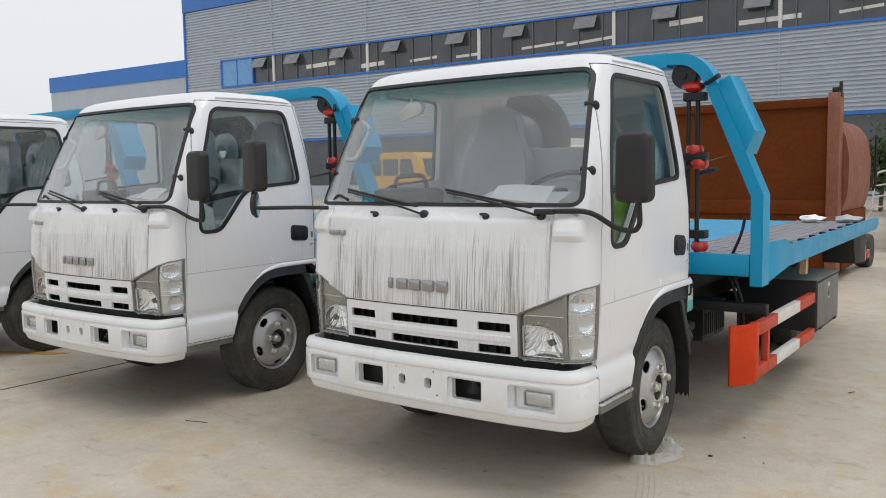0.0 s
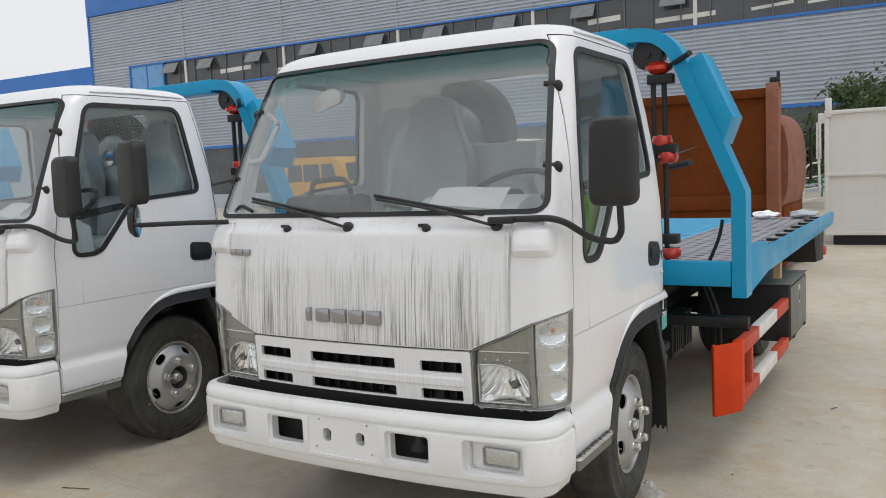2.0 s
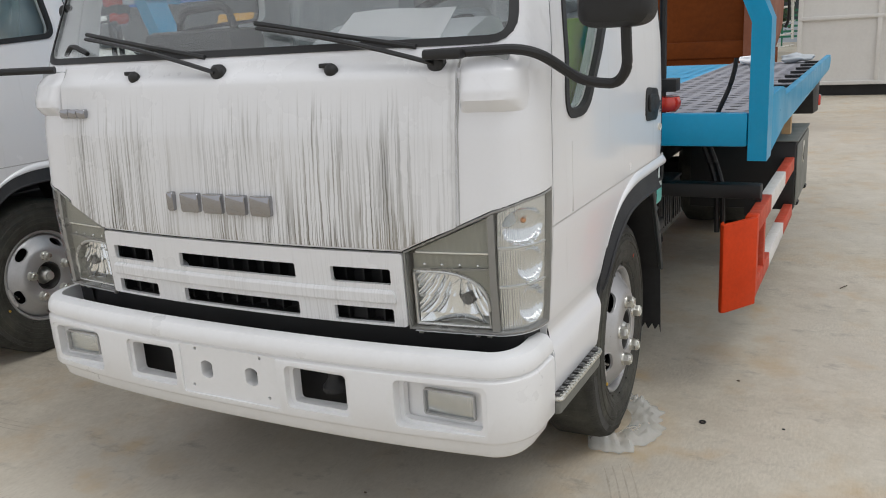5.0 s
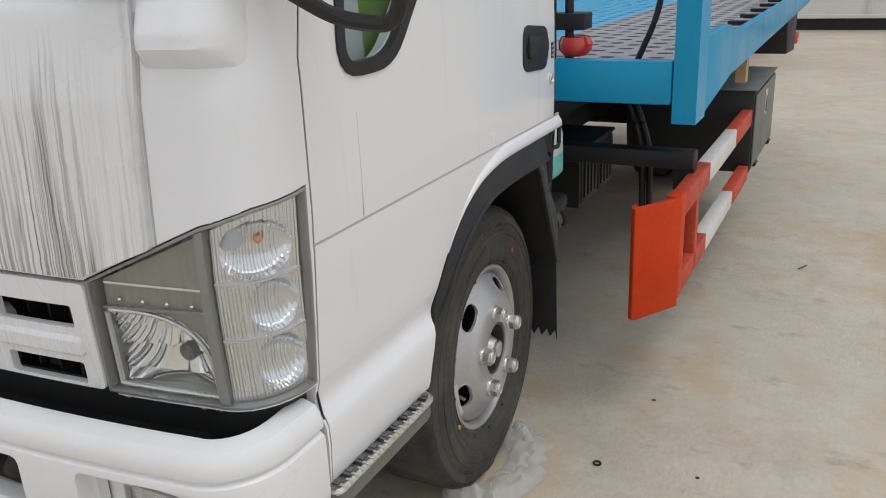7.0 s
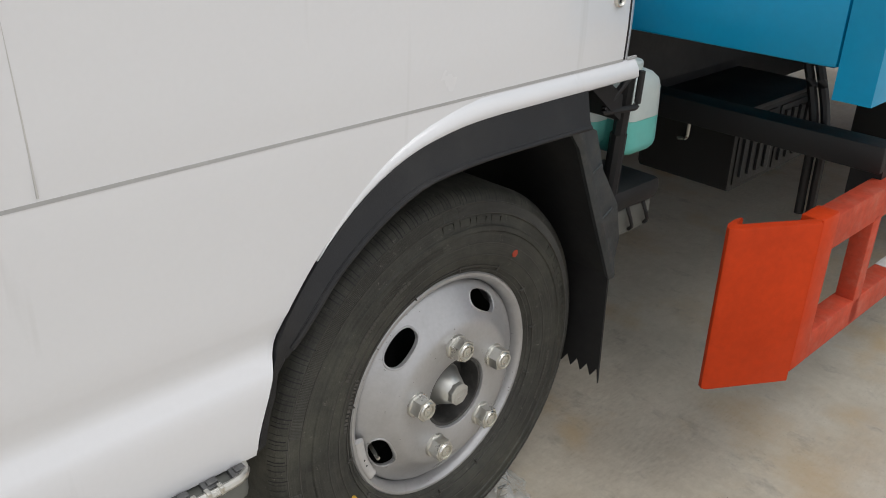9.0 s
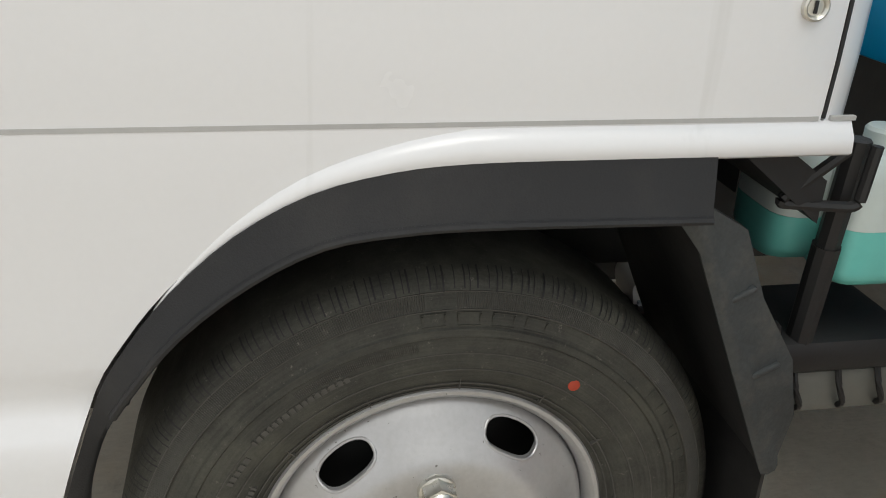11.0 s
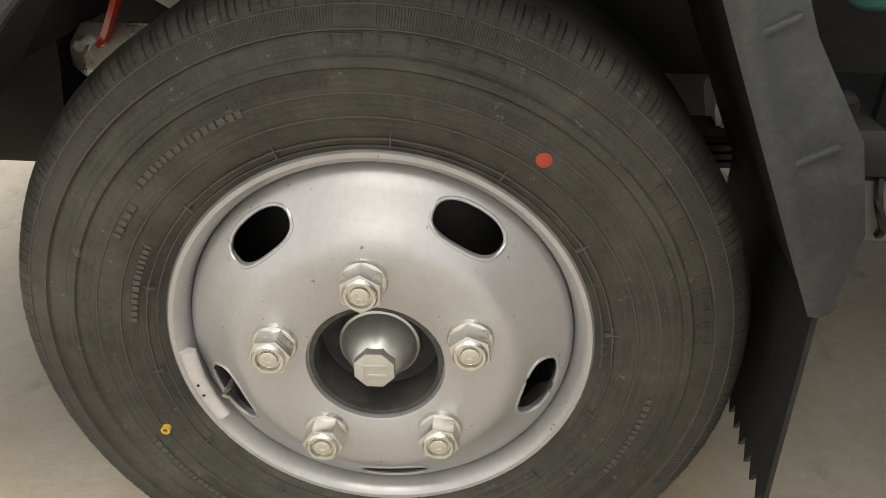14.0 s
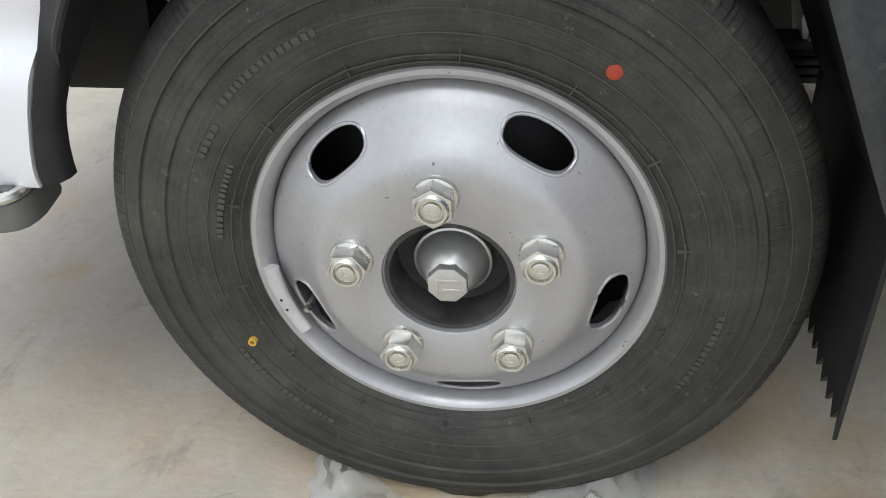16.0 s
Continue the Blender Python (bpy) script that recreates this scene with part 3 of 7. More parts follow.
    box(bm, -0.62, 0.62, -0.02, 0.02, -0.78, 0.0, m=pose(0, 0, 0, -32, 0, 0))
    sash = part("open_sash", bm, material("sash_pane", (0.17, 0.18, 0.19), 0.25, vary=0.1, grain=3, big=0.6, bump=0.0, coat=0.3), hall, "grey top-hung sash, open")
    spots = [8.0, 11.2, 15.4, 19.8, 24.6, 28.6, 33.0, 37.4, 42.0, 46.4, 51.0, 55.4]
    sash.location = (spots[0], -0.05, 9.95)
    for s in spots[1:]:
        ob = new("open_sash", sash.data)
        ob.parent, ob.location = hall, (s, -0.05, 9.95)
    # vertical sheet joints
    bm = bmesh.new()
    box(bm, -0.025, 0.025, -0.03, 0.03, 4.2, 8.2)
    box(bm, -0.025, 0.025, -0.03, 0.03, 10.17, 14.05)
    seam = part("sheet_joint", bm, CLAD, hall)
    seam.location = (9.2, 0, 0)
    for k in range(1, 8):
        ob = new("sheet_joint", seam.data)
        ob.parent, ob.location = hall, (9.2 + bay * k, 0, 0)
    # pale roof trusses and tubes seen through the band
    random.seed(5)
    for k in range(16):
        x, z = 12 + k * 4.1 + random.uniform(-1, 1), 8.5 + random.uniform(0.0, 0.5)
        l = random.uniform(1.2, 3.0)
        bm = bmesh.new()
        box(bm, 0, l, 0.09, 0.098, 0, random.uniform(0.12, 0.28), m=pose(x, 0, z, 0, random.uniform(-4, -1), 0))
        part("inner_duct", bm, BOXW, hall, "pale ducts behind the glass")

    low = thing("low_hall", "distant lower hall with a blue parapet band", "building", (-88, 46, 0))
    low.rotation_euler = (0, 0, radians(2.4))
    part("wall", boxes((0, 36, 0, 20, 0, 11.3)), CLAD, low)
    part("parapet", boxes((-0.1, 36.0, -0.1, 0.3, 11.3, 12.9)), BAND, low, "bright blue parapet band")


build_hall()

# ---------------------------------------------------------------- tow trucks
# rows of z, front y, half width, rear y, front corner radius
CAB = [
    (0.485, -0.998, 0.842, 0.42, 0.10), (0.50, -1.003, 0.846, 0.42, 0.10), (0.575, -1.008, 0.849, 0.42, 0.10), (0.604, -1.008, 0.8475, 0.42, 0.10), (0.617, -1.008, 0.843, 0.42, 0.10),
    (0.636, -1.008, 0.8315, 0.42, 0.10), (0.648, -1.008, 0.8285, 0.42, 0.10), (0.660, -1.008, 0.8290, 0.42, 0.10), (0.695, -1.01, 0.8365, 0.42, 0.10), (0.86, -1.016, 0.846, 0.42, 0.10), (0.9375, -1.016, 0.85, 0.42, 0.10),
    (0.9452, -1.015, 0.8495, 0.42, 0.10), (0.953, -1.0145, 0.850, 0.42, 0.10), (1.0, -1.012, 0.852, 0.42, 0.10), (1.2, -0.998, 0.852, 0.42, 0.10),
    (1.345, -0.974, 0.848, 0.42, 0.10), (1.365, -0.955, 0.847, 0.42, 0.10), (1.40, -0.935, 0.844, 0.418, 0.10), (1.6, -0.845, 0.825, 0.405, 0.10),
    (1.8, -0.755, 0.797, 0.39, 0.10), (1.95, -0.685, 0.772, 0.37, 0.10), (2.06, -0.63, 0.752, 0.35, 0.11), (2.10, -0.6, 0.742, 0.335, 0.12),
    (2.13, -0.565, 0.727, 0.315, 0.13), (2.15, -0.52, 0.70, 0.29, 0.14), (2.165, -0.46, 0.655, 0.25, 0.14), (2.178, -0.37, 0.57, 0.19, 0.14),
    (2.19, -0.24, 0.42, 0.11, 0.12), (2.197, -0.12, 0.22, 0.03, 0.08),
]


def bow_at(z):
    """How far the front falls back towards the corners at a height."""
    return 0.055 + 0.020 * max(0.0, min(1.0, (1.40 - z) / 0.12))


def cab_ring(z, grow=0.0):
    """The outline of the cab at a height, 88 points."""
    bow = bow_at(z)
    yf, hw, yr, rc = curve_at(CAB, z)
    yf, hw, yr = yf - grow, hw + grow, yr + grow
    rc = max(0.02, rc)
    half = []
    flat = hw - rc
    bowed = lambda x: yf + bow * (abs(x) / hw) ** 2.2
    for k in range(14):
        x = flat * k / 14
        half.append((x, bowed(x)))
    y0 = bowed(flat)
    for k in range(9):
        a = math.pi / 2 * k / 8
        half.append((flat + rc * math.sin(a), y0 + rc * 1.25 * (1 - math.cos(a))))
    ys = y0 + rc * 1.25
    rr = 0.07
    for k in range(1, 13):
        half.append((hw, ys + (yr - rr - ys) * k / 12))
    for k in range(1, 6):
        a = math.pi / 2 * k / 5
        half.append((hw - rr * (1 - math.cos(a)), yr - rr + rr * math.sin(a)))
    for k in range(1, 5):
        half.append(((hw - rr) * (1 - k / 5), yr))
    half.append((0, yr))
    return [Vector((x, y, z)) for x, y in half] + [Vector((-x, y, z)) for x, y in half[-2:0:-1]]


def cab_levels(z0, z1, step=0.05):
    zs = [r[0] for r in CAB if z0 < r[0] < z1] + [z0, z1]
    zs += [z0 + step * k for k in range(1, int((z1 - z0) / step))]
    zs.sort()
    out = [zs[0]]
    for z in zs[1:]:
        if z - out[-1] > 0.006:
            out.append(z)
    return out


def cab_solid(z0=0.485, z1=2.197, grow=0.0):
    bm = bmesh.new()
    loft(bm, [cab_ring(z, grow) for z in cab_levels(z0, z1)])
    return bm


SIDE_WINDOW = rounded([(-0.69, 1.208), (-0.52, 1.208), (-0.30, 1.45), (-0.20, 1.495), (0.245, 1.525), (0.185, 2.045), (-0.475, 2.045), (-0.645, 1.60)],
                      [0.06, 0.06, 0.08, 0.05, 0.05, 0.07, 0.07, 0.2])
DOOR = [(-0.815, 0.40), (0.365, 0.40), (0.365, 1.6), (0.285, 2.095), (-0.55, 2.095), (-0.62, 1.98), (-0.745, 1.50), (-0.80, 1.25)]


def spline(pts, n=4):
    """A smooth line through points of any size."""
    out = []
    for i in range(len(pts) - 1):
        p = [Vector(pts[max(0, min(len(pts) - 1, i + k))]) for k in (-1, 0, 1, 2)]
        for k in range(n):
            t = k / n
            out.append(tuple(0.5 * (2 * p[1] + (p[2] - p[0]) * t + (2 * p[0] - 5 * p[1] + 4 * p[2] - p[3]) * t * t + (3 * p[1] - p[0] - 3 * p[2] + p[3]) * t ** 3)))
    return out + [tuple(pts[-1])]


FLARE_EDGE = spline([(-0.427, 0.486), (-0.417, 0.534), (-0.370, 0.660), (-0.333, 0.721), (-0.287, 0.778), (-0.222, 0.838), (-0.149, 0.881), (-0.072, 0.903), (0.004, 0.911), (0.13, 0.912), (0.251, 0.912)], 3)
FLARE_IN = spline([(-0.404, 0.488), (-0.393, 0.545), (-0.366, 0.616), (-0.331, 0.674), (-0.281, 0.736), (-0.210, 0.794), (-0.137, 0.833), (-0.066, 0.846), (0.005, 0.850), (0.13, 0.849), (0.250, 0.847)], 3)
ARCH = [(-0.428, 0.40)] + [(u - 0.003, v + 0.002) for u, v in FLARE_EDGE] + [(0.6, 0.902), (0.6, 0.40)]
SCREEN = rounded([(-0.795, 1.412), (0.795, 1.412), (0.712, 2.072), (-0.712, 2.072)], 0.06)


def shrink(pts, d):
    """A closed outline moved inwards by d (or outwards)."""
    n, out = len(pts), []
    area = sum(pts[i - 1][0] * pts[i][1] - pts[i][0] * pts[i - 1][1] for i in range(n))
    s = 1 if area > 0 else -1
    for i in range(n):
        a, b = Vector(pts[i - 1]), Vector(pts[(i + 1) % n])
        t = (b - a).normalized()
        out.append((pts[i][0] - s * t.y * d, pts[i][1] + s * t.x * d))
    return out


def dense(pts, step=0.03):
    """The same closed outline with more points on its long edges."""
    out = []
    for i, p in enumerate(pts):
        q = pts[(i + 1) % len(pts)]
        n = max(1, int(math.dist(p, q) / step))
        out += [(p[0] + (q[0] - p[0]) * k / n, p[1] + (q[1] - p[1]) * k / n) for k in range(n)]
    return out


def band(pts, w0, w1, axis, place, thick):
    """A closed strip between two offsets of an outline, laid on a surface place(u, v) -> coordinate along the axis."""
    bm = bmesh.new()
    rings = []
    for d, t in ((w0, 0), (w0, thick), (w1, thick), (w1, 0)):
        ring = shrink(pts, d)
        rings.append([bm.verts.new(to3(axis, place(u, v, t), u, v)) for u, v in ring])
    n = len(pts)
    for a, b in zip(rings, rings[1:] + rings[:1]):
        for k in range(n):
            bm.faces.new((a[k], a[(k + 1) % n], b[(k + 1) % n], b[k]))
    return bm


def side_x(y, z):
    return curve_at(CAB, z)[1]


def skin_x(y, z):
    """Half width of the cab at a place along its side, with the rounded front corner."""
    yf, hw, _, rc = curve_at(CAB, z)
    rc = max(0.02, rc)
    y0 = front_y(hw - rc, z)
    if y >= y0 + rc * 1.25:
        return hw
    return hw - rc + rc * math.sin(math.acos(max(-1.0, min(1.0, 1 - max(0.0, y - y0) / (rc * 1.25)))))


def front_y(x, z):
    yf, hw, _, rc = curve_at(CAB, z)
    flat = hw - rc
    x = abs(x)
    if x <= flat:
        return yf + bow_at(z) * (x / hw) ** 2.2
    a = math.asin(min(1, (x - flat) / rc))
    return yf + bow_at(z) * (flat / hw) ** 2.2 + rc * 1.25 * (1 - math.cos(a))


def sheet(pts, place, axis, thick, cuts=14):
    """A filled outline laid on a curved surface, thickened inwards."""
    us, vs = [p[0] for p in pts], [p[1] for p in pts]
    bm = bmesh.new()
    f = bm.faces.new([bm.verts.new((u, v, 0)) for u, v in pts])
    bmesh.ops.triangulate(bm, faces=[f])
    for lo, hi, n in ((min(us), max(us), Vector((1, 0, 0))), (min(vs), max(vs), Vector((0, 1, 0)))):
        for k in range(1, cuts):
            bmesh.ops.bisect_plane(bm, geom=bm.verts[:] + bm.edges[:] + bm.faces[:], plane_co=n * (lo + (hi - lo) * k / cuts), plane_no=n)
    r = bmesh.ops.extrude_face_region(bm, geom=bm.faces[:])
    back = {v for v in r["geom"] if isinstance(v, bmesh.types.BMVert)}
    for v in bm.verts:
        u, w = v.co.x, v.co.y
        v.co = to3(axis, place(u, w, -thick if v in back else 0.0), u, w)
    return bm


def wheel(parent, x, y, z, side=1, name="wheel", steer=0.0):
    """A 16 inch truck wheel: tyre, convex five-vent disc, five nuts, hub cap. side: +1 faces +x."""
    w = new(name)
    w.parent, w.location = parent, (x, y, z)
    w.rotation_euler = (0, 0, radians(steer) + (math.pi if side < 0 else 0))
    # the round parts are drawn to a 0.394 m tyre and scaled to the 0.385 m one; the disc sits back from the flange
    K, SET = 0.976, -0.004
    w.scale = (1, K, K)
    R = 0.394
    bm = bmesh.new()
    # tyre, open ring; 0 is the outer face of the rim flange
    prof = [(0.216, -0.016), (0.226, -0.002), (0.2325, 0.005), (0.243, 0.012), (0.262, 0.0215), (0.290, 0.0265), (0.3165, 0.0245), (0.3185, 0.0272), (0.327, 0.0262),
            (0.329, 0.0235), (0.348, 0.019), (0.350, 0.0212), (0.362, 0.0165), (0.3775, 0.0115), (0.3865, 0.004), (R, -0.012), (R, -0.15), (0.378, -0.172), (0.35, -0.195), (0.29, -0.205),
            (0.24, -0.19), (0.212, -0.165)]
    lathe(bm, prof, 120, capped=False)
    for v in bm.verts:
        if v.co.z * K < -z + 0.004:
            v.co.z = (-z + 0.002) / K
            v.co.x += 0.006 if v.co.x > -0.05 else 0
    tyre = part("tyre", bm, RUBBER, w, angle=28)
    # shoulder sipes
    bm = bmesh.new()
    for k in range(240):
        a = 2 * math.pi * (k + 0.25 * math.sin(k * 1.7)) / 240
        if math.sin(a) < -0.93:
            continue
        m = Matrix.Rotation(a, 4, "X")
        line = [(0.3700, 0.0149), (0.3735, 0.0139), (0.3779, 0.0122), (0.3871, 0.0045), (0.3925, -0.0070)]
        t = (0.0011, 0.0006, 0.0009, 0.0006)[k % 4]
        lo, hi = [bm.verts.new(m @ Vector((x, r, -t))) for r, x in line[k % 3 and 1:]], [bm.verts.new(m @ Vector((x, r, t))) for r, x in line[k % 3 and 1:]]
        for i in range(len(lo) - 1):
            bm.faces.new((lo[i], hi[i], hi[i + 1], lo[i + 1]))
    part("sipe", bm, DARK, tyre, "dark shoulder sipes")["kind"] = "stuff"
    # knurled decorative bands on the upper sidewall
    bm = bmesh.new()
    for a0, a1, r0, r1, px in ((-28, 88, 0.3515, 0.3690, 0.0202), (94, 168, 0.3515, 0.3690, 0.0202), (186, 236, 0.3515, 0.3690, 0.0202), (96, 124, 0.303, 0.3125, 0.0256)):
        a, drop = a0, (r1 - r0) * 0.36 if r0 > 0.33 else 0.0012
        while a < a1:
            m = Matrix.Rotation(radians(a), 4, "X")
            vs = [bm.verts.new(m @ Vector((px + h, r, t))) for r, t, h in ((r0, -0.0006, 0.0), (r1, -0.0006, -drop), (r1, 0.0, 0.001 - drop), (r0, 0.0, 0.001), (r0, 0.0006, 0.0), (r1, 0.0006, -drop))]
            bm.faces.new((vs[0], vs[1], vs[2], vs[3])), bm.faces.new((vs[3], vs[2], vs[5], vs[4]))
            a += 0.42
    part("knurling", bm, LETTER, tyre, "fine knurled band on the sidewall")["kind"] = "stuff"

    def arc_bar(bm, r0, r1, a0, a1, x0, h=0.0016):
        n = max(2, int((a1 - a0) / 2.5))
        rows = []
        for k in range(n + 1):
            a = radians(a0 + (a1 - a0) * k / n)
            rows.append([bm.verts.new((px, r * math.cos(a), r * math.sin(a))) for r, px in ((r0, x0 - 0.004), (r0, x0 + h), (r1, x0 + h), (r1, x0 - 0.004))])
        for p, q in zip(rows, rows[1:]):
            for i in range(4):
                bm.faces.new((p[i], p[(i + 1) % 4], q[(i + 1) % 4], q[i]))
        bm.faces.new(rows[0][::-1]), bm.faces.new(rows[-1])

    # moulded sidewall writing as plain raised bars
    for a in (90, 83, 76, 69, 33, 26, 19, 12, 5):
        bm = bmesh.new()
        arc_bar(bm, 0.3300, 0.3318, a, a + 4.8, 0.0228, 0.0013)
        arc_bar(bm, 0.3448, 0.3466, a, a + 4.8, 0.0194, 0.0013)
        arc_bar(bm, 0.3318, 0.3448, a, a + 0.4, 0.0210, 0.0013)
        arc_bar(bm, 0.3318, 0.3448, a + 4.4, a + 4.8, 0.0210, 0.0013)
        part("moulding", bm, RUBBER, tyre, "faint raised moulding on the sidewall")
    bm = bmesh.new()
    random.seed(11)
    for start, end, r in ((112, 138, 0.292), (142, 150, 0.285), (150, 172, 0.255), (205, 236, 0.285), (240, 262, 0.272), (288, 325, 0.265), (330, 352, 0.29)):
        a = start
        while a < end:
            step = random.uniform(0.7, 1.5)
            arc_bar(bm, r, r + 0.007, a, a + step, 0.0262 if r > 0.28 else 0.0205)
            a += step + 0.6
    part("fine_moulding", bm, LETTER, tyre)["kind"] = "stuff"
    # ticks round the bead
    bm = bmesh.new()
    for k in range(14):
        a = 25.7 * k + 8
        arc_bar(bm, 0.2400, 0.2600, a - 0.16, a + 0.16, 0.0165, 0.0016)
        arc_bar(bm, 0.2475, 0.2490, a - 2.2, a + 2.2, 0.0160, 0.0012)
    part("bead_tick", bm, LETTER, tyre)["kind"] = "stuff"
    for r, xx in ((0.2385, 0.0095), (0.2475, 0.0152), (0.272, 0.0232), (0.2955, 0.0254), (0.3505, 0.0206), (0.3700, 0.0134)):
        bm = bmesh.new()
        lathe(bm, [(r - 0.0009, xx - 0.002), (r - 0.0006, xx + 0.0014), (r + 0.0006, xx + 0.0014), (r + 0.0009, xx - 0.002)], 96, closed=True)
        part("ring", bm, LETTER, tyre)

    # disc and rim
    bm = bmesh.new()
    lathe(bm, [(0.2095, -0.05), (0.2118, -0.016), (0.2140, -0.006), (0.2185, 0.0025), (0.2235, 0.0060), (0.2285, 0.0060), (0.2315, 0.0030), (0.2320, -0.003), (0.222, -0.02), (0.214, -0.06)], 96, closed=True)
    rim = part("rim", bm, RIM, w, "silver-painted steel rim")
    prof = [(0.2112, -0.055), (0.2112, -0.016), (0.2090, -0.0085), (0.202, -0.0015), (0.188, 0.0075), (0.172, 0.0178), (0.159, 0.0268), (0.150, 0.0335), (0.143, 0.0372), (0.134, 0.0392), (0.126, 0.0395), (0.075, 0.0395),
            (0.0735, 0.0385), (0.0725, 0.030), (0.070, 0.030), (0.070, 0.0325), (0.126, 0.0325), (0.140, 0.031), (0.148, 0.0265), (0.168, 0.0125), (0.184, 0.001), (0.195, -0.009), (0.2015, -0.026), (0.2025, -0.055)]
    bm = bmesh.new()
    lathe(bm, prof, 96, closed=True, centre=(SET, 0, 0))
    disc = part("disc", bm, RIM, w, "convex silver-painted wheel disc")
    cuts = []
    for k in range(5):
        a = radians(58 + 72 * k)
        bm = bmesh.new()
        pts = []
        for i in range(28):
            b = 2 * math.pi * i / 28
            u, v = 0.040 * math.copysign(abs(math.cos(b)) ** 0.8, math.cos(b)), 0.0185 * math.copysign(abs(math.sin(b)) ** 0.8, math.sin(b))
            rr = 0.179 + v
            t = a + u / 0.179
            pts.append((rr * math.cos(t), rr * math.sin(t)))
        prism(bm, pts, "x", -0.09, 0.1)
        cuts.append(bm)
    carve(disc, cuts)
    # rolled edges of the vents
    for k in range(5):
        a, line = radians(58 + 72 * k), []
        for i in range(29):
            b = 2 * math.pi * i / 28
            u, v = 0.0408 * math.copysign(abs(math.cos(b)) ** 0.8, math.cos(b)), 0.0193 * math.copysign(abs(math.sin(b)) ** 0.8, math.sin(b))
            rr, t = 0.179 + v, a + u / 0.179
            px = 0.0075 + (0.188 - rr) * 0.66 if rr < 0.188 else 0.0075 - (rr - 0.188) * 0.71
            line.append((px + SET - 0.0012, rr * math.cos(t), rr * math.sin(t)))
        bm = bmesh.new()
        tube(bm, line, 0.0024, 8)
        part("vent_edge", bm, RIM, disc)
    part("hub", boxes((-0.12, -0.06, -0.19, 0.19, -0.19, 0.19), bevel=0.09), DARK, w, "dark brake drum behind the vents")
    bm = bmesh.new()
    lathe(bm, [(0.0715, 0.034), (0.0715, -0.022), (0.03, -0.024), (0.03, -0.014), (0.066, -0.012), (0.066, 0.034)], 48, closed=True, centre=(SET, 0, 0))
    part("hub_bore", bm, BORE, w, "dark grey hub bore")
    bm = bmesh.new()
    lathe(bm, [(0.0490, -0.03), (0.0500, -0.002), (0.0515, 0.001), (0.0510, 0.004), (0.0480, 0.005), (0.0458, 0.0085), (0.0360, 0.0250), (0.0290, 0.0355), (0.0250, 0.0385), (0.0005, 0.0385)], 40, centre=(SET, 0, 0))
    for v in bm.verts:
        v.co.y, v.co.z = v.co.y * 0.86, v.co.z * 0.86
    cap = part("hub_cap", bm, CAPZINC, w, "zinc hub cap with a flat-sided end")
    bm = bmesh.new()
    prism(bm, [(0.0230 * math.cos(math.pi * (i + 0.5) / 4), 0.0230 * math.sin(math.pi * (i + 0.5) / 4)) for i in range(8)], "x", 0.034 + SET, 0.0480 + SET, bevel=0.0016)
    for dy, dz, a, b in ((0.0, 0.006, 0.014, 0.0022), (-0.012, -0.002, 0.0022, 0.010), (0.004, -0.006, 0.010, 0.0022)):
        box(bm, 0.0475 + SET, 0.0490 + SET, dy - a, dy + a, dz - b, dz + b, bevel=0.0008)
    part("cap_boss", bm, CAPZINC, cap)
    for k in range(5):
        a = radians(93.7 - 72 * k)
        bm = bmesh.new()
        c = (SET, 0.1069 * math.cos(a), 0.1069 * math.sin(a))
        lathe(bm, [(0.0244, 0.038), (0.0242, 0.0415), (0.0228, 0.0445), (0.014, 0.049)], 32, centre=c)
        hexa = [(c[1] + 0.0226 * math.cos(radians(60 * i + 30 + 9 * k)), c[2] + 0.0226 * math.sin(radians(60 * i + 30 + 9 * k))) for i in range(6)]
        prism(bm, hexa, "x", 0.043 + SET, 0.0655 + SET, bevel=0.0016)
        lathe(bm, [(0.0178, 0.064), (0.0178, 0.0672), (0.0158, 0.0698), (0.0132, 0.0696), (0.0120, 0.0645), (0.0100, 0.0640), (0.0094, 0.0685), (0.0080, 0.0692), (0.0005, 0.0690)], 24, centre=c)
        nut = part("wheel_nut", bm, ZINC, w, "zinc-plated wheel nut")
        bm = bmesh.new()
        box(bm, 0.0680 + SET, 0.0697 + SET, c[1] - 0.0035, c[1] - 0.0024, c[2] - 0.003, c[2] + 0.004)
        box(bm, 0.0680 + SET, 0.0697 + SET, c[1] - 0.0024, c[1] + 0.0025, c[2] - 0.003, c[2] - 0.0021)
        part("stamp", bm, CAPZINC, nut)
    # balance weight clipped on the flange, valve, paint marks
    bm = bmesh.new()
    arc = [(0.0040, 0.2140 * math.cos(radians(a)), 0.2140 * math.sin(radians(a))) for a in range(184, 211, 2)]
    tube(bm, arc, 0.0105, 12)
    for v in bm.verts:
        v.co.x = 0.0040 + (v.co.x - 0.0040) * 0.55
    bw = part("balance_weight", bm, WEIGHT, w, "grey clip-on balance weight", angle=60)
    for a in (196, 200):
        bm = bmesh.new()
        lathe(bm, [(0.0018, 0.007), (0.0018, 0.0102), (0.0003, 0.0102)], 10, centre=(0, 0.2140 * math.cos(radians(a)), 0.2140 * math.sin(radians(a))))
        part("stamp", bm, DARK, bw)
    bm = bmesh.new()
    tube(bm, [(-0.03, -0.165, -0.06), (-0.005, -0.172, -0.066), (0.013, -0.176, -0.07)], 0.004, 8)
    part("valve", bm, ZINC, w)
    bm = bmesh.new()
    lathe(bm, [(0.0080, 0.0225), (0.0078, 0.0262), (0.007, 0.0266), (0.0005, 0.0266)], 14, centre=(0, 0.162, 0.2347))
    part("paint_dot", bm, DOT, tyre, "red paint dot")
    bm = bmesh.new()
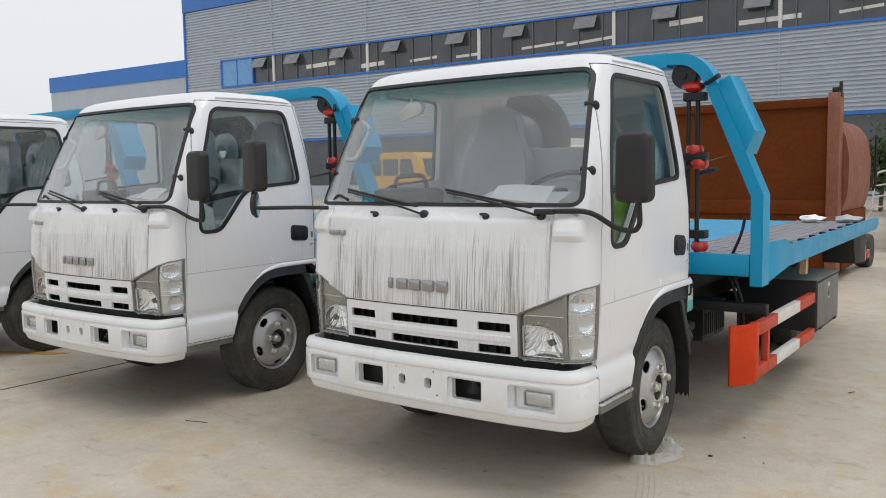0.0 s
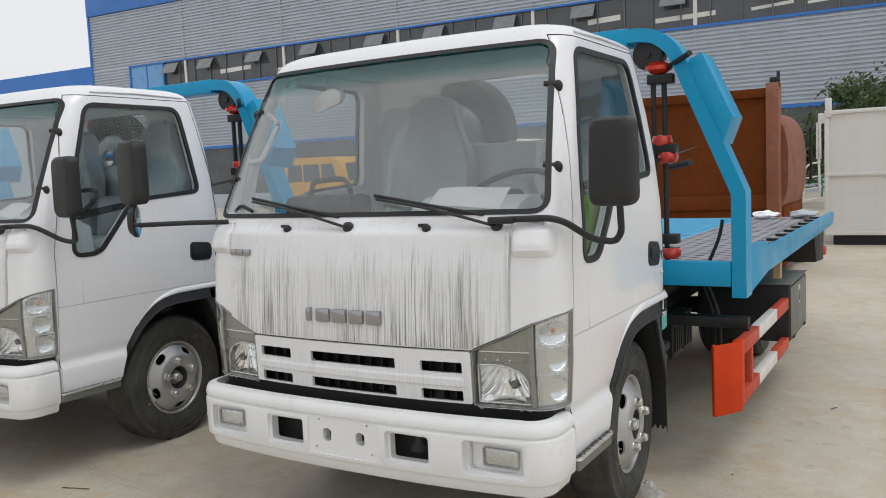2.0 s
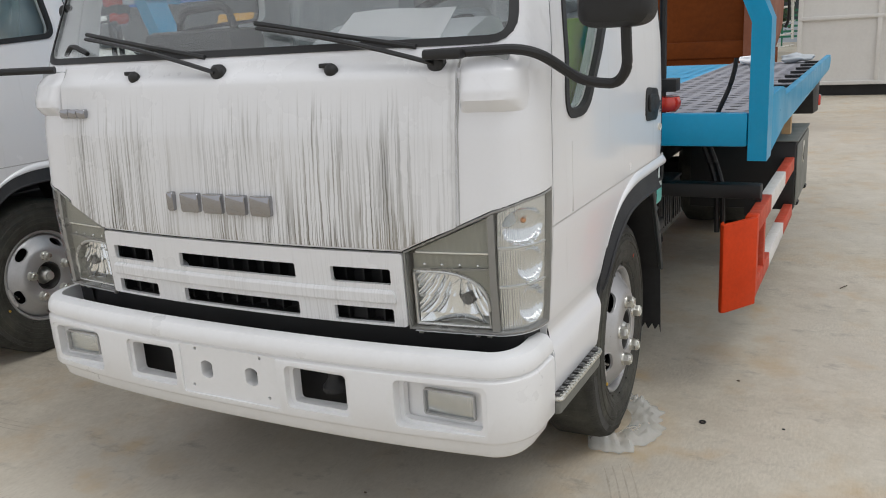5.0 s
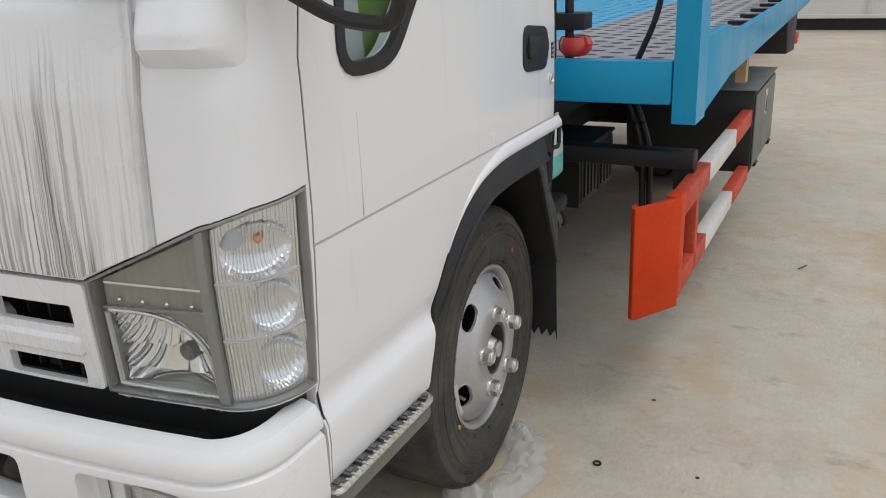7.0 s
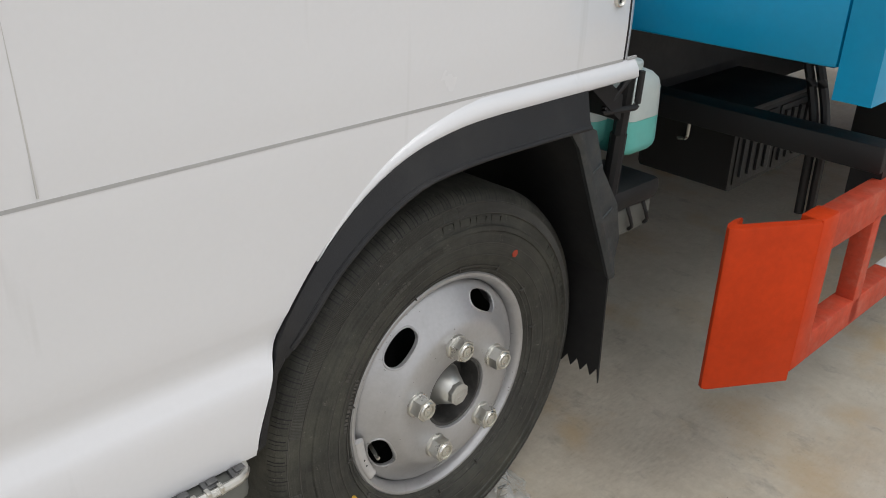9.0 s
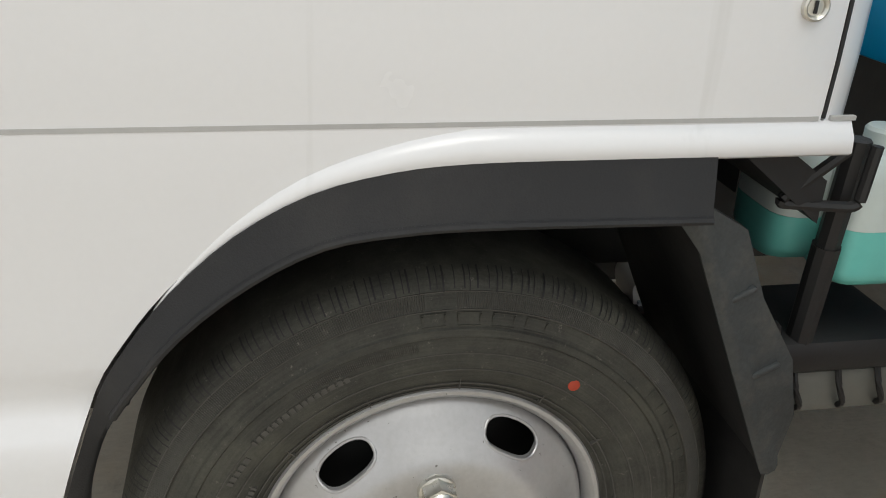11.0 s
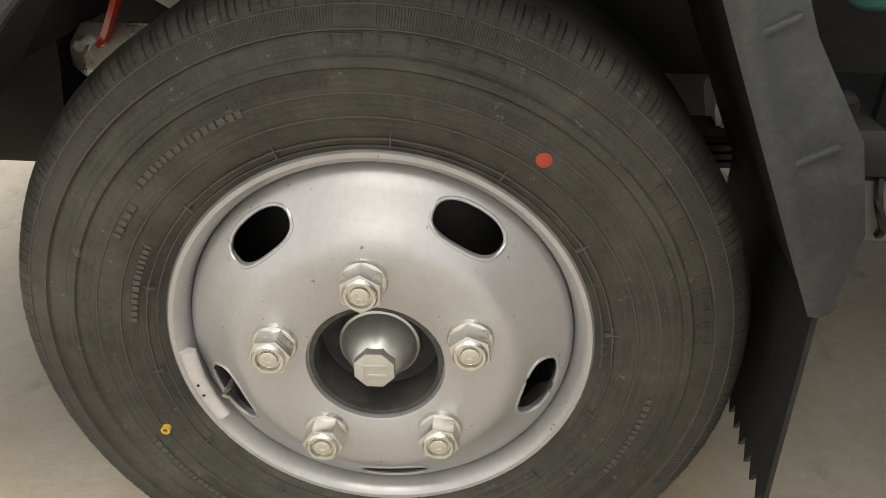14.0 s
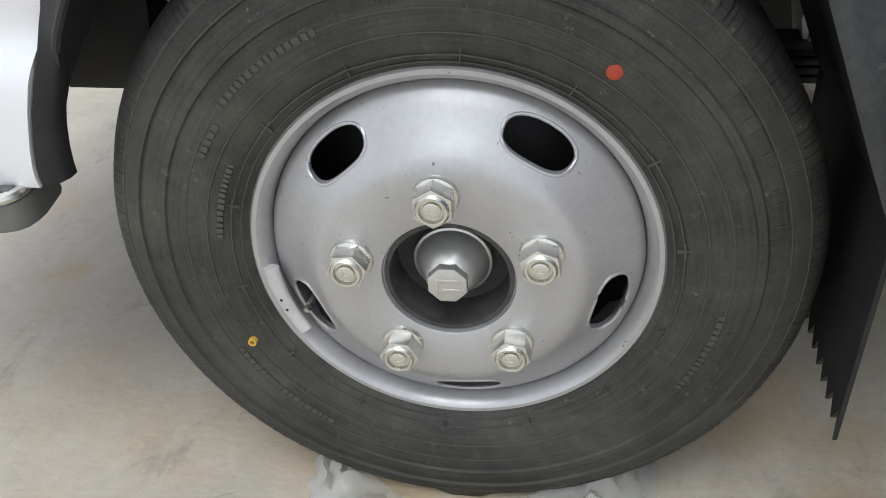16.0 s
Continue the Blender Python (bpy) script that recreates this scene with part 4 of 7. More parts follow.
    lathe(bm, [(0.0054, 0.018), (0.0054, 0.0282), (0.0028, 0.0282), (0.0028, 0.018)], 20, centre=(0, -0.2455, -0.111), closed=True)
    part("paint_ring", bm, YDOT, tyre, "small yellow paint ring")
    return w


# outline of the headlamp along the front and round the corner (u runs on past the corner), and z
LAMP = [(0.524, 0.695), (0.904, 0.695), (0.916, 0.80), (0.923, 0.90), (0.920, 1.050), (0.830, 1.037), (0.750, 1.011), (0.524, 0.905)]


def wrapped(u, z, d=0.0):
    """A point on the cab skin, u along the front and round the corner, moved out by d."""
    s, u = (1 if u >= 0 else -1), abs(u)
    yf, hw, _, rc = curve_at(CAB, z)
    flat = hw - rc
    if u <= flat:
        g = bow_at(z) * 2.2 / hw * (u / hw) ** 1.2
        n = Vector((g, -1)).normalized()
        p = Vector((u, front_y(u, z)))
    else:
        a = min((u - flat) / rc, math.pi / 2)
        y0 = front_y(flat, z)
        p = Vector((flat + rc * math.sin(a), y0 + rc * 1.25 * (1 - math.cos(a))))
        n = Vector((1.25 * math.sin(a), -math.cos(a))).normalized()
        over = u - flat - rc * math.pi / 2
        if over > 0:
            p.y += over
    return Vector((s * (p.x + n.x * d), p.y + n.y * d, z))


def wrap_sheet(pts, d, thick, nu=24, nv=12):
    """A filled outline in wrapped coordinates; d is a depth or a function of (u, z)."""
    deep = d if callable(d) else (lambda u, v: d)
    return sheet_by(pts, lambda u, v, back: wrapped(u, v, deep(u, v) - (thick if back else 0)), nu, nv)


def sheet_by(pts, place, nu, nv):
    us, vs = [p[0] for p in pts], [p[1] for p in pts]
    bm = bmesh.new()
    f = bm.faces.new([bm.verts.new((u, v, 0)) for u, v in pts])
    bmesh.ops.triangulate(bm, faces=[f])
    for lo, hi, cuts, n in ((min(us), max(us), nu, Vector((1, 0, 0))), (min(vs), max(vs), nv, Vector((0, 1, 0)))):
        for k in range(1, cuts):
            bmesh.ops.bisect_plane(bm, geom=bm.verts[:] + bm.edges[:] + bm.faces[:], plane_co=n * (lo + (hi - lo) * k / cuts), plane_no=n)
    r = bmesh.ops.extrude_face_region(bm, geom=bm.faces[:])
    back = {v for v in r["geom"] if isinstance(v, bmesh.types.BMVert)}
    for v in bm.verts:
        v.co = place(v.co.x, v.co.y, v in back)
    bmesh.ops.recalc_face_normals(bm, faces=bm.faces)
    return bm


def wrap_grid(s, u0, u1, low, high, deep, nu, nv):
    """A fine open sheet in wrapped coordinates on side s, from low(u) to high(u), at the depth deep(u, v)."""
    bm = bmesh.new()
    rows = []
    for i in range(nu + 1):
        u = u0 + (u1 - u0) * i / nu
        a, b = low(u), high(u)
        rows.append([bm.verts.new(wrapped(s * u, a + (b - a) * j / nv, deep(u, a + (b - a) * j / nv))) for j in range(nv + 1)])
    for p, q in zip(rows, rows[1:]):
        for j in range(nv):
            bm.faces.new((p[j], q[j], q[j + 1], p[j + 1]))
    return bm


def wrap_band(pts, w, d0, d1, step=0.02):
    """A frame of width w inside an outline in wrapped coordinates, from depth d0 out to d1."""
    inner = inset(pts, w)
    bm = bmesh.new()
    n = len(pts)
    for i in range(n):
        a, b, c, e = Vector(pts[i]), Vector(pts[(i + 1) % n]), Vector(inner[i]), Vector(inner[(i + 1) % n])
        m = max(2, int((b - a).length / step))
        rows = []
        for k in range(m + 1):
            p, q = a.lerp(b, k / m), c.lerp(e, k / m)
            r = p.lerp(q, 0.25), p.lerp(q, 0.75)
            rows.append([bm.verts.new(wrapped(u, v, d)) for (u, v), d in ((p, d0), (p, d1 - 0.002), (r[0], d1), (r[1], d1), (q, d1 - 0.003), (q, d0))])
        for x, y in zip(rows, rows[1:]):
            for k in range(6):
                bm.faces.new((x[k], x[(k + 1) % 6], y[(k + 1) % 6], y[k]))
    bmesh.ops.recalc_face_normals(bm, faces=bm.faces)
    return bm


def inset(pts, d):
    """Polygon with mitred corners moved inwards by d."""
    n, out = len(pts), []
    area = sum(pts[i - 1][0] * pts[i][1] - pts[i][0] * pts[i - 1][1] for i in range(n))
    s = 1 if area > 0 else -1
    for i in range(n):
        p, a, b = Vector(pts[i]), Vector(pts[i - 1]), Vector(pts[(i + 1) % n])
        d0, d1 = (p - a).normalized(), (b - p).normalized()
        n0, n1 = Vector((-d0.y, d0.x)) * s, Vector((-d1.y, d1.x)) * s
        m = (n0 + n1).normalized()
        out.append(tuple(p + m * d / max(0.3, m.dot(n0))))
    return out


def build_cab(root):
    # shell
    body = part("cab_body", cab_solid(), WHITE, root, "white cab shell")
    inner = bmesh.new()
    loft(inner, [cab_ring(z, -0.045) for z in cab_levels(0.98, 2.14, 0.08)])
    low_front = solid([(-1.3, 0.3), (-0.818, 0.3), (-0.818, 0.69), (-1.3, 0.69)], "x", -2, 2)
    under = solid([(-0.72, 0.3), (0.7, 0.3), (0.7, 0.88), (-0.72, 0.88)], "x", -0.78, 0.78)
    rear_low = solid([(0.372, 0.3), (0.7, 0.3), (0.7, 0.895), (0.372, 0.895)], "x", -2, 2)
    cuts = [inner, low_front, under, rear_low, solid(ARCH, "x", -2, 2), solid(SCREEN, "y", -1.4, -0.35), solid(SIDE_WINDOW, "x", -2, 2)]
    cuts.append(solid(rounded([(-0.335, 1.72), (0.335, 1.72), (0.335, 2.055), (-0.335, 2.055)], 0.07), "y", 0.2, 0.6))
    # headlamp recesses and the grille field
    for s in (1, -1):
        hole = [(s * u, v) for u, v in inset(LAMP, -0.0025)]
        cuts.append(sheet_by(hole, lambda u, v, back: wrapped(u, v, -0.072 if back else 0.05), 30, 10))
    cuts.append(solid([(-0.54, 0.60), (0.54, 0.60), (0.54, 0.905), (-0.54, 0.905)], "y", -1.3, -0.90))
    carve(body, cuts)
    # doors: what lies inside the door outline, a few millimetres smaller
    copy = body.data.copy()
    dcut, gap = [], shrink(DOOR, 0.0035)
    for s in (1, -1):
        ob = new("door", copy.copy())
        ob.parent = root
        ob["label"] = "white cab door, closed"
        carve(ob, [solid(gap, "x", s * 0.55, s * 1.2)], "INTERSECT")
        dcut.append(ob)
    carve(body, [solid(shrink(DOOR, -0.0015), "x", 0.60, 1.2), solid(shrink(DOOR, -0.0015), "x", -1.2, -0.60)])
    bpy.data.meshes.remove(copy)
    for s, d in zip((1, -1), dcut):
        place = lambda u, v, t: s * (side_x(u, v) - 0.012 + t)
        part("window_seal", band(dense(SIDE_WINDOW), -0.010, 0.014, "x", place, 0.016), TRIM, d, "black rubber window seal")
        part("door_glass", sheet(shrink(SIDE_WINDOW, 0.012), lambda u, v, t: s * (side_x(u, v) - 0.018 + t), "x", 0.004), SIDEGL, d, "tinted door glass").visible_shadow = False
        for edge in ([(-0.815, 0.56), (-0.80, 1.25), (-0.745, 1.50), (-0.62, 1.98), (-0.55, 2.095), (0.285, 2.095)], [(0.285, 2.095), (0.365, 1.6), (0.365, 0.945)]):
            line = [p for a, b in zip(edge, edge[1:]) for p in (tuple(Vector(a).lerp(Vector(b), k / 12)) for k in range(13))]
            bm = bmesh.new()
            tube(bm, [(s * (skin_x(u, v) - 0.0025), u, v) for u, v in line if v > 0.5], 0.0023, 6)
            part("door_joint", bm, DARK, d, "dark joint round the door")
        if s > 0:
            bm = bmesh.new()
            prism(bm, [(-0.6512, 0.952), (-0.6491, 0.952), (-0.6488, 1.03), (-0.6498, 1.14), (-0.6501, 1.14), (-0.6506, 1.03)], "x", 0.845, 0.8524)
            part("drip_mark", bm, RAINRUN, d, "thin grey rain run on the door")
        bm = bmesh.new()
        prism(bm, rounded([(0.120, 1.098), (0.295, 1.086), (0.300, 1.196), (0.125, 1.214)], 0.035), "x", s * 0.835, s * 0.856, bevel=0.004)
        h = part("handle", bm, TRIM, d, "black door handle")
        bm = bmesh.new()
        prism(bm, rounded([(0.142, 1.128), (0.278, 1.119), (0.283, 1.173), (0.147, 1.188)], 0.02), "x", s * 0.854, s * 0.864, bevel=0.004)
        part("grip", bm, TRIM, h)
        bm = bmesh.new()
        lathe(bm, [(0.0135, 0.835), (0.0135, 0.857), (0.0115, 0.8585), (0.0095, 0.857), (0.0085, 0.8545), (0.0005, 0.855)], 24, centre=(0, 0.325, 1.055))
        if s < 0:
            bmesh.ops.scale(bm, vec=(-1, 1, 1), verts=bm.verts)
        lock = part("key_lock", bm, ZINC, d, "bright round key lock")
        part("key_slot", boxes((min(s * 0.854, s * 0.8565), max(s * 0.854, s * 0.8565), 0.3235, 0.3265, 1.049, 1.061)), TRIM, lock)
        plate = part("small_plate", boxes((min(s * 0.85, s * 0.8532), max(s * 0.85, s * 0.8532), 0.329, 0.347, 1.108, 1.150)), TRIM, d, "small black printed plate")
        for k in range(3):
            part("print_bar", boxes((min(s * 0.853, s * 0.8538), max(s * 0.853, s * 0.8538), 0.332, 0.344, 1.114 + 0.012 * k, 1.118 + 0.012 * k)), SEAMGREY, plate)
    # wheel-arch flares, edges
    for s in (1, -1):
        outer, innr = FLARE_EDGE, FLARE_IN
        bm = bmesh.new()
        rows = []
        for k, (o, i) in enumerate(zip(outer, innr)):
            mid = ((o[0] + i[0] * 3) / 4, (o[1] + i[1] * 3) / 4)
            w = max(0.0, min(1.0, (o[0] + 0.34) / 0.34))
            q = max(0.0, min(1.0, (0.74 - o[1]) / 0.14))
            q = q * q * (3 - 2 * q)
            x0 = max(side_x(*o), 0.838) + 0.010 * w * w * (3 - 2 * w)
            rows.append([bm.verts.new((s * x, u, v)) for x, (u, v) in ((x0 - 0.03, o), (x0 + 0.002 - 0.004 * q, o), (x0 + 0.012 - 0.020 * q, mid), (x0 + 0.018 - 0.036 * q, i), (x0 - 0.004 - 0.026 * q, i), (x0 - 0.080 + 0.046 * q, (i[0] + 0.004 - 0.012 * q, i[1] + 0.012 * (1 - q))))])
        for a, b in zip(rows, rows[1:]):
            for k in range(5):
                bm.faces.new((a[k], a[k + 1], b[k + 1], b[k]))
        for r in (rows[0], rows[-1]):
            bm.faces.new(r)
        fl = part("arch_flare", bm, FLARE, root, "matt dark grey wheel-arch flare", angle=50)
        bm = bmesh.new()
        line = []
        for o, i in zip(outer, innr):
            w = max(0.0, min(1.0, (o[0] + 0.34) / 0.34))
            q = max(0.0, min(1.0, (0.74 - o[1]) / 0.14))
            if q < 0.5:
                line.append((s * (max(side_x(*o), 0.838) + 0.010 * w * w * (3 - 2 * w) + 0.016 - 0.036 * q * q * (3 - 2 * q)), i[0] - 0.001, i[1] + 0.002))
        tube(bm, line, 0.0048, 8)
        part("bead", bm, FLARE, fl)
        # raised white lip above the flare
        bm = bmesh.new()
        inn = [p for p in FLARE_EDGE if p[0] > -0.31] + [(0.34, 0.9125), (0.396, 0.9125)]
        lip = []
        for k, (u, v) in enumerate(inn):
            w = min(1.0, k / 13)
            lip.append((u - 0.022 * w * max(0, 1 - k / 15), v + 0.030 * w ** 1.2))
        rows = []
        for k, (o, i) in enumerate(zip(lip, inn)):
            w = max(0.0, min(1.0, (i[0] + 0.31) / 0.31))
            g = 0.013 * w * w * (3 - 2 * w)
            mid, bx = ((o[0] + i[0]) / 2, (o[1] + i[1]) / 2), side_x(*i)
            rows.append([bm.verts.new((s * x, u, v)) for x, (u, v) in ((bx - 0.012, o), (bx + 0.0006, o), (bx + 0.001 + g * 0.75, mid), (bx + g, i), (bx - 0.002 + g * 0.8, (i[0], i[1] - 0.004)), (0.80, i))])
        for a, b in zip(rows, rows[1:]):
            for k in range(5):
                bm.faces.new((a[k], a[k + 1], b[k + 1], b[k]))
        for r in (rows[0], rows[-1]):
            bm.faces.new(r)
        part("arch_lip", bm, WHITE, root, angle=60)
        # crease along the side: its shade is painted on as a grey strip
        bm = bmesh.new()
        for y0, y1 in ((-0.806, 0.358), (0.372, 0.40)):
            box(bm, min(s * 0.845, s * 0.8502), max(s * 0.845, s * 0.8502), y0, y1, 0.9430, 0.9476)
        part("crease_line", bm, SEAMGREY, root, "grey strip painting the shade of the pressed crease")
        # hanger that carries the front end of the leaf spring
        bm = bmesh.new()
        prism(bm, [(-0.52, 0.50), (-0.392, 0.50), (-0.392, 0.545), (-0.381, 0.575), (-0.386, 0.625), (-0.372, 0.665), (-0.372, 0.74), (-0.52, 0.74)], "x", s * 0.565, s * 0.635, bevel=0.006)
        part("spring_hanger", bm, DARK, root, "black leaf spring hanger")
        # inner wheel housing
        bm = bmesh.new()
        prism(bm, [(-0.368, 0.655), (-0.330, 0.715), (-0.22, 0.84), (-0.05, 0.905), (0.30, 0.90), (0.40, 0.82), (0.40, 0.87), (0.3, 0.94), (-0.1, 0.94), (-0.3, 0.86), (-0.385, 0.70)], "x", s * 0.52, s * 0.83)
        part("wheel_housing", bm, DARK, root, "black wheel housing")
    # screen, seal
    place = lambda u, v, t: front_y(u, v) + 0.003 - t
    part("screen_seal", band(dense(SCREEN), -0.006, 0.013, "y", place, 0.006), TRIM, root, "black windscreen seal")
    part("windscreen", sheet(shrink(SCREEN, 0.010), lambda u, v, t: front_y(u, v) + 0.006 - t, "y", 0.005), WSGL, root, "clear windscreen with a green shade band").visible_shadow = False
    part("rear_glass", boxes((-0.325, 0.325, 0.352, 0.357, 1.73, 2.045)), SIDEGL, root).visible_shadow = False
    # front panel with the grille
    panel = rounded([(-0.522, 0.912), (0.522, 0.912), (0.668, 0.973), (0.672, 1.392), (-0.672, 1.392), (-0.668, 0.973)], 0.006)
    for s in (1, -1):
        part("panel_seam", sheet([(s * 0.673, 0.978), (s * 0.6755, 0.978), (s * 0.6755, 1.392), (s * 0.673, 1.392)], lambda u, v, t: front_y(u, v) - 0.002 - t, "y", 0.004, cuts=12), SEAMGREY, root)
    part("front_panel", sheet(panel, lambda u, v, t: front_y(u, v) - 0.010 * min(1.0, max(0.25, (1.392 - v) / 0.06)) - t, "y", 0.016, cuts=40), STREAK, root, "white front panel with dark rain streaks")


def bumper_y(x):
    """Front line of the bumper in plan."""
    return -1.098 + 0.075 * (abs(x) / 0.9) ** 2.4


def build_front(root):
    # white grille with six slots
    out = rounded([(-0.522, 0.70), (0.522, 0.70), (0.522, 0.9), (-0.522, 0.9)], 0.01)
    g = part("grille", sheet(out, lambda u, v, t: front_y(u, v) - 0.006 - t, "y", 0.014, cuts=20), GRILLE, root, "white grille with six dark slots")
    cuts = []
    for x0, x1 in ((-0.487, -0.315), (-0.205, 0.205), (0.315, 0.487)):
        for z0, z1 in ((0.707, 0.748), (0.815, 0.857)):
            cuts.append(solid(rounded([(x0, z0), (x1, z0), (x1, z1), (x0, z1)], 0.006), "y", -1.2, -0.85))
    carve(g, cuts)
    for s in (-1, 1):
        bm = bmesh.new()
        prism(bm, rounded([(s * 0.214, 0.742), (s * 0.306, 0.742), (s * 0.300, 0.82), (s * 0.22, 0.82)], 0.012), "y", -1.008, -0.97, bevel=0.006)
        part("grille_rib", bm, GRILLE, g)
    bm = sheet(rounded([(-0.50, 0.764), (0.50, 0.764), (0.495, 0.800), (-0.495, 0.800)], 0.012), lambda u, v, t: front_y(u, v) - 0.014 + 0.5 * max(0, abs(v - 0.78) - 0.012) - t, "y", 0.03, cuts=18)
    part("grille_bar", bm, GRILLE, g)
    part("radiator_dark", boxes((-0.53, 0.53, -0.93, -0.90, 0.60, 0.90)), DARK, root, "dark radiator behind the slots")
    bm = bmesh.new()
    for k in range(-9, 10):
        box(bm, k * 0.055 - 0.003, k * 0.055 + 0.003, -0.965, -0.93, 0.70, 0.86)
    part("radiator_rib", bm, TRIM, root)["kind"] = "stuff"
    # black strip that paints the dark gap between grille and bumper
    bm = bmesh.new()
    pts = [(0.80 * k / 10 * s, front_y(0.80 * k / 10, 0.68) + 0.045) for s in (1,) for k in range(-10, 11)]
    rows = []
    for x, y in pts:
        y = front_y(x, 0.68) + 0.03
        rows.append([bm.verts.new((x, y, z)) for z in (0.60, 0.695)] + [bm.verts.new((x, y + 0.09, z)) for z in (0.695, 0.60)])
    for a, b in zip(rows, rows[1:]):
        for k in range(4):
            bm.faces.new((a[k], a[(k + 1) % 4], b[(k + 1) % 4], b[k]))
    bm.faces.new(rows[0]), bm.faces.new(rows[-1])
    part("gap_strip", bm, TRIM, root, "black strip put in for the dark gap above the bumper")
    # bumper, swept round the front
    prof = [(-0.045, 0.668), (-0.03, 0.668), (-0.010, 0.662), (0.0, 0.648), (0.004, 0.628), (0.003, 0.619), (-0.006, 0.614), (-0.005, 0.610), (0.004, 0.604), (0.006, 0.595),
            (0.006, 0.52), (0.004, 0.446), (-0.001, 0.438), (-0.010, 0.434), (-0.016, 0.42), (-0.022, 0.398), (-0.034, 0.386), (-0.045, 0.389)]
    path = []
    for k in range(-24, 25):
        x = 0.735 * k / 24
        path.append((x, bumper_y(x)))
    yc = bumper_y(0.735)
    right = [(0.735 + 0.115 * math.sin(a), yc + 0.13 * (1 - math.cos(a))) for a in (math.pi / 2 * k / 8 for k in range(1, 9))] + [(0.85, -0.87), (0.85, -0.835)]
    path = [(-x, y) for x, y in right[::-1]] + path + right
    bm = bmesh.new()
    rows = []
    for i, (x, y) in enumerate(path):
        a, b = path[max(i - 1, 0)], path[min(i + 1, len(path) - 1)]
        t = Vector((b[0] - a[0], b[1] - a[1])).normalized()
        n = Vector((t.y, -t.x))
        rows.append([bm.verts.new((x + n.x * d, y + n.y * d, z)) for d, z in prof])
    m = len(prof)
    for a, b in zip(rows, rows[1:]):
        for k in range(m):
            bm.faces.new((a[k], a[(k + 1) % m], b[(k + 1) % m], b[k]))
    bm.faces.new(rows[0]), bm.faces.new(rows[-1])
    bump = part("bumper", bm, BUMPER, root, "white steel bumper with cut-outs")
    cuts = []
    for s in (1, -1):
        rect = lambda x0, x1, z0, z1, r: rounded([(s * x0, z0), (s * x1, z0), (s * x1, z1), (s * x0, z1)], r)
        cuts.append(solid(rect(0.198, 0.392, 0.468, 0.592, 0.02), "y", -1.2, bumper_y(0.3) + 0.010))
        cuts.append(solid(rect(0.212, 0.378, 0.480, 0.580, 0.012), "y", -1.2, -0.9))
        cuts.append(solid(rect(0.520, 0.762, 0.462, 0.592, 0.02), "y", -1.2, bumper_y(0.64) + 0.012))
        bm = bmesh.new()
        a = prism(bm, rect(0.533, 0.748, 0.474, 0.580, 0.015), "y", -1.2, bumper_y(0.64) + 0.045)
        cuts.append(bm)
    cuts.append(solid(rounded([(-0.172, 0.458), (0.172, 0.458), (0.172, 0.612), (-0.172, 0.612)], 0.008), "y", -1.2, -1.097))
    for s in (1, -1):
        bm = bmesh.new()
        ring = [(s * 0.08 + max(-0.021, min(0.021, 0.027 * math.cos(k * math.pi / 16))), 0.538 + 0.027 * math.sin(k * math.pi / 16)) for k in range(32)]
        cuts.append(solid(ring, "y", -1.3, -0.9))
        for dx, dz in ((0.115, 0.06), (0.135, -0.055)):
            bm = bmesh.new()
            lathe(bm, [(0.005, -1.3), (0.005, -1.0)], 10, axis="y", centre=(s * dx, 0, 0.538 + dz))
            cuts.append(bm)
    carve(bump, cuts)
    part("bumper_beam", boxes((-0.7, 0.7, -0.99, -0.93, 0.42, 0.62)), DARK, root, "dark beam behind the bumper")
    bm = bmesh.new()
    lathe(bm, [(0.001, 0.508), (0.035, 0.510), (0.035, 0.522), (0.028, 0.53), (0.018, 0.545), (0.018, 0.60)], 20, axis="z", centre=(0.31, -1.03, 0))
    part("tow_pin", bm, DARK, bump)
    for s in (1, -1):
        y, c = bumper_y(0.64) + 0.030, s * 0.652
        lamp = part("fog_lamp", boxes((c - 0.070, c + 0.070, y, y + 0.03, 0.490, 0.560), bevel=0.010), FOG, bump, "clear fog lamp in the bumper")
        part("lamp_pocket", boxes((s * 0.64 - 0.112, s * 0.64 + 0.112, y + 0.008, y + 0.014, 0.468, 0.586)), BUMPER, bump)
        bm = bmesh.new()
        for k in range(18):
            x = c - 0.061 + k * 0.0070
            box(bm, x, x + 0.0042, y - 0.003, y + 0.001, 0.497, 0.553)
        part("fluting", bm, LENS, lamp)["kind"] = "stuff"
        part("frame", band(rounded([(c - 0.071, 0.489), (c + 0.071, 0.489), (c + 0.071, 0.561), (c - 0.071, 0.561)], 0.010), 0.0, 0.004, "y", lambda u, v, t: y + 0.004 - t, 0.01), SEAMGREY, lamp)
    # headlamps
    for s in (1, -1):
        flip = lambda pts: [(s * u, v) for u, v in pts]
        hl = part("headlamp", wrap_sheet(flip(inset(LAMP, 0.004)), -0.064, 0.004, 16, 6), LAMPWALL, root, "large clear headlamp with grey bezel")
        part("bezel", wrap_band(flip(LAMP), 0.0065, -0.066, 0.003), LAMPGREY, hl, "grey lamp bezel")
        part("divider", wrap_sheet(flip([(0.742, 0.702), (0.761, 0.702), (0.757, 1.006), (0.742, 1.001)]), 0.001, 0.062, 3, 6), LAMPGREY, hl)
        # olive-grey upper wedge and the strip with four studs
        part("upper_wedge", wrap_sheet(flip([(0.548, 0.905), (0.742, 0.905), (0.742, 0.995)]), lambda u, v: -0.014 + 0.0006 * math.sin(abs(u) * 900), 0.012, 40, 3), LAMPWALL, hl, "olive-grey upper wedge")
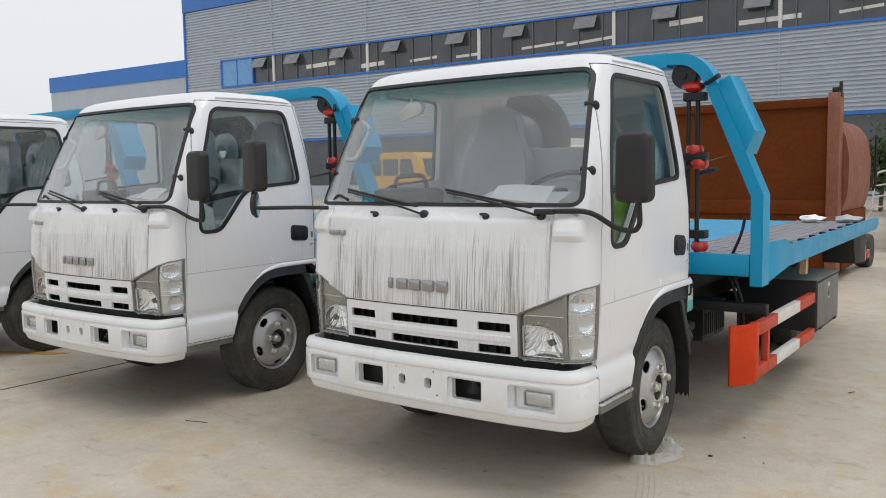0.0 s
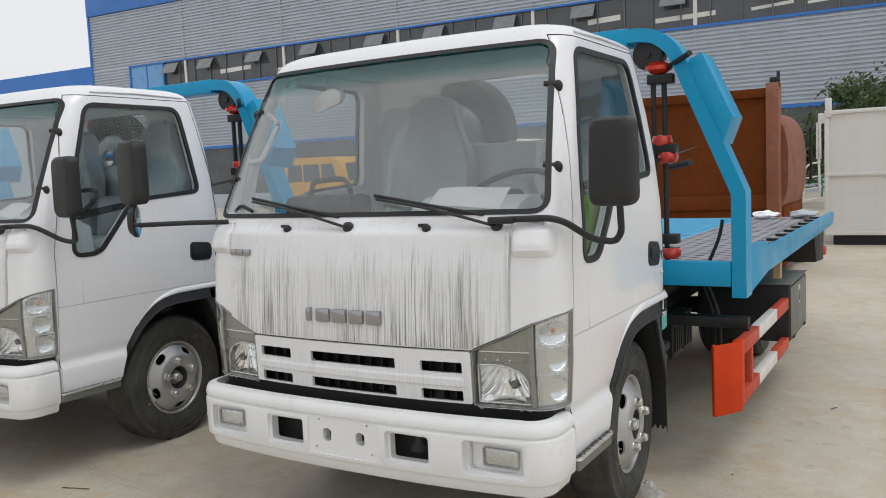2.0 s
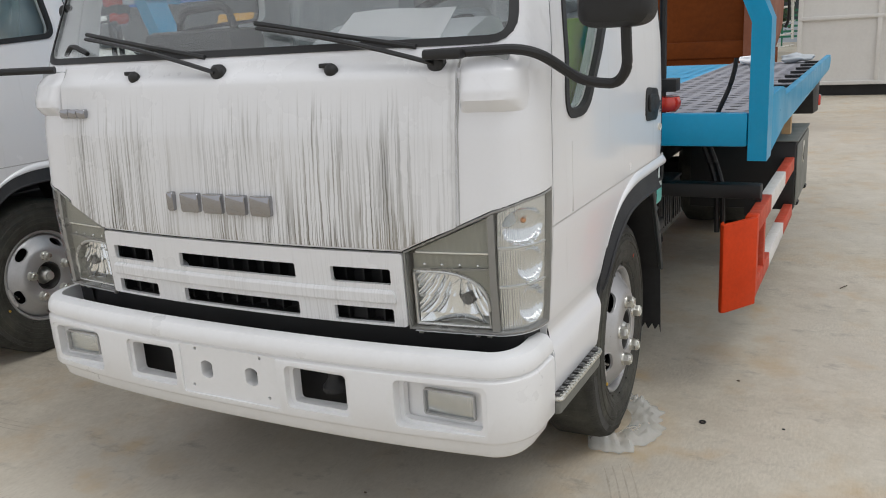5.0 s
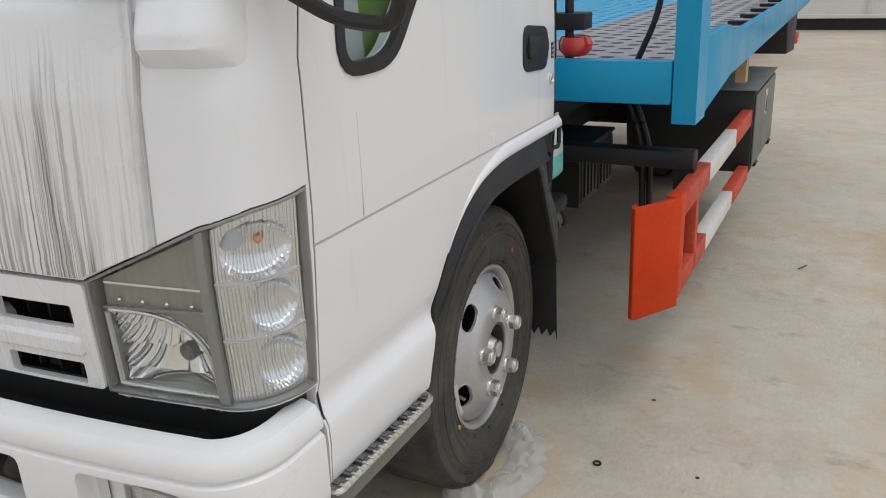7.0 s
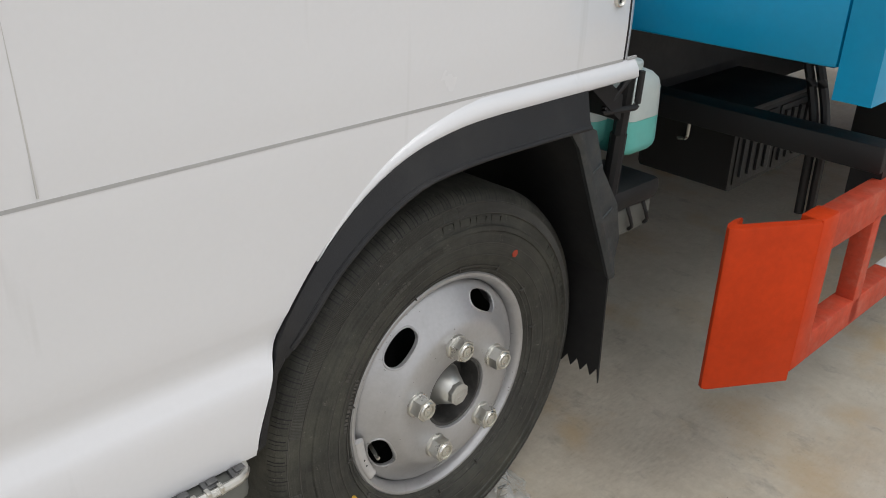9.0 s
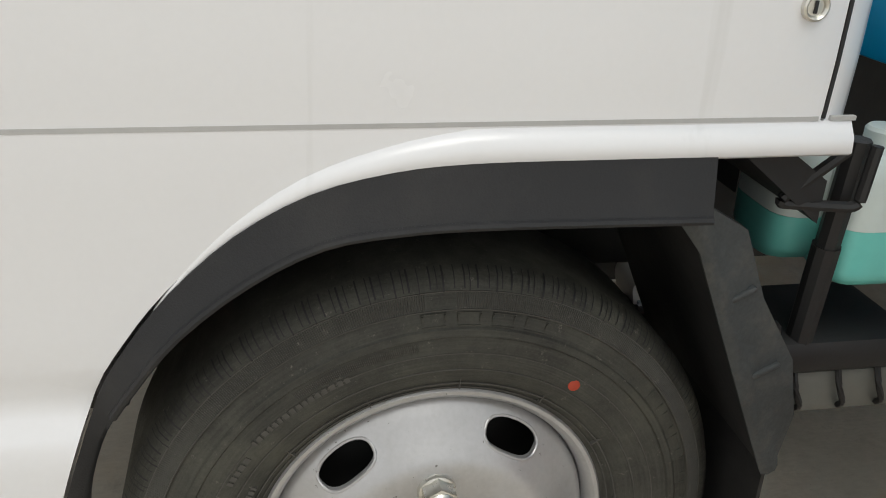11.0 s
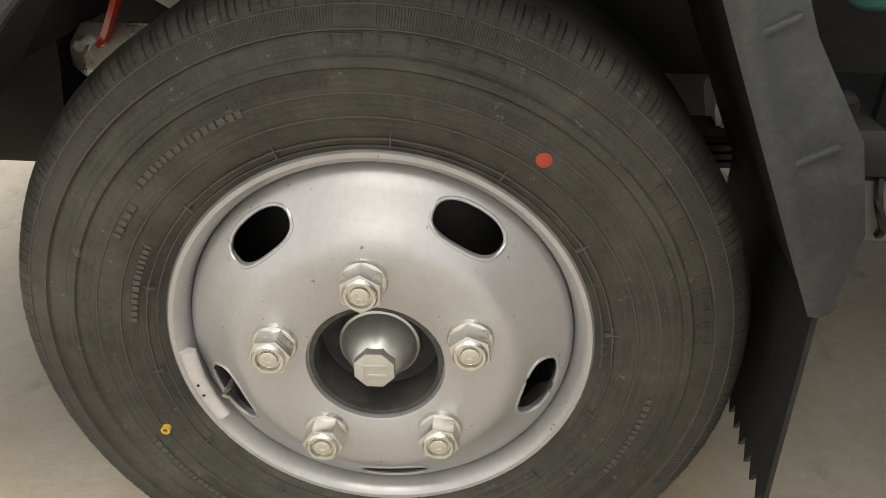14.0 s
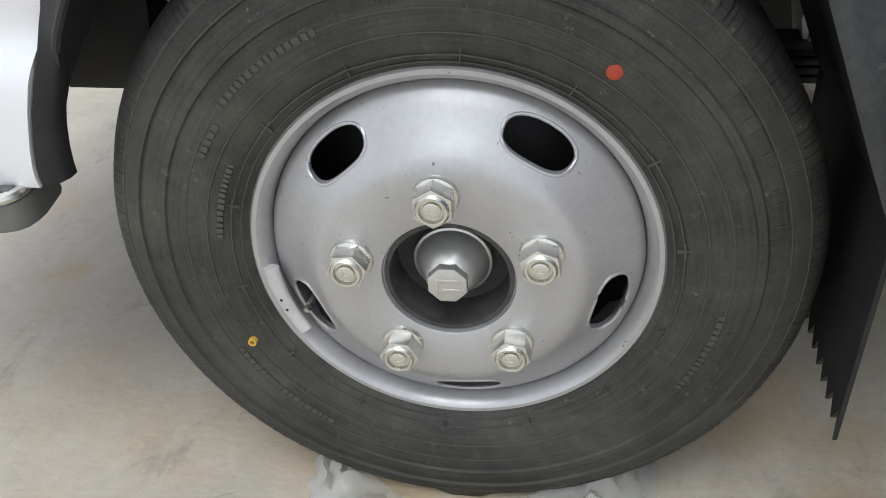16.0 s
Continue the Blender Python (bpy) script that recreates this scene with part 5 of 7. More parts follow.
        part("ridge", wrap_sheet(flip([(0.555, 0.901), (0.741, 0.902), (0.741, 0.906), (0.553, 0.905)]), -0.008, 0.01, 8, 2), REFLECT, hl)
        strip = part("stud_strip", wrap_sheet(flip([(0.542, 0.858), (0.741, 0.866), (0.741, 0.901), (0.542, 0.896)]), lambda u, v: -0.020 + 0.0006 * math.sin(abs(u) * 900), 0.012, 40, 3), LAMPWALL, hl)
        for k in range(4):
            bm = bmesh.new()
            bmesh.ops.create_uvsphere(bm, u_segments=10, v_segments=6, radius=0.0045, matrix=Matrix.Translation(wrapped(s * (0.572 + 0.046 * k), 0.870, -0.018)))
            part("stud", bm, REFLECT, strip)
        part("strip_edge", wrap_sheet(flip([(0.542, 0.853), (0.741, 0.861), (0.741, 0.866), (0.542, 0.858)]), -0.010, 0.02, 8, 2), LAMPGREY, strip)
        # main reflector: a rounded bowl with three rows of upright chrome facets in a satin surround
        def bowl(u, v):
            """Up to 1 inside: square at the foot and the inner side, an arc at the upper outer corner."""
            p, q = max(0.0, u - 0.598) / 0.137, max(0.0, v - 0.752) / 0.100
            return max((0.598 - u) / 0.0545, (0.752 - v) / 0.0455, (p ** 2.3 + q ** 2.3) ** (1 / 2.3))

        def main_depth(u, v):
            p, q = (u - 0.650) / 0.110, (v - 0.776) / 0.085
            d = -0.020 - 0.034 * max(0.0, 1 - 0.62 * (p * p + q * q)) ** 0.5
            # rows of facets with toothed lower ends, spread out from the bulb
            tooth = abs((u / 0.0155) % 2 - 1) * 0.012
            row = 0 if v > 0.812 + tooth else 1 if v > 0.776 + tooth * 0.7 else 2 if v > 0.730 else 3
            wide, lean, swell = ((0.0155, 0.55, 0.0050), (0.0155, 0.62, 0.0046), (0.021, 0.20, 0.0042), (0.045, -0.35, 0.0016))[row]
            top = (0.853, 0.816, 0.780, 0.730)[row]
            place = (u - 0.655 + (0.655 - u) * 0.35 * (top - v) / 0.04) / wide
            f = place - math.floor(place)
            k = math.floor(place) * 7 + row * 3
            turn = 0.0075 * math.sin(k * 2.1)
            return d + swell * (1 - (2 * f - 1) ** 2) + turn * (f - 0.5) + lean * (top - v) * 0.35

        part("reflector_surround", wrap_grid(s, 0.541, 0.742, lambda u: 0.704, lambda u: 0.855 + 0.007 * (u - 0.541) / 0.2, lambda u, v: -0.017 if bowl(u, v) > 1.02 else -0.085, 60, 44), LAMPWALL, hl, "olive-grey lamp surround", angle=60)
        part("reflector", wrap_grid(s, 0.5435, 0.736, lambda u: 0.7065, lambda u: 0.8535, lambda u, v: main_depth(u, v) if bowl(u, v) <= 1 else -0.090, 140, 90), REFLECT, hl, "chrome reflector with toothed facets", angle=24)
        line = [wrapped(s * 0.5445, 0.709, -0.013), wrapped(s * 0.5445, 0.846, -0.013), wrapped(s * 0.552, 0.851, -0.013)]
        for k in range(25):
            a = math.pi / 2 * (1 - k / 24)
            line.append(wrapped(s * (0.598 + 0.137 * max(0.0, math.cos(a)) ** (2 / 2.3)), 0.752 + 0.100 * max(0.0, math.sin(a)) ** (2 / 2.3), -0.013))
        line += [wrapped(s * 0.7345, 0.7085, -0.013), wrapped(s * 0.640, 0.7085, -0.013), line[0]]
        bm = bmesh.new()
        tube(bm, line, 0.0045, 8)
        part("reflector_rim", bm, LAMPSILVER, hl, "silver rim round the bowl")
        bm = bmesh.new()
        c = wrapped(s * 0.668, 0.776)
        lathe(bm, [(0.015, c.y + 0.062), (0.0165, c.y + 0.036), (0.0155, c.y + 0.032), (0.0145, c.y + 0.033), (0.009, c.y + 0.038), (0.0005, c.y + 0.039)], 28, axis="y", centre=(c.x, 0, c.z))
        part("bulb_shade", bm, LAMPCAP, hl, "grey bulb shade")
        # turn signal: three chrome bowls one above another, all pressed with upright flutes
        rings = ((0.836, 0.968, 0.060, 0.046, 0.024), (0.856, 0.868, 0.042, 0.044, 0.024), (0.856, 0.762, 0.043, 0.050, 0.028))

        def signal_depth(u, v):
            d = -0.014
            for cu, cv, ru, rv, dd in rings:
                r = ((u - cu) / ru) ** 2 + ((v - cv) / rv) ** 2
                if r < 1:
                    d = -0.016 - dd * (1 - r) ** 0.5
            f = (u - 0.763) / 0.0068
            f -= math.floor(f)
            return d + 0.0024 * (1 - (2 * f - 1) ** 2)

        part("signal_reflector", wrap_grid(s, 0.762, 0.910, lambda u: 0.703, lambda u: min(1.004 + 0.026 * (u - 0.762) / 0.068, 1.030 + 0.012 * (u - 0.830) / 0.09), signal_depth, 160, 80), SIGNAL, hl, "chrome signal bowls with upright flutes", angle=50)
        for z0 in (0.8165, 0.9165):
            part("signal_shelf", wrap_sheet(flip([(0.764, z0), (0.905, z0), (0.905, z0 + 0.003), (0.764, z0 + 0.003)]), -0.007, 0.010, 14, 2), LAMPSILVER, hl)
        bm = bmesh.new()
        bmesh.ops.create_uvsphere(bm, u_segments=12, v_segments=8, radius=0.007, matrix=Matrix.Translation(wrapped(s * 0.848, 0.978, -0.034)))
        part("amber_bulb", bm, AMBER, hl, "amber bulb")
        part("lens", wrap_sheet(flip(inset(LAMP, 0.008)), 0.0, 0.0025, 26, 8), LENS, hl, "clear lamp lens").visible_shadow = False
        for u in (0.55, 0.70, 0.73):
            p = wrapped(s * u, 0.69, -0.012)
            part("lamp_bracket", boxes((p.x - 0.006, p.x + 0.006, p.y - 0.004, p.y + 0.006, 0.681, 0.697), bevel=0.002), ZINC, hl)
        # lower corner: black filler put in for the dark gap beside the bumper end
        bm = bmesh.new()
        rows = []
        for k in range(12):
            u = 0.70 + 0.20 * k / 11
            rows.append([bm.verts.new(wrapped(s * u, z, d)) for z, d in ((0.47, -0.03), (0.692, -0.022), (0.692, -0.06), (0.47, -0.06))])
        for x, y in zip(rows, rows[1:]):
            for k in range(4):
                bm.faces.new((x[k], x[(k + 1) % 4], y[(k + 1) % 4], y[k]))
        part("corner_filler", bm, TRIM, root)
        # mirror bulge on the cab corner
        def swell(u, v, t):
            p = max(0.0, 1 - abs((abs(u) - 0.752) / 0.072) ** 7)
            q = min(1.0, max(0.0, (v - 1.248) / 0.030)) ** 0.8 * min(1.0, max(0.12, (1.400 - v) / 0.10))
            return front_y(u, v) - 0.036 * p ** 0.7 * q + 0.002 - t

        bm = sheet([(s * 0.677, 1.242), (s * 0.828, 1.242), (s * 0.828, 1.398), (s * 0.677, 1.398)], swell, "y", 0.01, cuts=30)
        part("mirror_bulge", bm, WHITE, root, "white moulded mirror base")
    # badge shapes: chrome blocks without letters
    for x0, x1, z0, z1, n in ((-0.245, 0.165, 0.985, 1.040, 5), (-0.665, -0.535, 1.245, 1.272, 3)):
        w = (x1 - x0) / n
        for k in range(n):
            x = x0 + w * k + w / 2
            hw, y, zm = w * 0.40, front_y(x, z0) - 0.010, (z0 + z1) / 2
            if n == 5 and k == 0:
                hw *= 0.35
                x += w * 0.1
            bm = bmesh.new()
            prism(bm, rounded([(x - hw, z0), (x + hw, z0), (x + hw, z1), (x - hw, z1)], 0.006), "y", y - 0.012, y + 0.012, bevel=0.003)
            part("badge_block", bm, CHROME, root, "plain chrome badge block")
    # washer nozzles, wipers
    for x in (-0.335, 0.340):
        bm = bmesh.new()
        bmesh.ops.create_uvsphere(bm, u_segments=14, v_segments=10, radius=0.019, matrix=Matrix.Translation((x, front_y(x, 1.362) - 0.012, 1.360)) @ Matrix.Diagonal((1, 0.8, 0.9, 1)))
        box(bm, x - 0.035, x, front_y(x, 1.362) - 0.016, front_y(x, 1.362), 1.366, 1.378, bevel=0.003)
        part("washer_nozzle", bm, TRIM, root, "black washer nozzle")
    for x0, z0, x1, z1 in ((-0.02, 1.366, -0.575, 1.478), (0.62, 1.366, 0.095, 1.475)):
        bm = bmesh.new()
        lathe(bm, [(0.022, -0.005), (0.022, 0.012), (0.015, 0.02), (0.0005, 0.021)], 18, axis="y", centre=(0, 0, 0))
        y0 = front_y(x0, z0) - 0.006
        for v in bm.verts:
            v.co = Vector((x0 + v.co.x, y0 - v.co.y, z0 + v.co.z))
        pts = []
        for k in range(9):
            w = k / 8
            x, z = x0 + (x1 - x0) * w, z0 + (z1 - z0) * w
            pts.append((x, front_y(x, z) - 0.022 - 0.012 * math.sin(math.pi * w), z + 0.012 * math.sin(math.pi * w)))
        tube(bm, pts, 0.010, 8, 0.6)
        arm = part("wiper_arm", bm, TRIM, root, "black wiper arm")
        bm = bmesh.new()
        pts = []
        for k in range(9):
            w = 0.12 + 0.93 * k / 8
            x, z = x0 + (x1 - x0) * w, z0 + (z1 - z0) * w + 0.030 - 0.02 * w
            pts.append((x, front_y(x, z) - 0.004, z))
        tube(bm, pts, 0.007, 6)
        part("wiper_blade", bm, TRIM, arm)
    bm = bmesh.new()
    tube(bm, bend([(-0.72, -0.86, 1.435), (-0.66, -0.885, 1.465), (-0.58, -0.90, 1.435)], 0.05), 0.008, 6)
    part("wiper_tip", bm, TRIM, root)
    # driver's mirror on its bent arm
    bm = bmesh.new()
    tube(bm, bend([(0.60, -0.955, 1.388), (0.845, -0.905, 1.392), (0.93, -0.80, 1.305), (1.005, -0.78, 1.295), (1.035, -0.80, 1.33), (1.035, -0.82, 1.48)], 0.06), 0.0125, 10)
    box(bm, 0.60, 0.70, -0.975, -0.935, 1.375, 1.40, bevel=0.008)
    arm = part("mirror_arm", bm, TRIM, root, "black bent mirror arm")

    def mirror(cx, cy, cz, w, h, turn, name="mirror"):
        m = pose(cx, cy, cz, 0, 0, turn)
        bm = bmesh.new()
        pts = rounded([(-w / 2, -h / 2), (w / 2, -h / 2), (w / 2 * 0.97, h / 2), (-w / 2 * 0.93, h / 2)], 0.045)
        rings = []
        for y, g in ((-0.034, -0.030), (-0.030, -0.014), (-0.016, -0.003), (0.01, 0.0), (0.036, -0.002), (0.040, -0.006)):
            rings.append([m @ Vector((u * (1 + 2 * g / w), y, v * (1 + 2 * g / h))) for u, v in pts])
        loft(bm, rings)
        ob = part(name, bm, TRIM, root, "black plastic door mirror, front side out")
        bm = bmesh.new()
        vs = [bm.verts.new(m @ Vector((u * 0.9, 0.0408, v * 0.94))) for u, v in pts]
        bm.faces.new(vs)
        part("mirror_glass", bm, MIRROR, ob)
        return ob

    mirror(1.012, -0.82, 1.582, 0.175, 0.315, -8)
    bm = bmesh.new()
    tube(bm, bend([(-0.70, -0.93, 1.392), (-0.86, -1.02, 1.395), (-1.03, -1.155, 1.395), (-1.045, -1.165, 1.42), (-1.02, -1.175, 1.60)], 0.04), 0.0115, 10)
    part("mirror_arm", bm, TRIM, root, "black straight mirror arm")
    mirror(-1.005, -1.185, 1.63, 0.155, 0.285, -10)
    bm = bmesh.new()
    lathe(bm, [(0.0005, -0.026), (0.042, -0.020), (0.055, 0.0), (0.055, 0.010), (0.0005, 0.012)], 24, axis="y")
    for v in bm.verts:
        v.co = pose(-0.990, -1.195, 1.415, 0, 0, -58) @ Matrix.Diagonal((1, 1, 1.3, 1)) @ v.co
    spot = part("spot_mirror", bm, TRIM, root, "small round convex mirror")
    bm = bmesh.new()
    lathe(bm, [(0.050, 0.0125), (0.03, 0.015), (0.0005, 0.016)], 24, axis="y")
    for v in bm.verts:
        v.co = pose(-0.990, -1.195, 1.415, 0, 0, -58) @ Matrix.Diagonal((1, 1, 1.3, 1)) @ v.co
    part("mirror_glass", bm, MIRROR, spot)
    # hinge knobs on the pillars, drip moulding
    for s in (1, -1):
        for y, z in ((-0.735, 1.575), (-0.60, 1.885)):
            bm = bmesh.new()
            x = curve_at(CAB, z)[1] - 0.045
            tube(bm, [(s * (x - 0.035), y - 0.062, z + 0.008), (s * (x + 0.008), y - 0.045, z + 0.003)], 0.011, 8)
            bmesh.ops.create_uvsphere(bm, u_segments=14, v_segments=10, radius=0.019, matrix=Matrix.Translation((s * (x + 0.014), y - 0.042, z - 0.004)) @ Matrix.Diagonal((1, 0.8, 1.25, 1)))
            part("pillar_knob", bm, TRIM, root, "black pillar knob")
        # roof gutter
        bm = bmesh.new()
        pts = [(s * (side_x(0, 2.118) + 0.004), y, 2.112 + 0.012 * (1 - abs(y + 0.1) / 0.5)) for y in (-0.42, -0.3, -0.1, 0.1, 0.25)]
        tube(bm, pts, 0.006, 6)
        part("roof_gutter", bm, WHITE, root)
        # step under the door
        bm = bmesh.new()
        prism(bm, rounded([(s * 0.770, -0.832), (s * 0.866, -0.832), (s * 0.866, -0.442), (s * 0.770, -0.462)], [0.01, 0.01, 0.05, 0.01]), "z", 0.440, 0.474, bevel=0.003)
        st = part("step", bm, STEELBOX, root, "grey chequered cab step")
        outline = rounded([(s * 0.776, -0.828), (s * 0.868, -0.828), (s * 0.868, -0.445), (s * 0.776, -0.466)], [0.01, 0.01, 0.05, 0.01])
        bm = bmesh.new()
        prism(bm, outline, "z", 0.474, 0.4785)
        tread = part("step_tread", bm, STEELBOX, st, "dark gaps under the serrated tread")
        for k in range(9):
            y = -0.812 + 0.043 * k
            bm = bmesh.new()
            prism(bm, [(s * 0.780, y - 0.004), (s * 0.862, y - 0.012), (s * 0.862, y + 0.008), (s * 0.780, y + 0.014)], "z", 0.478, 0.4865)
            for j in range(3):
                x = s * (0.795 + 0.028 * j)
                box(bm, x - 0.006, x + 0.006, y - 0.004, y + 0.012, 0.486, 0.4895, bevel=0.0015)
            part("slat", bm, STEPMETAL, tread, "dull serrated slat")
        bm = bmesh.new()
        ring = [(u, v, 0.482) for u, v in outline]
        tube(bm, ring + ring[:1], 0.0065, 8)
        for k in range(17):
            box(bm, s * 0.868 - 0.007, s * 0.868 + 0.007, -0.818 + 0.0195 * k, -0.811 + 0.0195 * k, 0.478, 0.4905, bevel=0.0015)
        part("step_edge", bm, ZINC, st, "bright step edge")


def build_inside(root):
    part("cab_floor", boxes((-0.78, 0.78, -0.85, 0.36, 0.93, 0.96)), DARK, root)
    bm = bmesh.new()
    prism(bm, [(-0.93, 0.97), (-0.55, 0.97), (-0.50, 1.18), (-0.52, 1.36), (-0.60, 1.405), (-0.84, 1.40), (-0.91, 1.385)], "x", -0.79, 0.79, bevel=0.008)
    dash = part("dashboard", bm, DASH, root, "grey plastic dashboard")
    bm = bmesh.new()
    prism(bm, rounded([(-0.84, 1.39), (-0.54, 1.39), (-0.56, 1.46), (-0.66, 1.475), (-0.80, 1.43)], 0.03), "x", 0.18, 0.64, bevel=0.015)
    part("instrument_hood", bm, DASH, dash)
    bm = bmesh.new()
    for x0 in (-0.55, -0.2):
        for k in range(10):
            box(bm, x0 + 0.014 * k, x0 + 0.014 * k + 0.006, -0.80, -0.74, 1.400, 1.408)
    part("defroster_vent", bm, TRIM, dash)["kind"] = "stuff"
    bm = bmesh.new()
    tube(bm, bend([(-0.58, -0.50, 1.46), (-0.56, -0.50, 1.555), (-0.36, -0.50, 1.565), (-0.33, -0.50, 1.46)], 0.04), 0.013, 8)
    box(bm, -0.66, -0.27, -0.60, -0.42, 1.38, 1.49, bevel=0.03)
    part("grab_bar", bm, TRIM, dash, "black grab bar")
    bm = bmesh.new()
    m = pose(0.44, -0.42, 1.46, -58, 0, 0)
    ring = [m @ Vector((0.195 * math.cos(2 * math.pi * k / 40), 0, 0.195 * math.sin(2 * math.pi * k / 40))) for k in range(41)]
    tube(bm, ring, 0.0135, 8)
    for a in (200, 340, 270):
        tube(bm, [m @ Vector((0, 0.03, 0)), m @ Vector((0.19 * math.cos(radians(a)), 0, 0.19 * math.sin(radians(a))))], 0.012, 6)
    lathe(bm, [(0.06, -0.0), (0.05, 0.03), (0.0005, 0.035)], 16, axis="y", centre=(0, 0, 0))
    for v in bm.verts[-49:]:
        v.co = m @ Vector((v.co.x, -v.co.y + 0.03, v.co.z))
    part("steering_wheel", bm, TRIM, root, "dark steering wheel")
    for x, w in ((0.53, 0.44), (0.13, 0.30), (-0.31, 0.48)):
        bm = bmesh.new()
        box(bm, x - w / 2, x + w / 2, -0.32, 0.16, 1.06, 1.26, bevel=0.05, seg=3)
        seat = part("seat", bm, SEAT, root, "grey cab seat under clear film")
        bm = bmesh.new()
        lean = pose(x, 0.15, 1.22, -10, 0, 0)
        hgt = 0.56 if abs(x) > 0.2 else 0.30
        if abs(x) > 0.2:
            prism(bm, rounded([(-w / 2, 0), (w / 2, 0), (w / 2 * 0.94, 0.44), (0.135, 0.60), (0.115, 0.76), (-0.115, 0.76), (-0.135, 0.60), (-w / 2 * 0.94, 0.44)], [0.05, 0.05, 0.08, 0.05, 0.05, 0.05, 0.05, 0.08]), "y", -0.06, 0.06, bevel=0.03)
            bmesh.ops.transform(bm, matrix=lean, verts=bm.verts)
        else:
            box(bm, -w / 2, w / 2, -0.06, 0.07, 0.0, hgt, bevel=0.055, seg=3, m=lean)
        part("backrest", bm, SEAT, seat)
        bm = bmesh.new()
        random.seed(int(x * 100))
        n = 12
        grid = [[bm.verts.new(lean @ Vector(((-w / 2 + w * i / n) * (1 if j < 7 else 1 - 0.11 * (j - 7)), -0.072 - 0.03 * abs(math.sin(i * 1.7 + j * 0.25)) * (1 - j / 14), (hgt + 0.21) * j / n))) for i in range(n + 1)] for j in range(n + 1)]
        for j in range(n):
            for i in range(n):
                bm.faces.new((grid[j][i], grid[j][i + 1], grid[j + 1][i + 1], grid[j + 1][i]))
        if abs(x) > 0.2:
            part("film_cover", bm, CLEAR, seat, "wrinkled clear plastic cover", angle=20)
        else:
            bm.free()
    # rear-view mirror, grab handle, sun shade sticker
    bm = bmesh.new()
    prism(bm, rounded([(-0.115, -0.030), (0.095, -0.038), (0.118, 0.012), (0.06, 0.045), (-0.07, 0.030)], 0.03), "y", -0.016, 0.016, bevel=0.010)
    bmesh.ops.transform(bm, matrix=pose(-0.40, -0.56, 1.925, 10, -14, -12), verts=bm.verts)
    tube(bm, [(-0.40, -0.56, 1.93), (-0.36, -0.60, 2.01)], 0.008, 6)
    part("inner_mirror", bm, LAMPSILVER, root, "grey rear-view mirror")
    bm = bmesh.new()
    tube(bm, bend([(-0.735, -0.74, 1.66), (-0.69, -0.70, 1.66), (-0.64, -0.62, 1.84), (-0.69, -0.64, 1.88)], 0.05), 0.014, 8)
    part("grab_handle", bm, DASH, root, "grey grab handle on the pillar")
    bm = bmesh.new()
    x, z = -0.56, 2.015
    lathe(bm, [(0.026, 0), (0.026, -0.001), (0.0005, -0.001)], 24, axis="y", centre=(x, front_y(x, z) + 0.022, z))
    part("sticker", bm, STICK, root, "round teal sticker")
    bm = bmesh.new()
    for k in range(3):
        box(bm, x - 0.012, x + 0.012, front_y(x, z) + 0.019, front_y(x, z) + 0.0205, z - 0.012 + 0.010 * k, z - 0.008 + 0.010 * k)
    part("sticker_bars", bm, PAPER, root)
    bm = bmesh.new()
    box(bm, -0.72, 0.72, 0.325, 0.335, 0.98, 2.1)
    wall = part("rear_trim", bm, material("grey_inner_trim", (0.54, 0.57, 0.59), 0.7, vary=0.06, grain=150, bump=0.1), root, "grey inner trim of the rear wall")
    carve(wall, [solid(rounded([(-0.345, 1.71), (0.345, 1.71), (0.345, 2.065), (-0.345, 2.065)], 0.075), "y", 0.2, 0.5)])
    part("headliner", boxes((-0.62, 0.62, -0.45, 0.22, 2.125, 2.135)), DASH, root)


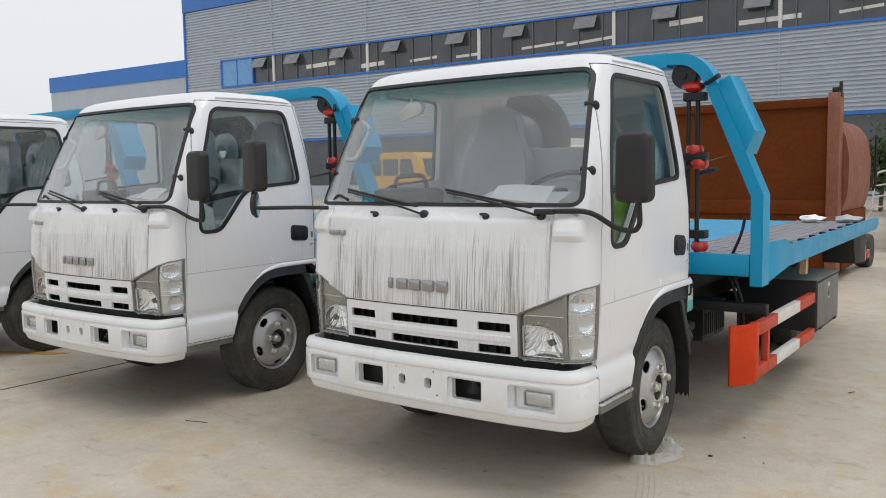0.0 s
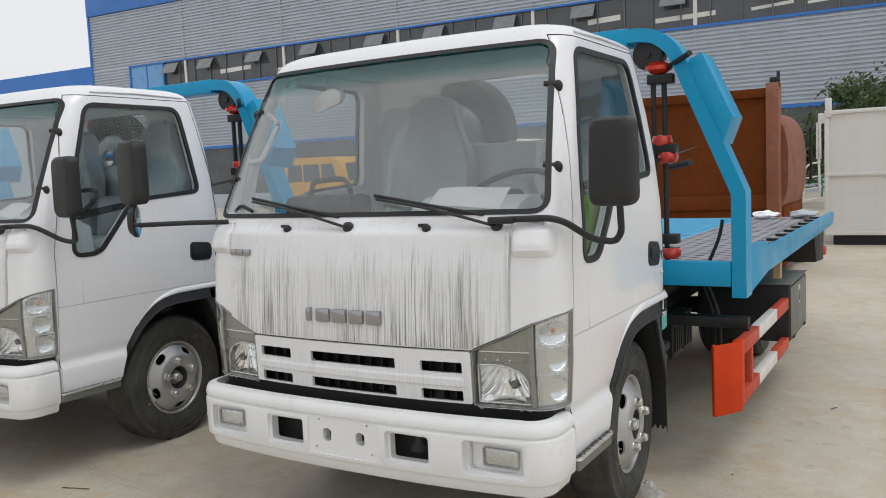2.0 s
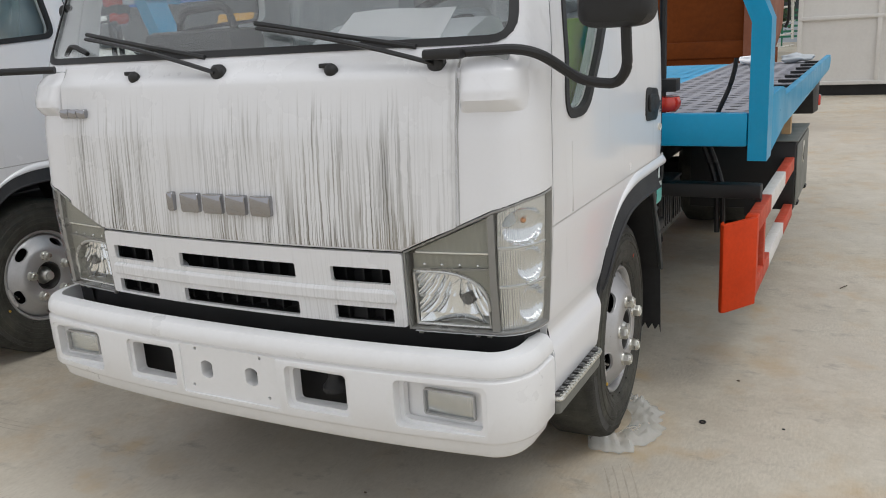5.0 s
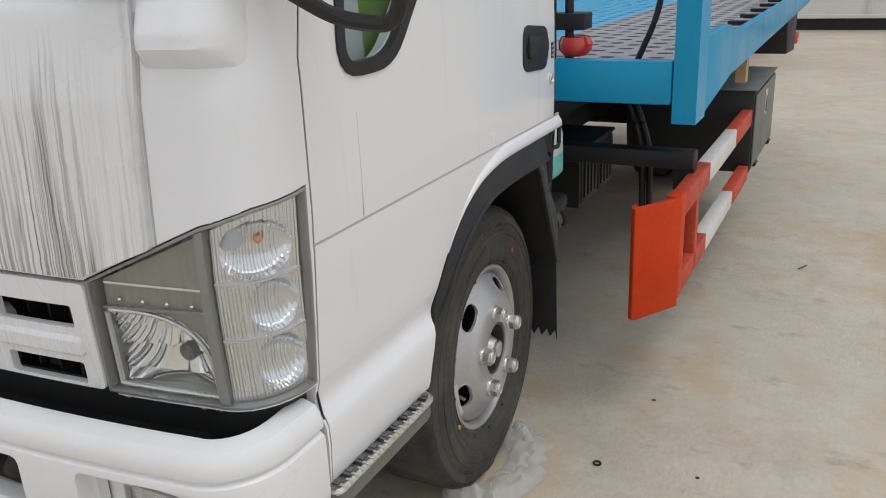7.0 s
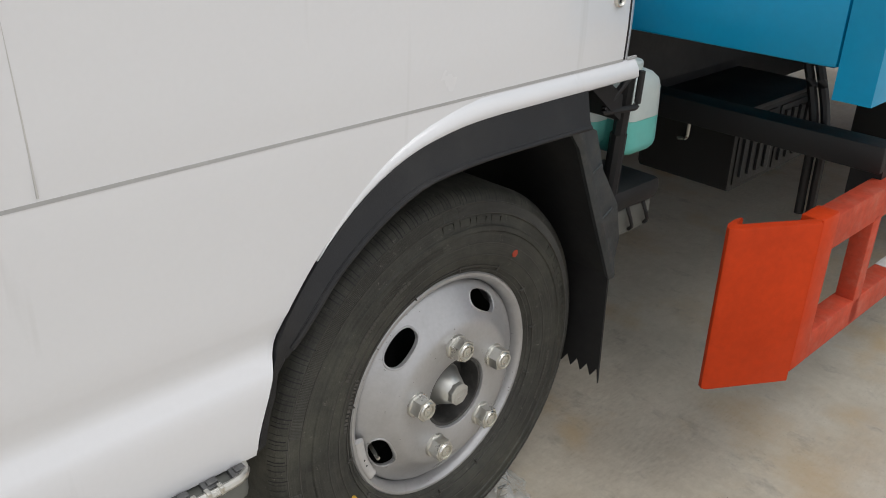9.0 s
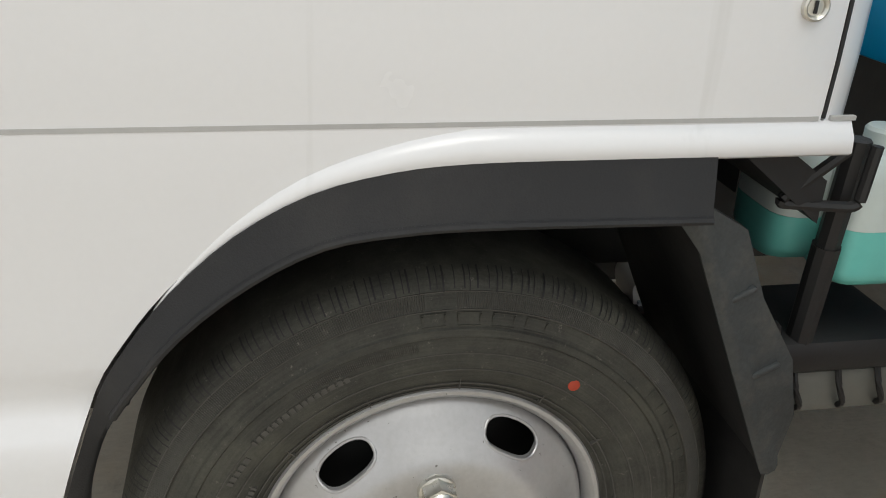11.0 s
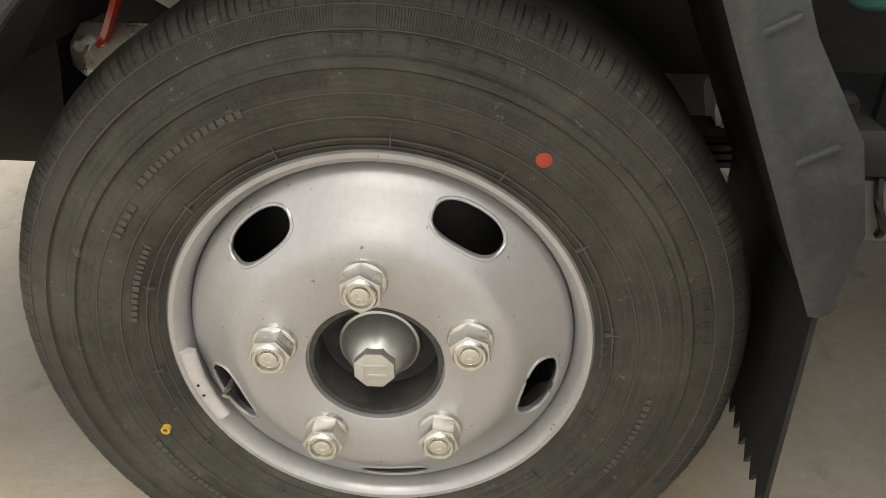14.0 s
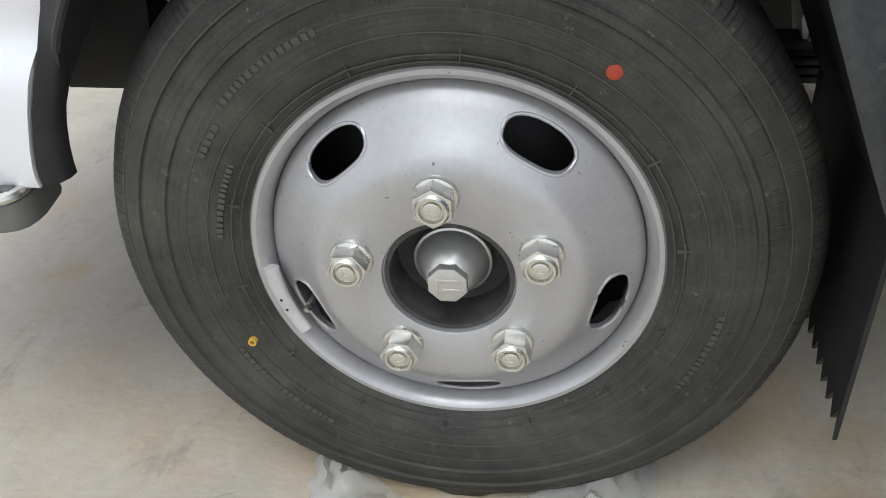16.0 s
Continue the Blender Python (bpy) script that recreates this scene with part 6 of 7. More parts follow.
def build_chassis(root):
    for s in (1, -1):
        part("frame_rail", boxes((s * 0.36 - 0.03, s * 0.36 + 0.03, -0.95, 4.55, 0.55, 0.73), bevel=0.006), DARK, root, "black chassis rail")
        # mudguard behind the front wheel
        bm = bmesh.new()
        prof = [(0.236, 0.836, 0.030), (0.262, 0.803, 0.044), (0.300, 0.715, 0.056), (0.338, 0.628, 0.060), (0.372, 0.550, 0.050), (0.398, 0.492, 0.024)]
        rows = []
        for y, z, _ in prof:
            rows.append([bm.verts.new((s * x, y + dy, z + dy * 0.4)) for x, dy in ((0.48, 0.0), (0.846, 0.0), (0.846, 0.012), (0.48, 0.012))])
        for a, b in zip(rows, rows[1:]):
            for k in range(4):
                bm.faces.new((a[k], a[(k + 1) % 4], b[(k + 1) % 4], b[k]))
        bm.faces.new(rows[0]), bm.faces.new(rows[-1])
        mg = part("mudguard", bm, DARK, root, "black plastic mudguard behind the wheel")
        bm = bmesh.new()
        rows = []
        for k, (y, z, wide) in enumerate(prof):
            wave = 0.006 * math.sin(k * 2.3)
            rows.append([bm.verts.new((s * x, y + dy, z + dy * 0.4)) for x, dy in ((0.840, -0.004), (0.850, -0.006), (0.854, 0.0), (0.853, 0.010), (0.847, 0.017), (0.846, wide * 0.6), (0.842 + wave * 0.5, wide + wave), (0.825, wide + wave), (0.830, 0.014))])
        n = len(rows[0])
        for a, b in zip(rows, rows[1:]):
            for k in range(n):
                bm.faces.new((a[k], a[(k + 1) % n], b[(k + 1) % n], b[k]))
        bm.faces.new(rows[0]), bm.faces.new(rows[-1])
        for y, z in ((0.312, 0.742), (0.362, 0.640)):
            box(bm, -0.004, 0.004, -0.024, 0.024, -0.004, 0.004, bevel=0.003, m=pose(s * 0.846, y, z, 28, 0, 0))
        part("mudguard_edge", bm, MUDG, mg, "dusty grey outer flange of the mudguard", angle=40)
        bm = bmesh.new()
        pts = [(0.50, 0.60), (0.842, 0.55), (0.846, 0.225)]
        n = 13
        for k in range(n):
            x = 0.846 - (0.846 - 0.50) * (k + 0.5) / n
            pts += [(x + 0.008, 0.262), (x - 0.008, 0.236)]
        pts += [(0.50, 0.26)]
        prism(bm, [(s * u, v) for u, v in pts], "y", 0.399, 0.404)
        part("mud_flap", bm, DARK, mg, "black rubber flap with a saw-tooth edge")
    # parts in the front wheel well
    bm = bmesh.new()
    tube(bm, [(-0.62, 0, 0.38), (0.62, 0, 0.38)], 0.045, 12)
    part("front_axle", bm, DARK, root, "black front axle")
    for s in (1, -1):
        bm = bmesh.new()
        lathe(bm, [(0.10, 0.54 * s), (0.16, 0.56 * s), (0.16, 0.64 * s), (0.10, 0.66 * s)], 28, centre=(0, 0, 0.38))
        part("brake_drum", bm, DARK, root)
        for k in range(4):
            bm = bmesh.new()
            box(bm, s * 0.45 - 0.035, s * 0.45 + 0.035, -0.60 + 0.07 * k, 0.62 - 0.07 * k, 0.46 + 0.012 * k, 0.469 + 0.012 * k, bevel=0.002)
            part("leaf_spring", bm, DARK, root, "dark leaf spring")
    bm = bmesh.new()
    prism(bm, rounded([(-0.374, 0.640), (-0.355, 0.666), (-0.265, 0.666), (-0.312, 0.625), (-0.357, 0.600), (-0.376, 0.616)], 0.006), "x", 0.612, 0.618, bevel=0.001)
    lathe(bm, [(0.010, 0.617), (0.010, 0.626), (0.007, 0.629), (0.0005, 0.629)], 6, centre=(0, -0.357, 0.642))
    part("bracket", bm, ZINC, root, "bare metal bracket with a bolt in the wheel well")
    bm = bmesh.new()
    prism(bm, [(-0.290, 0.706), (-0.245, 0.680), (-0.225, 0.692), (-0.262, 0.720)], "x", 0.606, 0.622, bevel=0.003)
    tube(bm, [(0.61, -0.215, 0.765), (0.615, -0.205, 0.70), (0.61, -0.222, 0.695)], 0.007, 6)
    part("strut", bm, BOXW, root, "pale pressed strut in the wheel well")
    bm = bmesh.new()
    box(bm, 0.585, 0.60, -0.480, -0.448, 0.500, 0.511, bevel=0.002)
    part("wood_shim", bm, WOOD, root, "bare brown shim on the spring")
    bm = bmesh.new()
    tube(bm, bend([(0.45, -0.45, 0.64), (0.62, -0.34, 0.63), (0.66, -0.28, 0.72)], 0.05), 0.006, 6)
    part("red_hose", bm, REDLENS, root, "thin red hose")
    bm = bmesh.new()
    prism(bm, rounded([(0.40, 0.435), (0.475, 0.435), (0.475, 0.535), (0.46, 0.554), (0.39, 0.554), (0.378, 0.535)], 0.01), "x", 0.37, 0.452, bevel=0.006)
    pb = part("spring_bracket", bm, BOXW, root, "pale cast bracket beside the spring")
    for z in (0.465, 0.505):
        part("bracket_rib", boxes((0.452, 0.459, 0.39, 0.47, z, z + 0.008)), DASH, pb)
    for y, z in ((0.385, 0.60), (0.43, 0.605)):
        bm = bmesh.new()
        lathe(bm, [(0.010, 0.42), (0.010, 0.455), (0.004, 0.458), (0.0005, 0.458)], 12, centre=(0, y, z))
        part("bolt", bm, ZINC, root)
    # rear wheels, dual
    for s in (1, -1):
        for name, x in (("rear_wheel", 0.80), ("rear_wheel", 0.57)):
            bm = bmesh.new()
            lathe(bm, [(0.20, x - 0.19), (0.26, x - 0.205), (0.34, x - 0.2), (0.38, x - 0.17), (0.385, x - 0.15), (0.385, x - 0.03), (0.38, x - 0.01), (0.34, x + 0.02), (0.26, x + 0.02), (0.20, x)], 48, centre=(0, 3.36, 0.385))
            if s < 0:
                bmesh.ops.scale(bm, vec=(-1, 1, 1), verts=bm.verts)
            tyre = part("rear_tyre", bm, RUBBER, root, "black rear tyre")
    bm = bmesh.new()
    tube(bm, [(-0.6, 3.36, 0.385), (0.6, 3.36, 0.385)], 0.07, 10)
    part("rear_axle", bm, DARK, root)
    # coolant bottle behind the cab
    def tank(cx, cy, levels):
        bm = bmesh.new()
        loft(bm, [[Vector((cx + u, cy + v, z)) for u, v in rounded([(-w, -d), (w, -d), (w, d), (-w, d)], min(w, d) * 0.75)] for z, w, d in levels])
        return bm

    btl = part("coolant_bottle", tank(0.768, 0.515, [(0.722, 0.026, 0.034), (0.725, 0.036, 0.050), (0.734, 0.043, 0.058), (0.744, 0.045, 0.060), (0.797, 0.045, 0.060)]), TEAL, root, "translucent bottle with turquoise coolant", angle=50)
    part("bottle_top", tank(0.768, 0.515, [(0.7975, 0.045, 0.060), (0.855, 0.044, 0.058), (0.872, 0.040, 0.053), (0.884, 0.030, 0.040), (0.889, 0.021, 0.028)]), BOTTLE, btl, "milky upper half", angle=50)
    part("bottle_foot", tank(0.700, 0.452, [(0.725, 0.020, 0.030), (0.735, 0.045, 0.045), (0.755, 0.060, 0.050), (0.795, 0.062, 0.050)]), TEAL, btl, "turquoise filled foot", angle=50)
    part("bottle_foot", tank(0.700, 0.452, [(0.7955, 0.062, 0.050), (0.86, 0.060, 0.048), (0.89, 0.05, 0.04)]), BOTTLE, btl, "milky upper half", angle=50)
    bm = bmesh.new()
    lathe(bm, [(0.024, 0.893), (0.024, 0.923), (0.021, 0.927), (0.0005, 0.928)], 24, axis="z", centre=(0.766, 0.51, -0.018))
    part("bottle_cap", bm, BOTTLE, btl, "milky cap")
    bm = bmesh.new()
    tube(bm, bend([(0.832, 0.415, 0.905), (0.820, 0.352, 0.842), (0.836, 0.440, 0.840), (0.836, 0.445, 0.91)], 0.012), 0.0065, 8)
    part("stay_loop", bm, TRIM, root, "black stay loop")
    bm = bmesh.new()
    tube(bm, [(0.812, 0.440, 0.91), (0.808, 0.440, 0.84), (0.803, 0.440, 0.77)], 0.014, 8)
    tube(bm, [(0.803, 0.440, 0.78), (0.795, 0.440, 0.645)], 0.0165, 10)
    part("filler_pipe", bm, TRIM, root, "black upright pipe")
    bm = bmesh.new()
    box(bm, 0.66, 0.815, 0.385, 0.60, 0.605, 0.655, bevel=0.015)
    bx = part("valve_box", bm, TRIM, root, "black ribbed box")
    bm = bmesh.new()
    box(bm, 0.665, 0.803, 0.395, 0.59, 0.540, 0.603, bevel=0.008)
    part("box_base", bm, STEELBOX, bx, "dusty grey base of the box")
    for y in (0.44, 0.50, 0.555):
        bm = bmesh.new()
        tube(bm, bend([(0.804, y, 0.605), (0.813, y, 0.585), (0.813, y + 0.012, 0.56), (0.804, y + 0.012, 0.55)], 0.01, 3), 0.004, 6)
        part("clip", bm, TRIM, bx)
    bm = bmesh.new()
    tube(bm, bend([(0.80, 0.378, 0.57), (0.81, 0.376, 0.668), (0.80, 0.40, 0.675), (0.795, 0.405, 0.63)], 0.02), 0.009, 8)
    part("bracket_loop", bm, TRIM, bx)
    # battery case with ribbed side
    bm = bmesh.new()
    prism(bm, rounded([(1.215, 0.40), (1.68, 0.41), (1.68, 0.622), (1.215, 0.632)], 0.015), "x", 0.36, 0.655, bevel=0.006)
    bat = part("battery_case", bm, TRIM, root, "ribbed black battery case")
    for k in range(2):
        part("case_panel", boxes((0.655, 0.660, 1.235 + 0.225 * k, 1.435 + 0.225 * k, 0.418, 0.612), bevel=0.002), TRIM, bat)
        for j in range(4):
            y = 1.255 + 0.225 * k + 0.045 * j
            part("case_rib", boxes((0.660, 0.668, y, y + 0.022, 0.44, 0.595)), FLARE, bat)
    part("case_lid", boxes((0.35, 0.662, 1.208, 1.69, 0.628, 0.642), bevel=0.004), FLARE, bat, "dusty black lid")
    bm = bmesh.new()
    tube(bm, bend([(0.52, 1.205, 0.62), (0.52, 1.20, 0.53), (0.49, 1.20, 0.525)], 0.01), 0.005, 6)
    part("bolt_rod", bm, ZINC, bat)
    # beam that carries the side guard
    part("cross_beam", boxes((-1.13, 1.135, 0.90, 0.97, 0.675, 0.735), bevel=0.006), TRIM, root, "black cross beam")
    bm = bmesh.new()
    box(bm, 1.07, 1.135, 0.915, 0.965, 0.60, 0.70)
    part("beam_end", bm, TRIM, root)
    for dx, dy in ((0.0, 0.0), (0.024, 0.006)):
        bm = bmesh.new()
        tube(bm, bend([(0.84 + dx, 0.99 + dy, 0.98), (0.90 + dx, 1.0 + dy, 0.86), (0.945 + dx, 1.0 + dy, 0.72), (0.950 + dx, 1.0 + dy, 0.50)], 0.06), 0.011, 8)
        part("hose", bm, TRIM, root, "black hanging hose")
    # dark boxes added to deepen the shade under the bed
    part("underbody_shade", boxes((-0.5, 0.5, 0.5, 4.2, 0.72, 0.93), (-0.45, 0.30, 1.3, 2.6, 0.58, 0.70)), DARK, root, "dark boxes added for shade under the bed")
    part("gearbox", boxes((-0.25, 0.25, -0.6, 0.5, 0.42, 0.75), bevel=0.05), DARK, root, "dark engine and gearbox")
    # toolboxes; the body's black carries the shade of its front face
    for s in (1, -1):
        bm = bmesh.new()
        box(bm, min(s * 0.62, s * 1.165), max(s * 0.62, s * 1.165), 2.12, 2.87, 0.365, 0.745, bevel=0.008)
        tb = part("toolbox", bm, TRIM, root, "steel toolbox, shaded front put in as a black body, dusty grey door")
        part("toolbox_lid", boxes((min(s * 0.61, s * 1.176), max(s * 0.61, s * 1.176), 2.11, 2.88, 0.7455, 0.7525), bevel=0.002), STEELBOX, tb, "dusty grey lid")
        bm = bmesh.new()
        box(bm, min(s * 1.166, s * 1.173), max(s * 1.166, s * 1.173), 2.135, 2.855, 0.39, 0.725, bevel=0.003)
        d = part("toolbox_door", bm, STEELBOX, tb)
        bm = bmesh.new()
        prism(bm, rounded([(2.455, 0.575), (2.525, 0.575), (2.525, 0.700), (2.455, 0.700)], 0.025), "x", s * 1.172, s * 1.177, bevel=0.002)
        latch = part("latch", bm, ZINC, d, "bright paddle latch")
        part("paddle", boxes((min(s * 1.177, s * 1.181), max(s * 1.177, s * 1.181), 2.468, 2.512, 0.59, 0.665), bevel=0.003), STEELBOX, latch)
        for y in (2.22, 2.72):
            bm = bmesh.new()
            tube(bm, [(s * 1.17, y, 0.385), (s * 1.17, y + 0.06, 0.385)], 0.012, 8)
            part("door_hinge", bm, TRIM, d)
    # red and white side guards
    for s in (1, -1):
        guard = part("side_guard", boxes((min(s * 1.118, s * 1.162), max(s * 1.118, s * 1.162), 0.59, 0.66, 0.335, 0.672), bevel=0.004), RED, root, "red and white striped steel side guard")
        bm = bmesh.new()
        prism(bm, [(s * 1.052, 0.488), (s * 1.050, 0.462), (s * 1.052, 0.444), (s * 1.058, 0.430), (s * 1.067, 0.424), (s * 1.076, 0.428), (s * 1.165, 0.578), (s * 1.155, 0.592), (s * 1.145, 0.588), (s * 1.068, 0.450), (s * 1.060, 0.456), (s * 1.058, 0.488)], "z", 0.322, 0.672, bevel=0.0025)
        part("end_plate", bm, RED, guard, "slanted orange-red end plate")
        part("guard_post", boxes((min(s * 1.12, s * 1.16), max(s * 1.12, s * 1.16), 0.86, 0.90, 0.335, 0.60), bevel=0.003), RED_WORN, guard)
        for z0, z1 in ((0.588, 0.662), (0.332, 0.400)):
            for y0, y1, mt in ((0.655, 1.085, RED_WORN), (1.085, 1.668, WSTRIPE), (1.668, 2.12, RED_WORN)):
                part("guard_rail", boxes((min(s * 1.115, s * 1.16), max(s * 1.115, s * 1.16), y0, y1, z0, z1), bevel=0.004), mt, guard)
    # rear under-bed flap box and lamp
    for s in (1, -1):
        bm = bmesh.new()
        prism(bm, [(3.72, 0.94), (3.86, 0.70), (4.33, 0.67), (4.36, 0.94)], "x", s * 0.86, s * 1.13, bevel=0.01)
        part("rear_fender", bm, DARK, root, "dark rear fender box")
        bm = bmesh.new()
        box(bm, min(s * 1.0, s * 1.12), max(s * 1.0, s * 1.12), 4.36, 4.42, 0.68, 0.92, bevel=0.004)
        part("lamp_plate", bm, BOXW, root)
        bm = bmesh.new()
        box(bm, min(s * 1.02, s * 1.14), max(s * 1.02, s * 1.14), 4.42, 4.50, 0.70, 0.78, bevel=0.01)
        part("tail_lamp", bm, REDLENS, root, "red tail lamp")


def build_bed(root):
    bm = bmesh.new()
    box(bm, -1.145, 1.145, 0.66, 4.68, 0.955, 1.018)
    bed = part("bed_frame", bm, BLUE, root, "sky-blue painted bed frame")
    # front apron
    bm = bmesh.new()
    box(bm, -1.111, 1.111, 0.62, 0.665, 0.938, 1.068, bevel=0.010)
    part("front_apron", bm, BLUE, bed)
    for s in (1, -1):
        bm = bmesh.new()
        prism(bm, [(0.7605, 0.893), (1.25, 0.945), (4.55, 0.965), (4.70, 1.01), (4.70, 1.05), (4.62, 1.075), (1.30, 1.072), (1.22, 1.115), (1.13, 1.125), (0.7605, 1.125)], "x", min(s * 1.148, s * 1.180), max(s * 1.148, s * 1.180), bevel=0.004)
        part("side_rail", bm, BLUE, bed, "blue side rail of the bed")
    # deck: worn blue field and grey anti-slip lanes
    part("deck_plate", boxes((-0.45, 0.45, 0.67, 4.66, 1.018, 1.026)), LBLUE, bed, "worn light-blue middle of the deck")
    for s in (1, -1):
        lane = part("deck_plate", boxes((min(s * 0.45, s * 1.14), max(s * 0.45, s * 1.14), 0.67, 4.66, 1.018, 1.030)), DECK, bed, "dusty grey anti-slip lane")
        bm = bmesh.new()
        for i in range(8):
            for k in range(32):
                x, y = s * (0.49 + 0.082 * i), 0.74 + 0.122 * k + 0.06 * (i % 2)
                lo = [bm.verts.new((x + 0.028 * math.cos(k2 * 0.628), y + 0.017 * math.sin(k2 * 0.628), 1.0312)) for k2 in range(10)]
                bm.faces.new(lo)
        dl = part("anti_slip_slot", bm, TRIM, lane, "dark oval anti-slip slots")
        dl["kind"] = "stuff"
        for k in range(9):
            y = 1.45 + 0.36 * k
            part("lashing_slot", boxes((min(s * 1.02, s * 1.14), max(s * 1.02, s * 1.14), y, y + 0.06, 1.032, 1.046)), TRIM, lane)
    bm = bmesh.new()
    for i in range(10):
        for k in range(34):
            x, y = -0.378 + 0.084 * i, 0.75 + 0.115 * k + 0.055 * (i % 2)
            bm.faces.new([bm.verts.new((x + 0.026 * math.cos(k2 * 0.628), y + 0.013 * math.sin(k2 * 0.628), 1.0272)) for k2 in range(10)])
    dl = part("deck_slot", bm, BLUE, bed, "darker blue oval slots")
    dl["kind"] = "stuff"
    # portal over the front of the bed
    def leg(s):
        bm = bmesh.new()
        line = [Vector((u, 0, v)) for u, v in spline([(0.60, 2.232), (0.68, 2.232), (0.765, 2.21), (0.835, 2.15), (0.875, 2.08)], 4)] + [Vector((1.148, 0, 1.41)), Vector((1.148, 0, 0.885))]
        rows = []
        for i, p in enumerate(line):
            a, b = line[max(i - 1, 0)], line[min(i + 1, len(line) - 1)]
            d0, d1 = (p - a).normalized() if i else (b - p).normalized(), (b - p).normalized() if i < len(line) - 1 else (p - a).normalized()
            t = (d0 + d1).normalized()
            n = Vector((-t.z, 0, t.x)) / max(0.7, t.dot(d1))
            w = 0.034
            rows.append([bm.verts.new((s * (p.x + n.x * d), y, p.z + n.z * d)) for d, y in ((w, 0.62), (w, 0.76), (-w, 0.76), (-w, 0.62))])
        for a, b in zip(rows, rows[1:]):
            for k in range(4):
                bm.faces.new((a[k], a[(k + 1) % 4], b[(k + 1) % 4], b[k]))
        bm.faces.new(rows[0]), bm.faces.new(rows[-1])
        return bm

    portal = part("portal_leg", leg(1), BLUE, root, "blue portal leg with an angled knee", angle=25)
    part("portal_leg", leg(-1), BLUE, root, "blue portal leg with an angled knee", angle=25)
    bm = bmesh.new()
    prism(bm, [(-0.62, 2.185), (-0.62, 2.274), (0.62, 2.274), (0.62, 2.185)], "y", 0.618, 0.762, bevel=0.006)
    part("portal_beam", bm, BLUE, root, "blue portal cross beam")
    for s in (1, -1):
        bm = bmesh.new()
        prism(bm, [(s * 0.90, 2.045), (s * 0.93, 2.085), (s * 0.985, 2.112), (s * 1.128, 1.785), (s * 1.078, 1.655), (s * 1.02, 1.74)], "y", 0.625, 0.86, bevel=0.004)
        part("portal_cover", bm, BLUE, root, "blue boxed cover on the leg")
        # lamp mast with red lamps and hooks
        bm = bmesh.new()
        for x in (0.725, 0.78):
            tube(bm, [(s * x, 0.70, 1.03), (s * x, 0.70, 2.02)], 0.014, 8)
        box(bm, min(s * 0.70, s * 0.83), max(s * 0.70, s * 0.83), 0.67, 0.73, 1.98, 2.03, bevel=0.004)
        box(bm, min(s * 0.71, s * 0.84), max(s * 0.71, s * 0.84), 0.66, 0.74, 1.62, 1.67, bevel=0.004)
        box(bm, min(s * 0.71, s * 0.84), max(s * 0.71, s * 0.84), 0.66, 0.74, 1.15, 1.20, bevel=0.004)
        mast = part("lamp_mast", bm, TRIM, root, "black twin-post mast with red lamps")
        for x, z in ((0.755, 2.065), (0.765, 1.685), (0.795, 1.60), (0.80, 1.10)):
            bm = bmesh.new()
            lathe(bm, [(0.0005, -0.034), (0.035, -0.030), (0.068 if z > 2 else 0.05, -0.012), (0.070 if z > 2 else 0.052, 0.008), (0.045, 0.028), (0.0005, 0.034)], 24, axis="z", centre=(s * x, 0.70, z))
            part("red_lamp", bm, REDLENS, mast, "round red lamp")
        bm = bmesh.new()
        tube(bm, [(s * 0.80, 0.68, 2.06), (s * 0.88, 0.60, 2.08), (s * 0.955, 0.52, 2.10)], 0.014, 8)
        part("hook_rod", bm, TRIM, mast)
        bm = bmesh.new()
        tube(bm, [(s * 0.82, 0.66, 1.55), (s * 0.95, 0.52, 1.57)], 0.016, 8)
        part("hook_rod", bm, TRIM, mast)
        bm = bmesh.new()
        lathe(bm, [(0.02, 0.67), (0.075, 0.67), (0.08, 0.69), (0.08, 0.75), (0.075, 0.77), (0.02, 0.77)], 24, axis="y", centre=(s * 0.705, 0, 2.135))
        tube(bm, [(s * 0.705, 0.66, 2.135), (s * 0.705, 0.775, 2.135)], 0.02, 8)
        part("pulley", bm, TRIM, root, "black pulley under the beam")
        bm = bmesh.new()
        tube(bm, bend([(s * 0.985, 0.71, 1.05), (s * 1.03, 0.715, 1.16), (s * 1.045, 0.72, 1.22), (s * 1.05, 0.73, 1.27)], 0.1), 0.009, 8)
        part("cable", bm, TRIM, root, "black cable")
    bm = bmesh.new()
    prism(bm, [(1.795, 0.83), (1.86, 0.83), (1.87, 0.955), (1.80, 0.955)], "x", 1.12, 1.16)
    part("wooden_wedge", bm, WOOD, root, "raw wooden wedge under the rail")
    # spare wheel on a rack behind the cab
    w = new("spare_wheel")
    w.parent, w.location, w.scale = root, (-0.36, 0.56, 1.79), (0.86, 0.86, 0.86)
    bm = bmesh.new()
    lathe(bm, [(0.21, 0.0), (0.24, -0.03), (0.30, -0.045), (0.36, -0.03), (0.385, 0.0), (0.385, 0.12), (0.36, 0.14), (0.24, 0.14), (0.21, 0.1)], 48, axis="y", closed=True)
    part("spare_tyre", bm, RUBBER, w)
    bm = bmesh.new()
    lathe(bm, [(0.215, -0.005), (0.21, 0.02), (0.19, 0.0), (0.15, -0.03), (0.07, -0.035), (0.065, 0.0), (0.15, 0.0), (0.20, 0.04)], 40, axis="y", closed=True)
    part("spare_rim", bm, RIM, w)


CLEAR = glass("clear_plastic_film", (0.95, 0.955, 0.96), 2.5, haze=0.16)


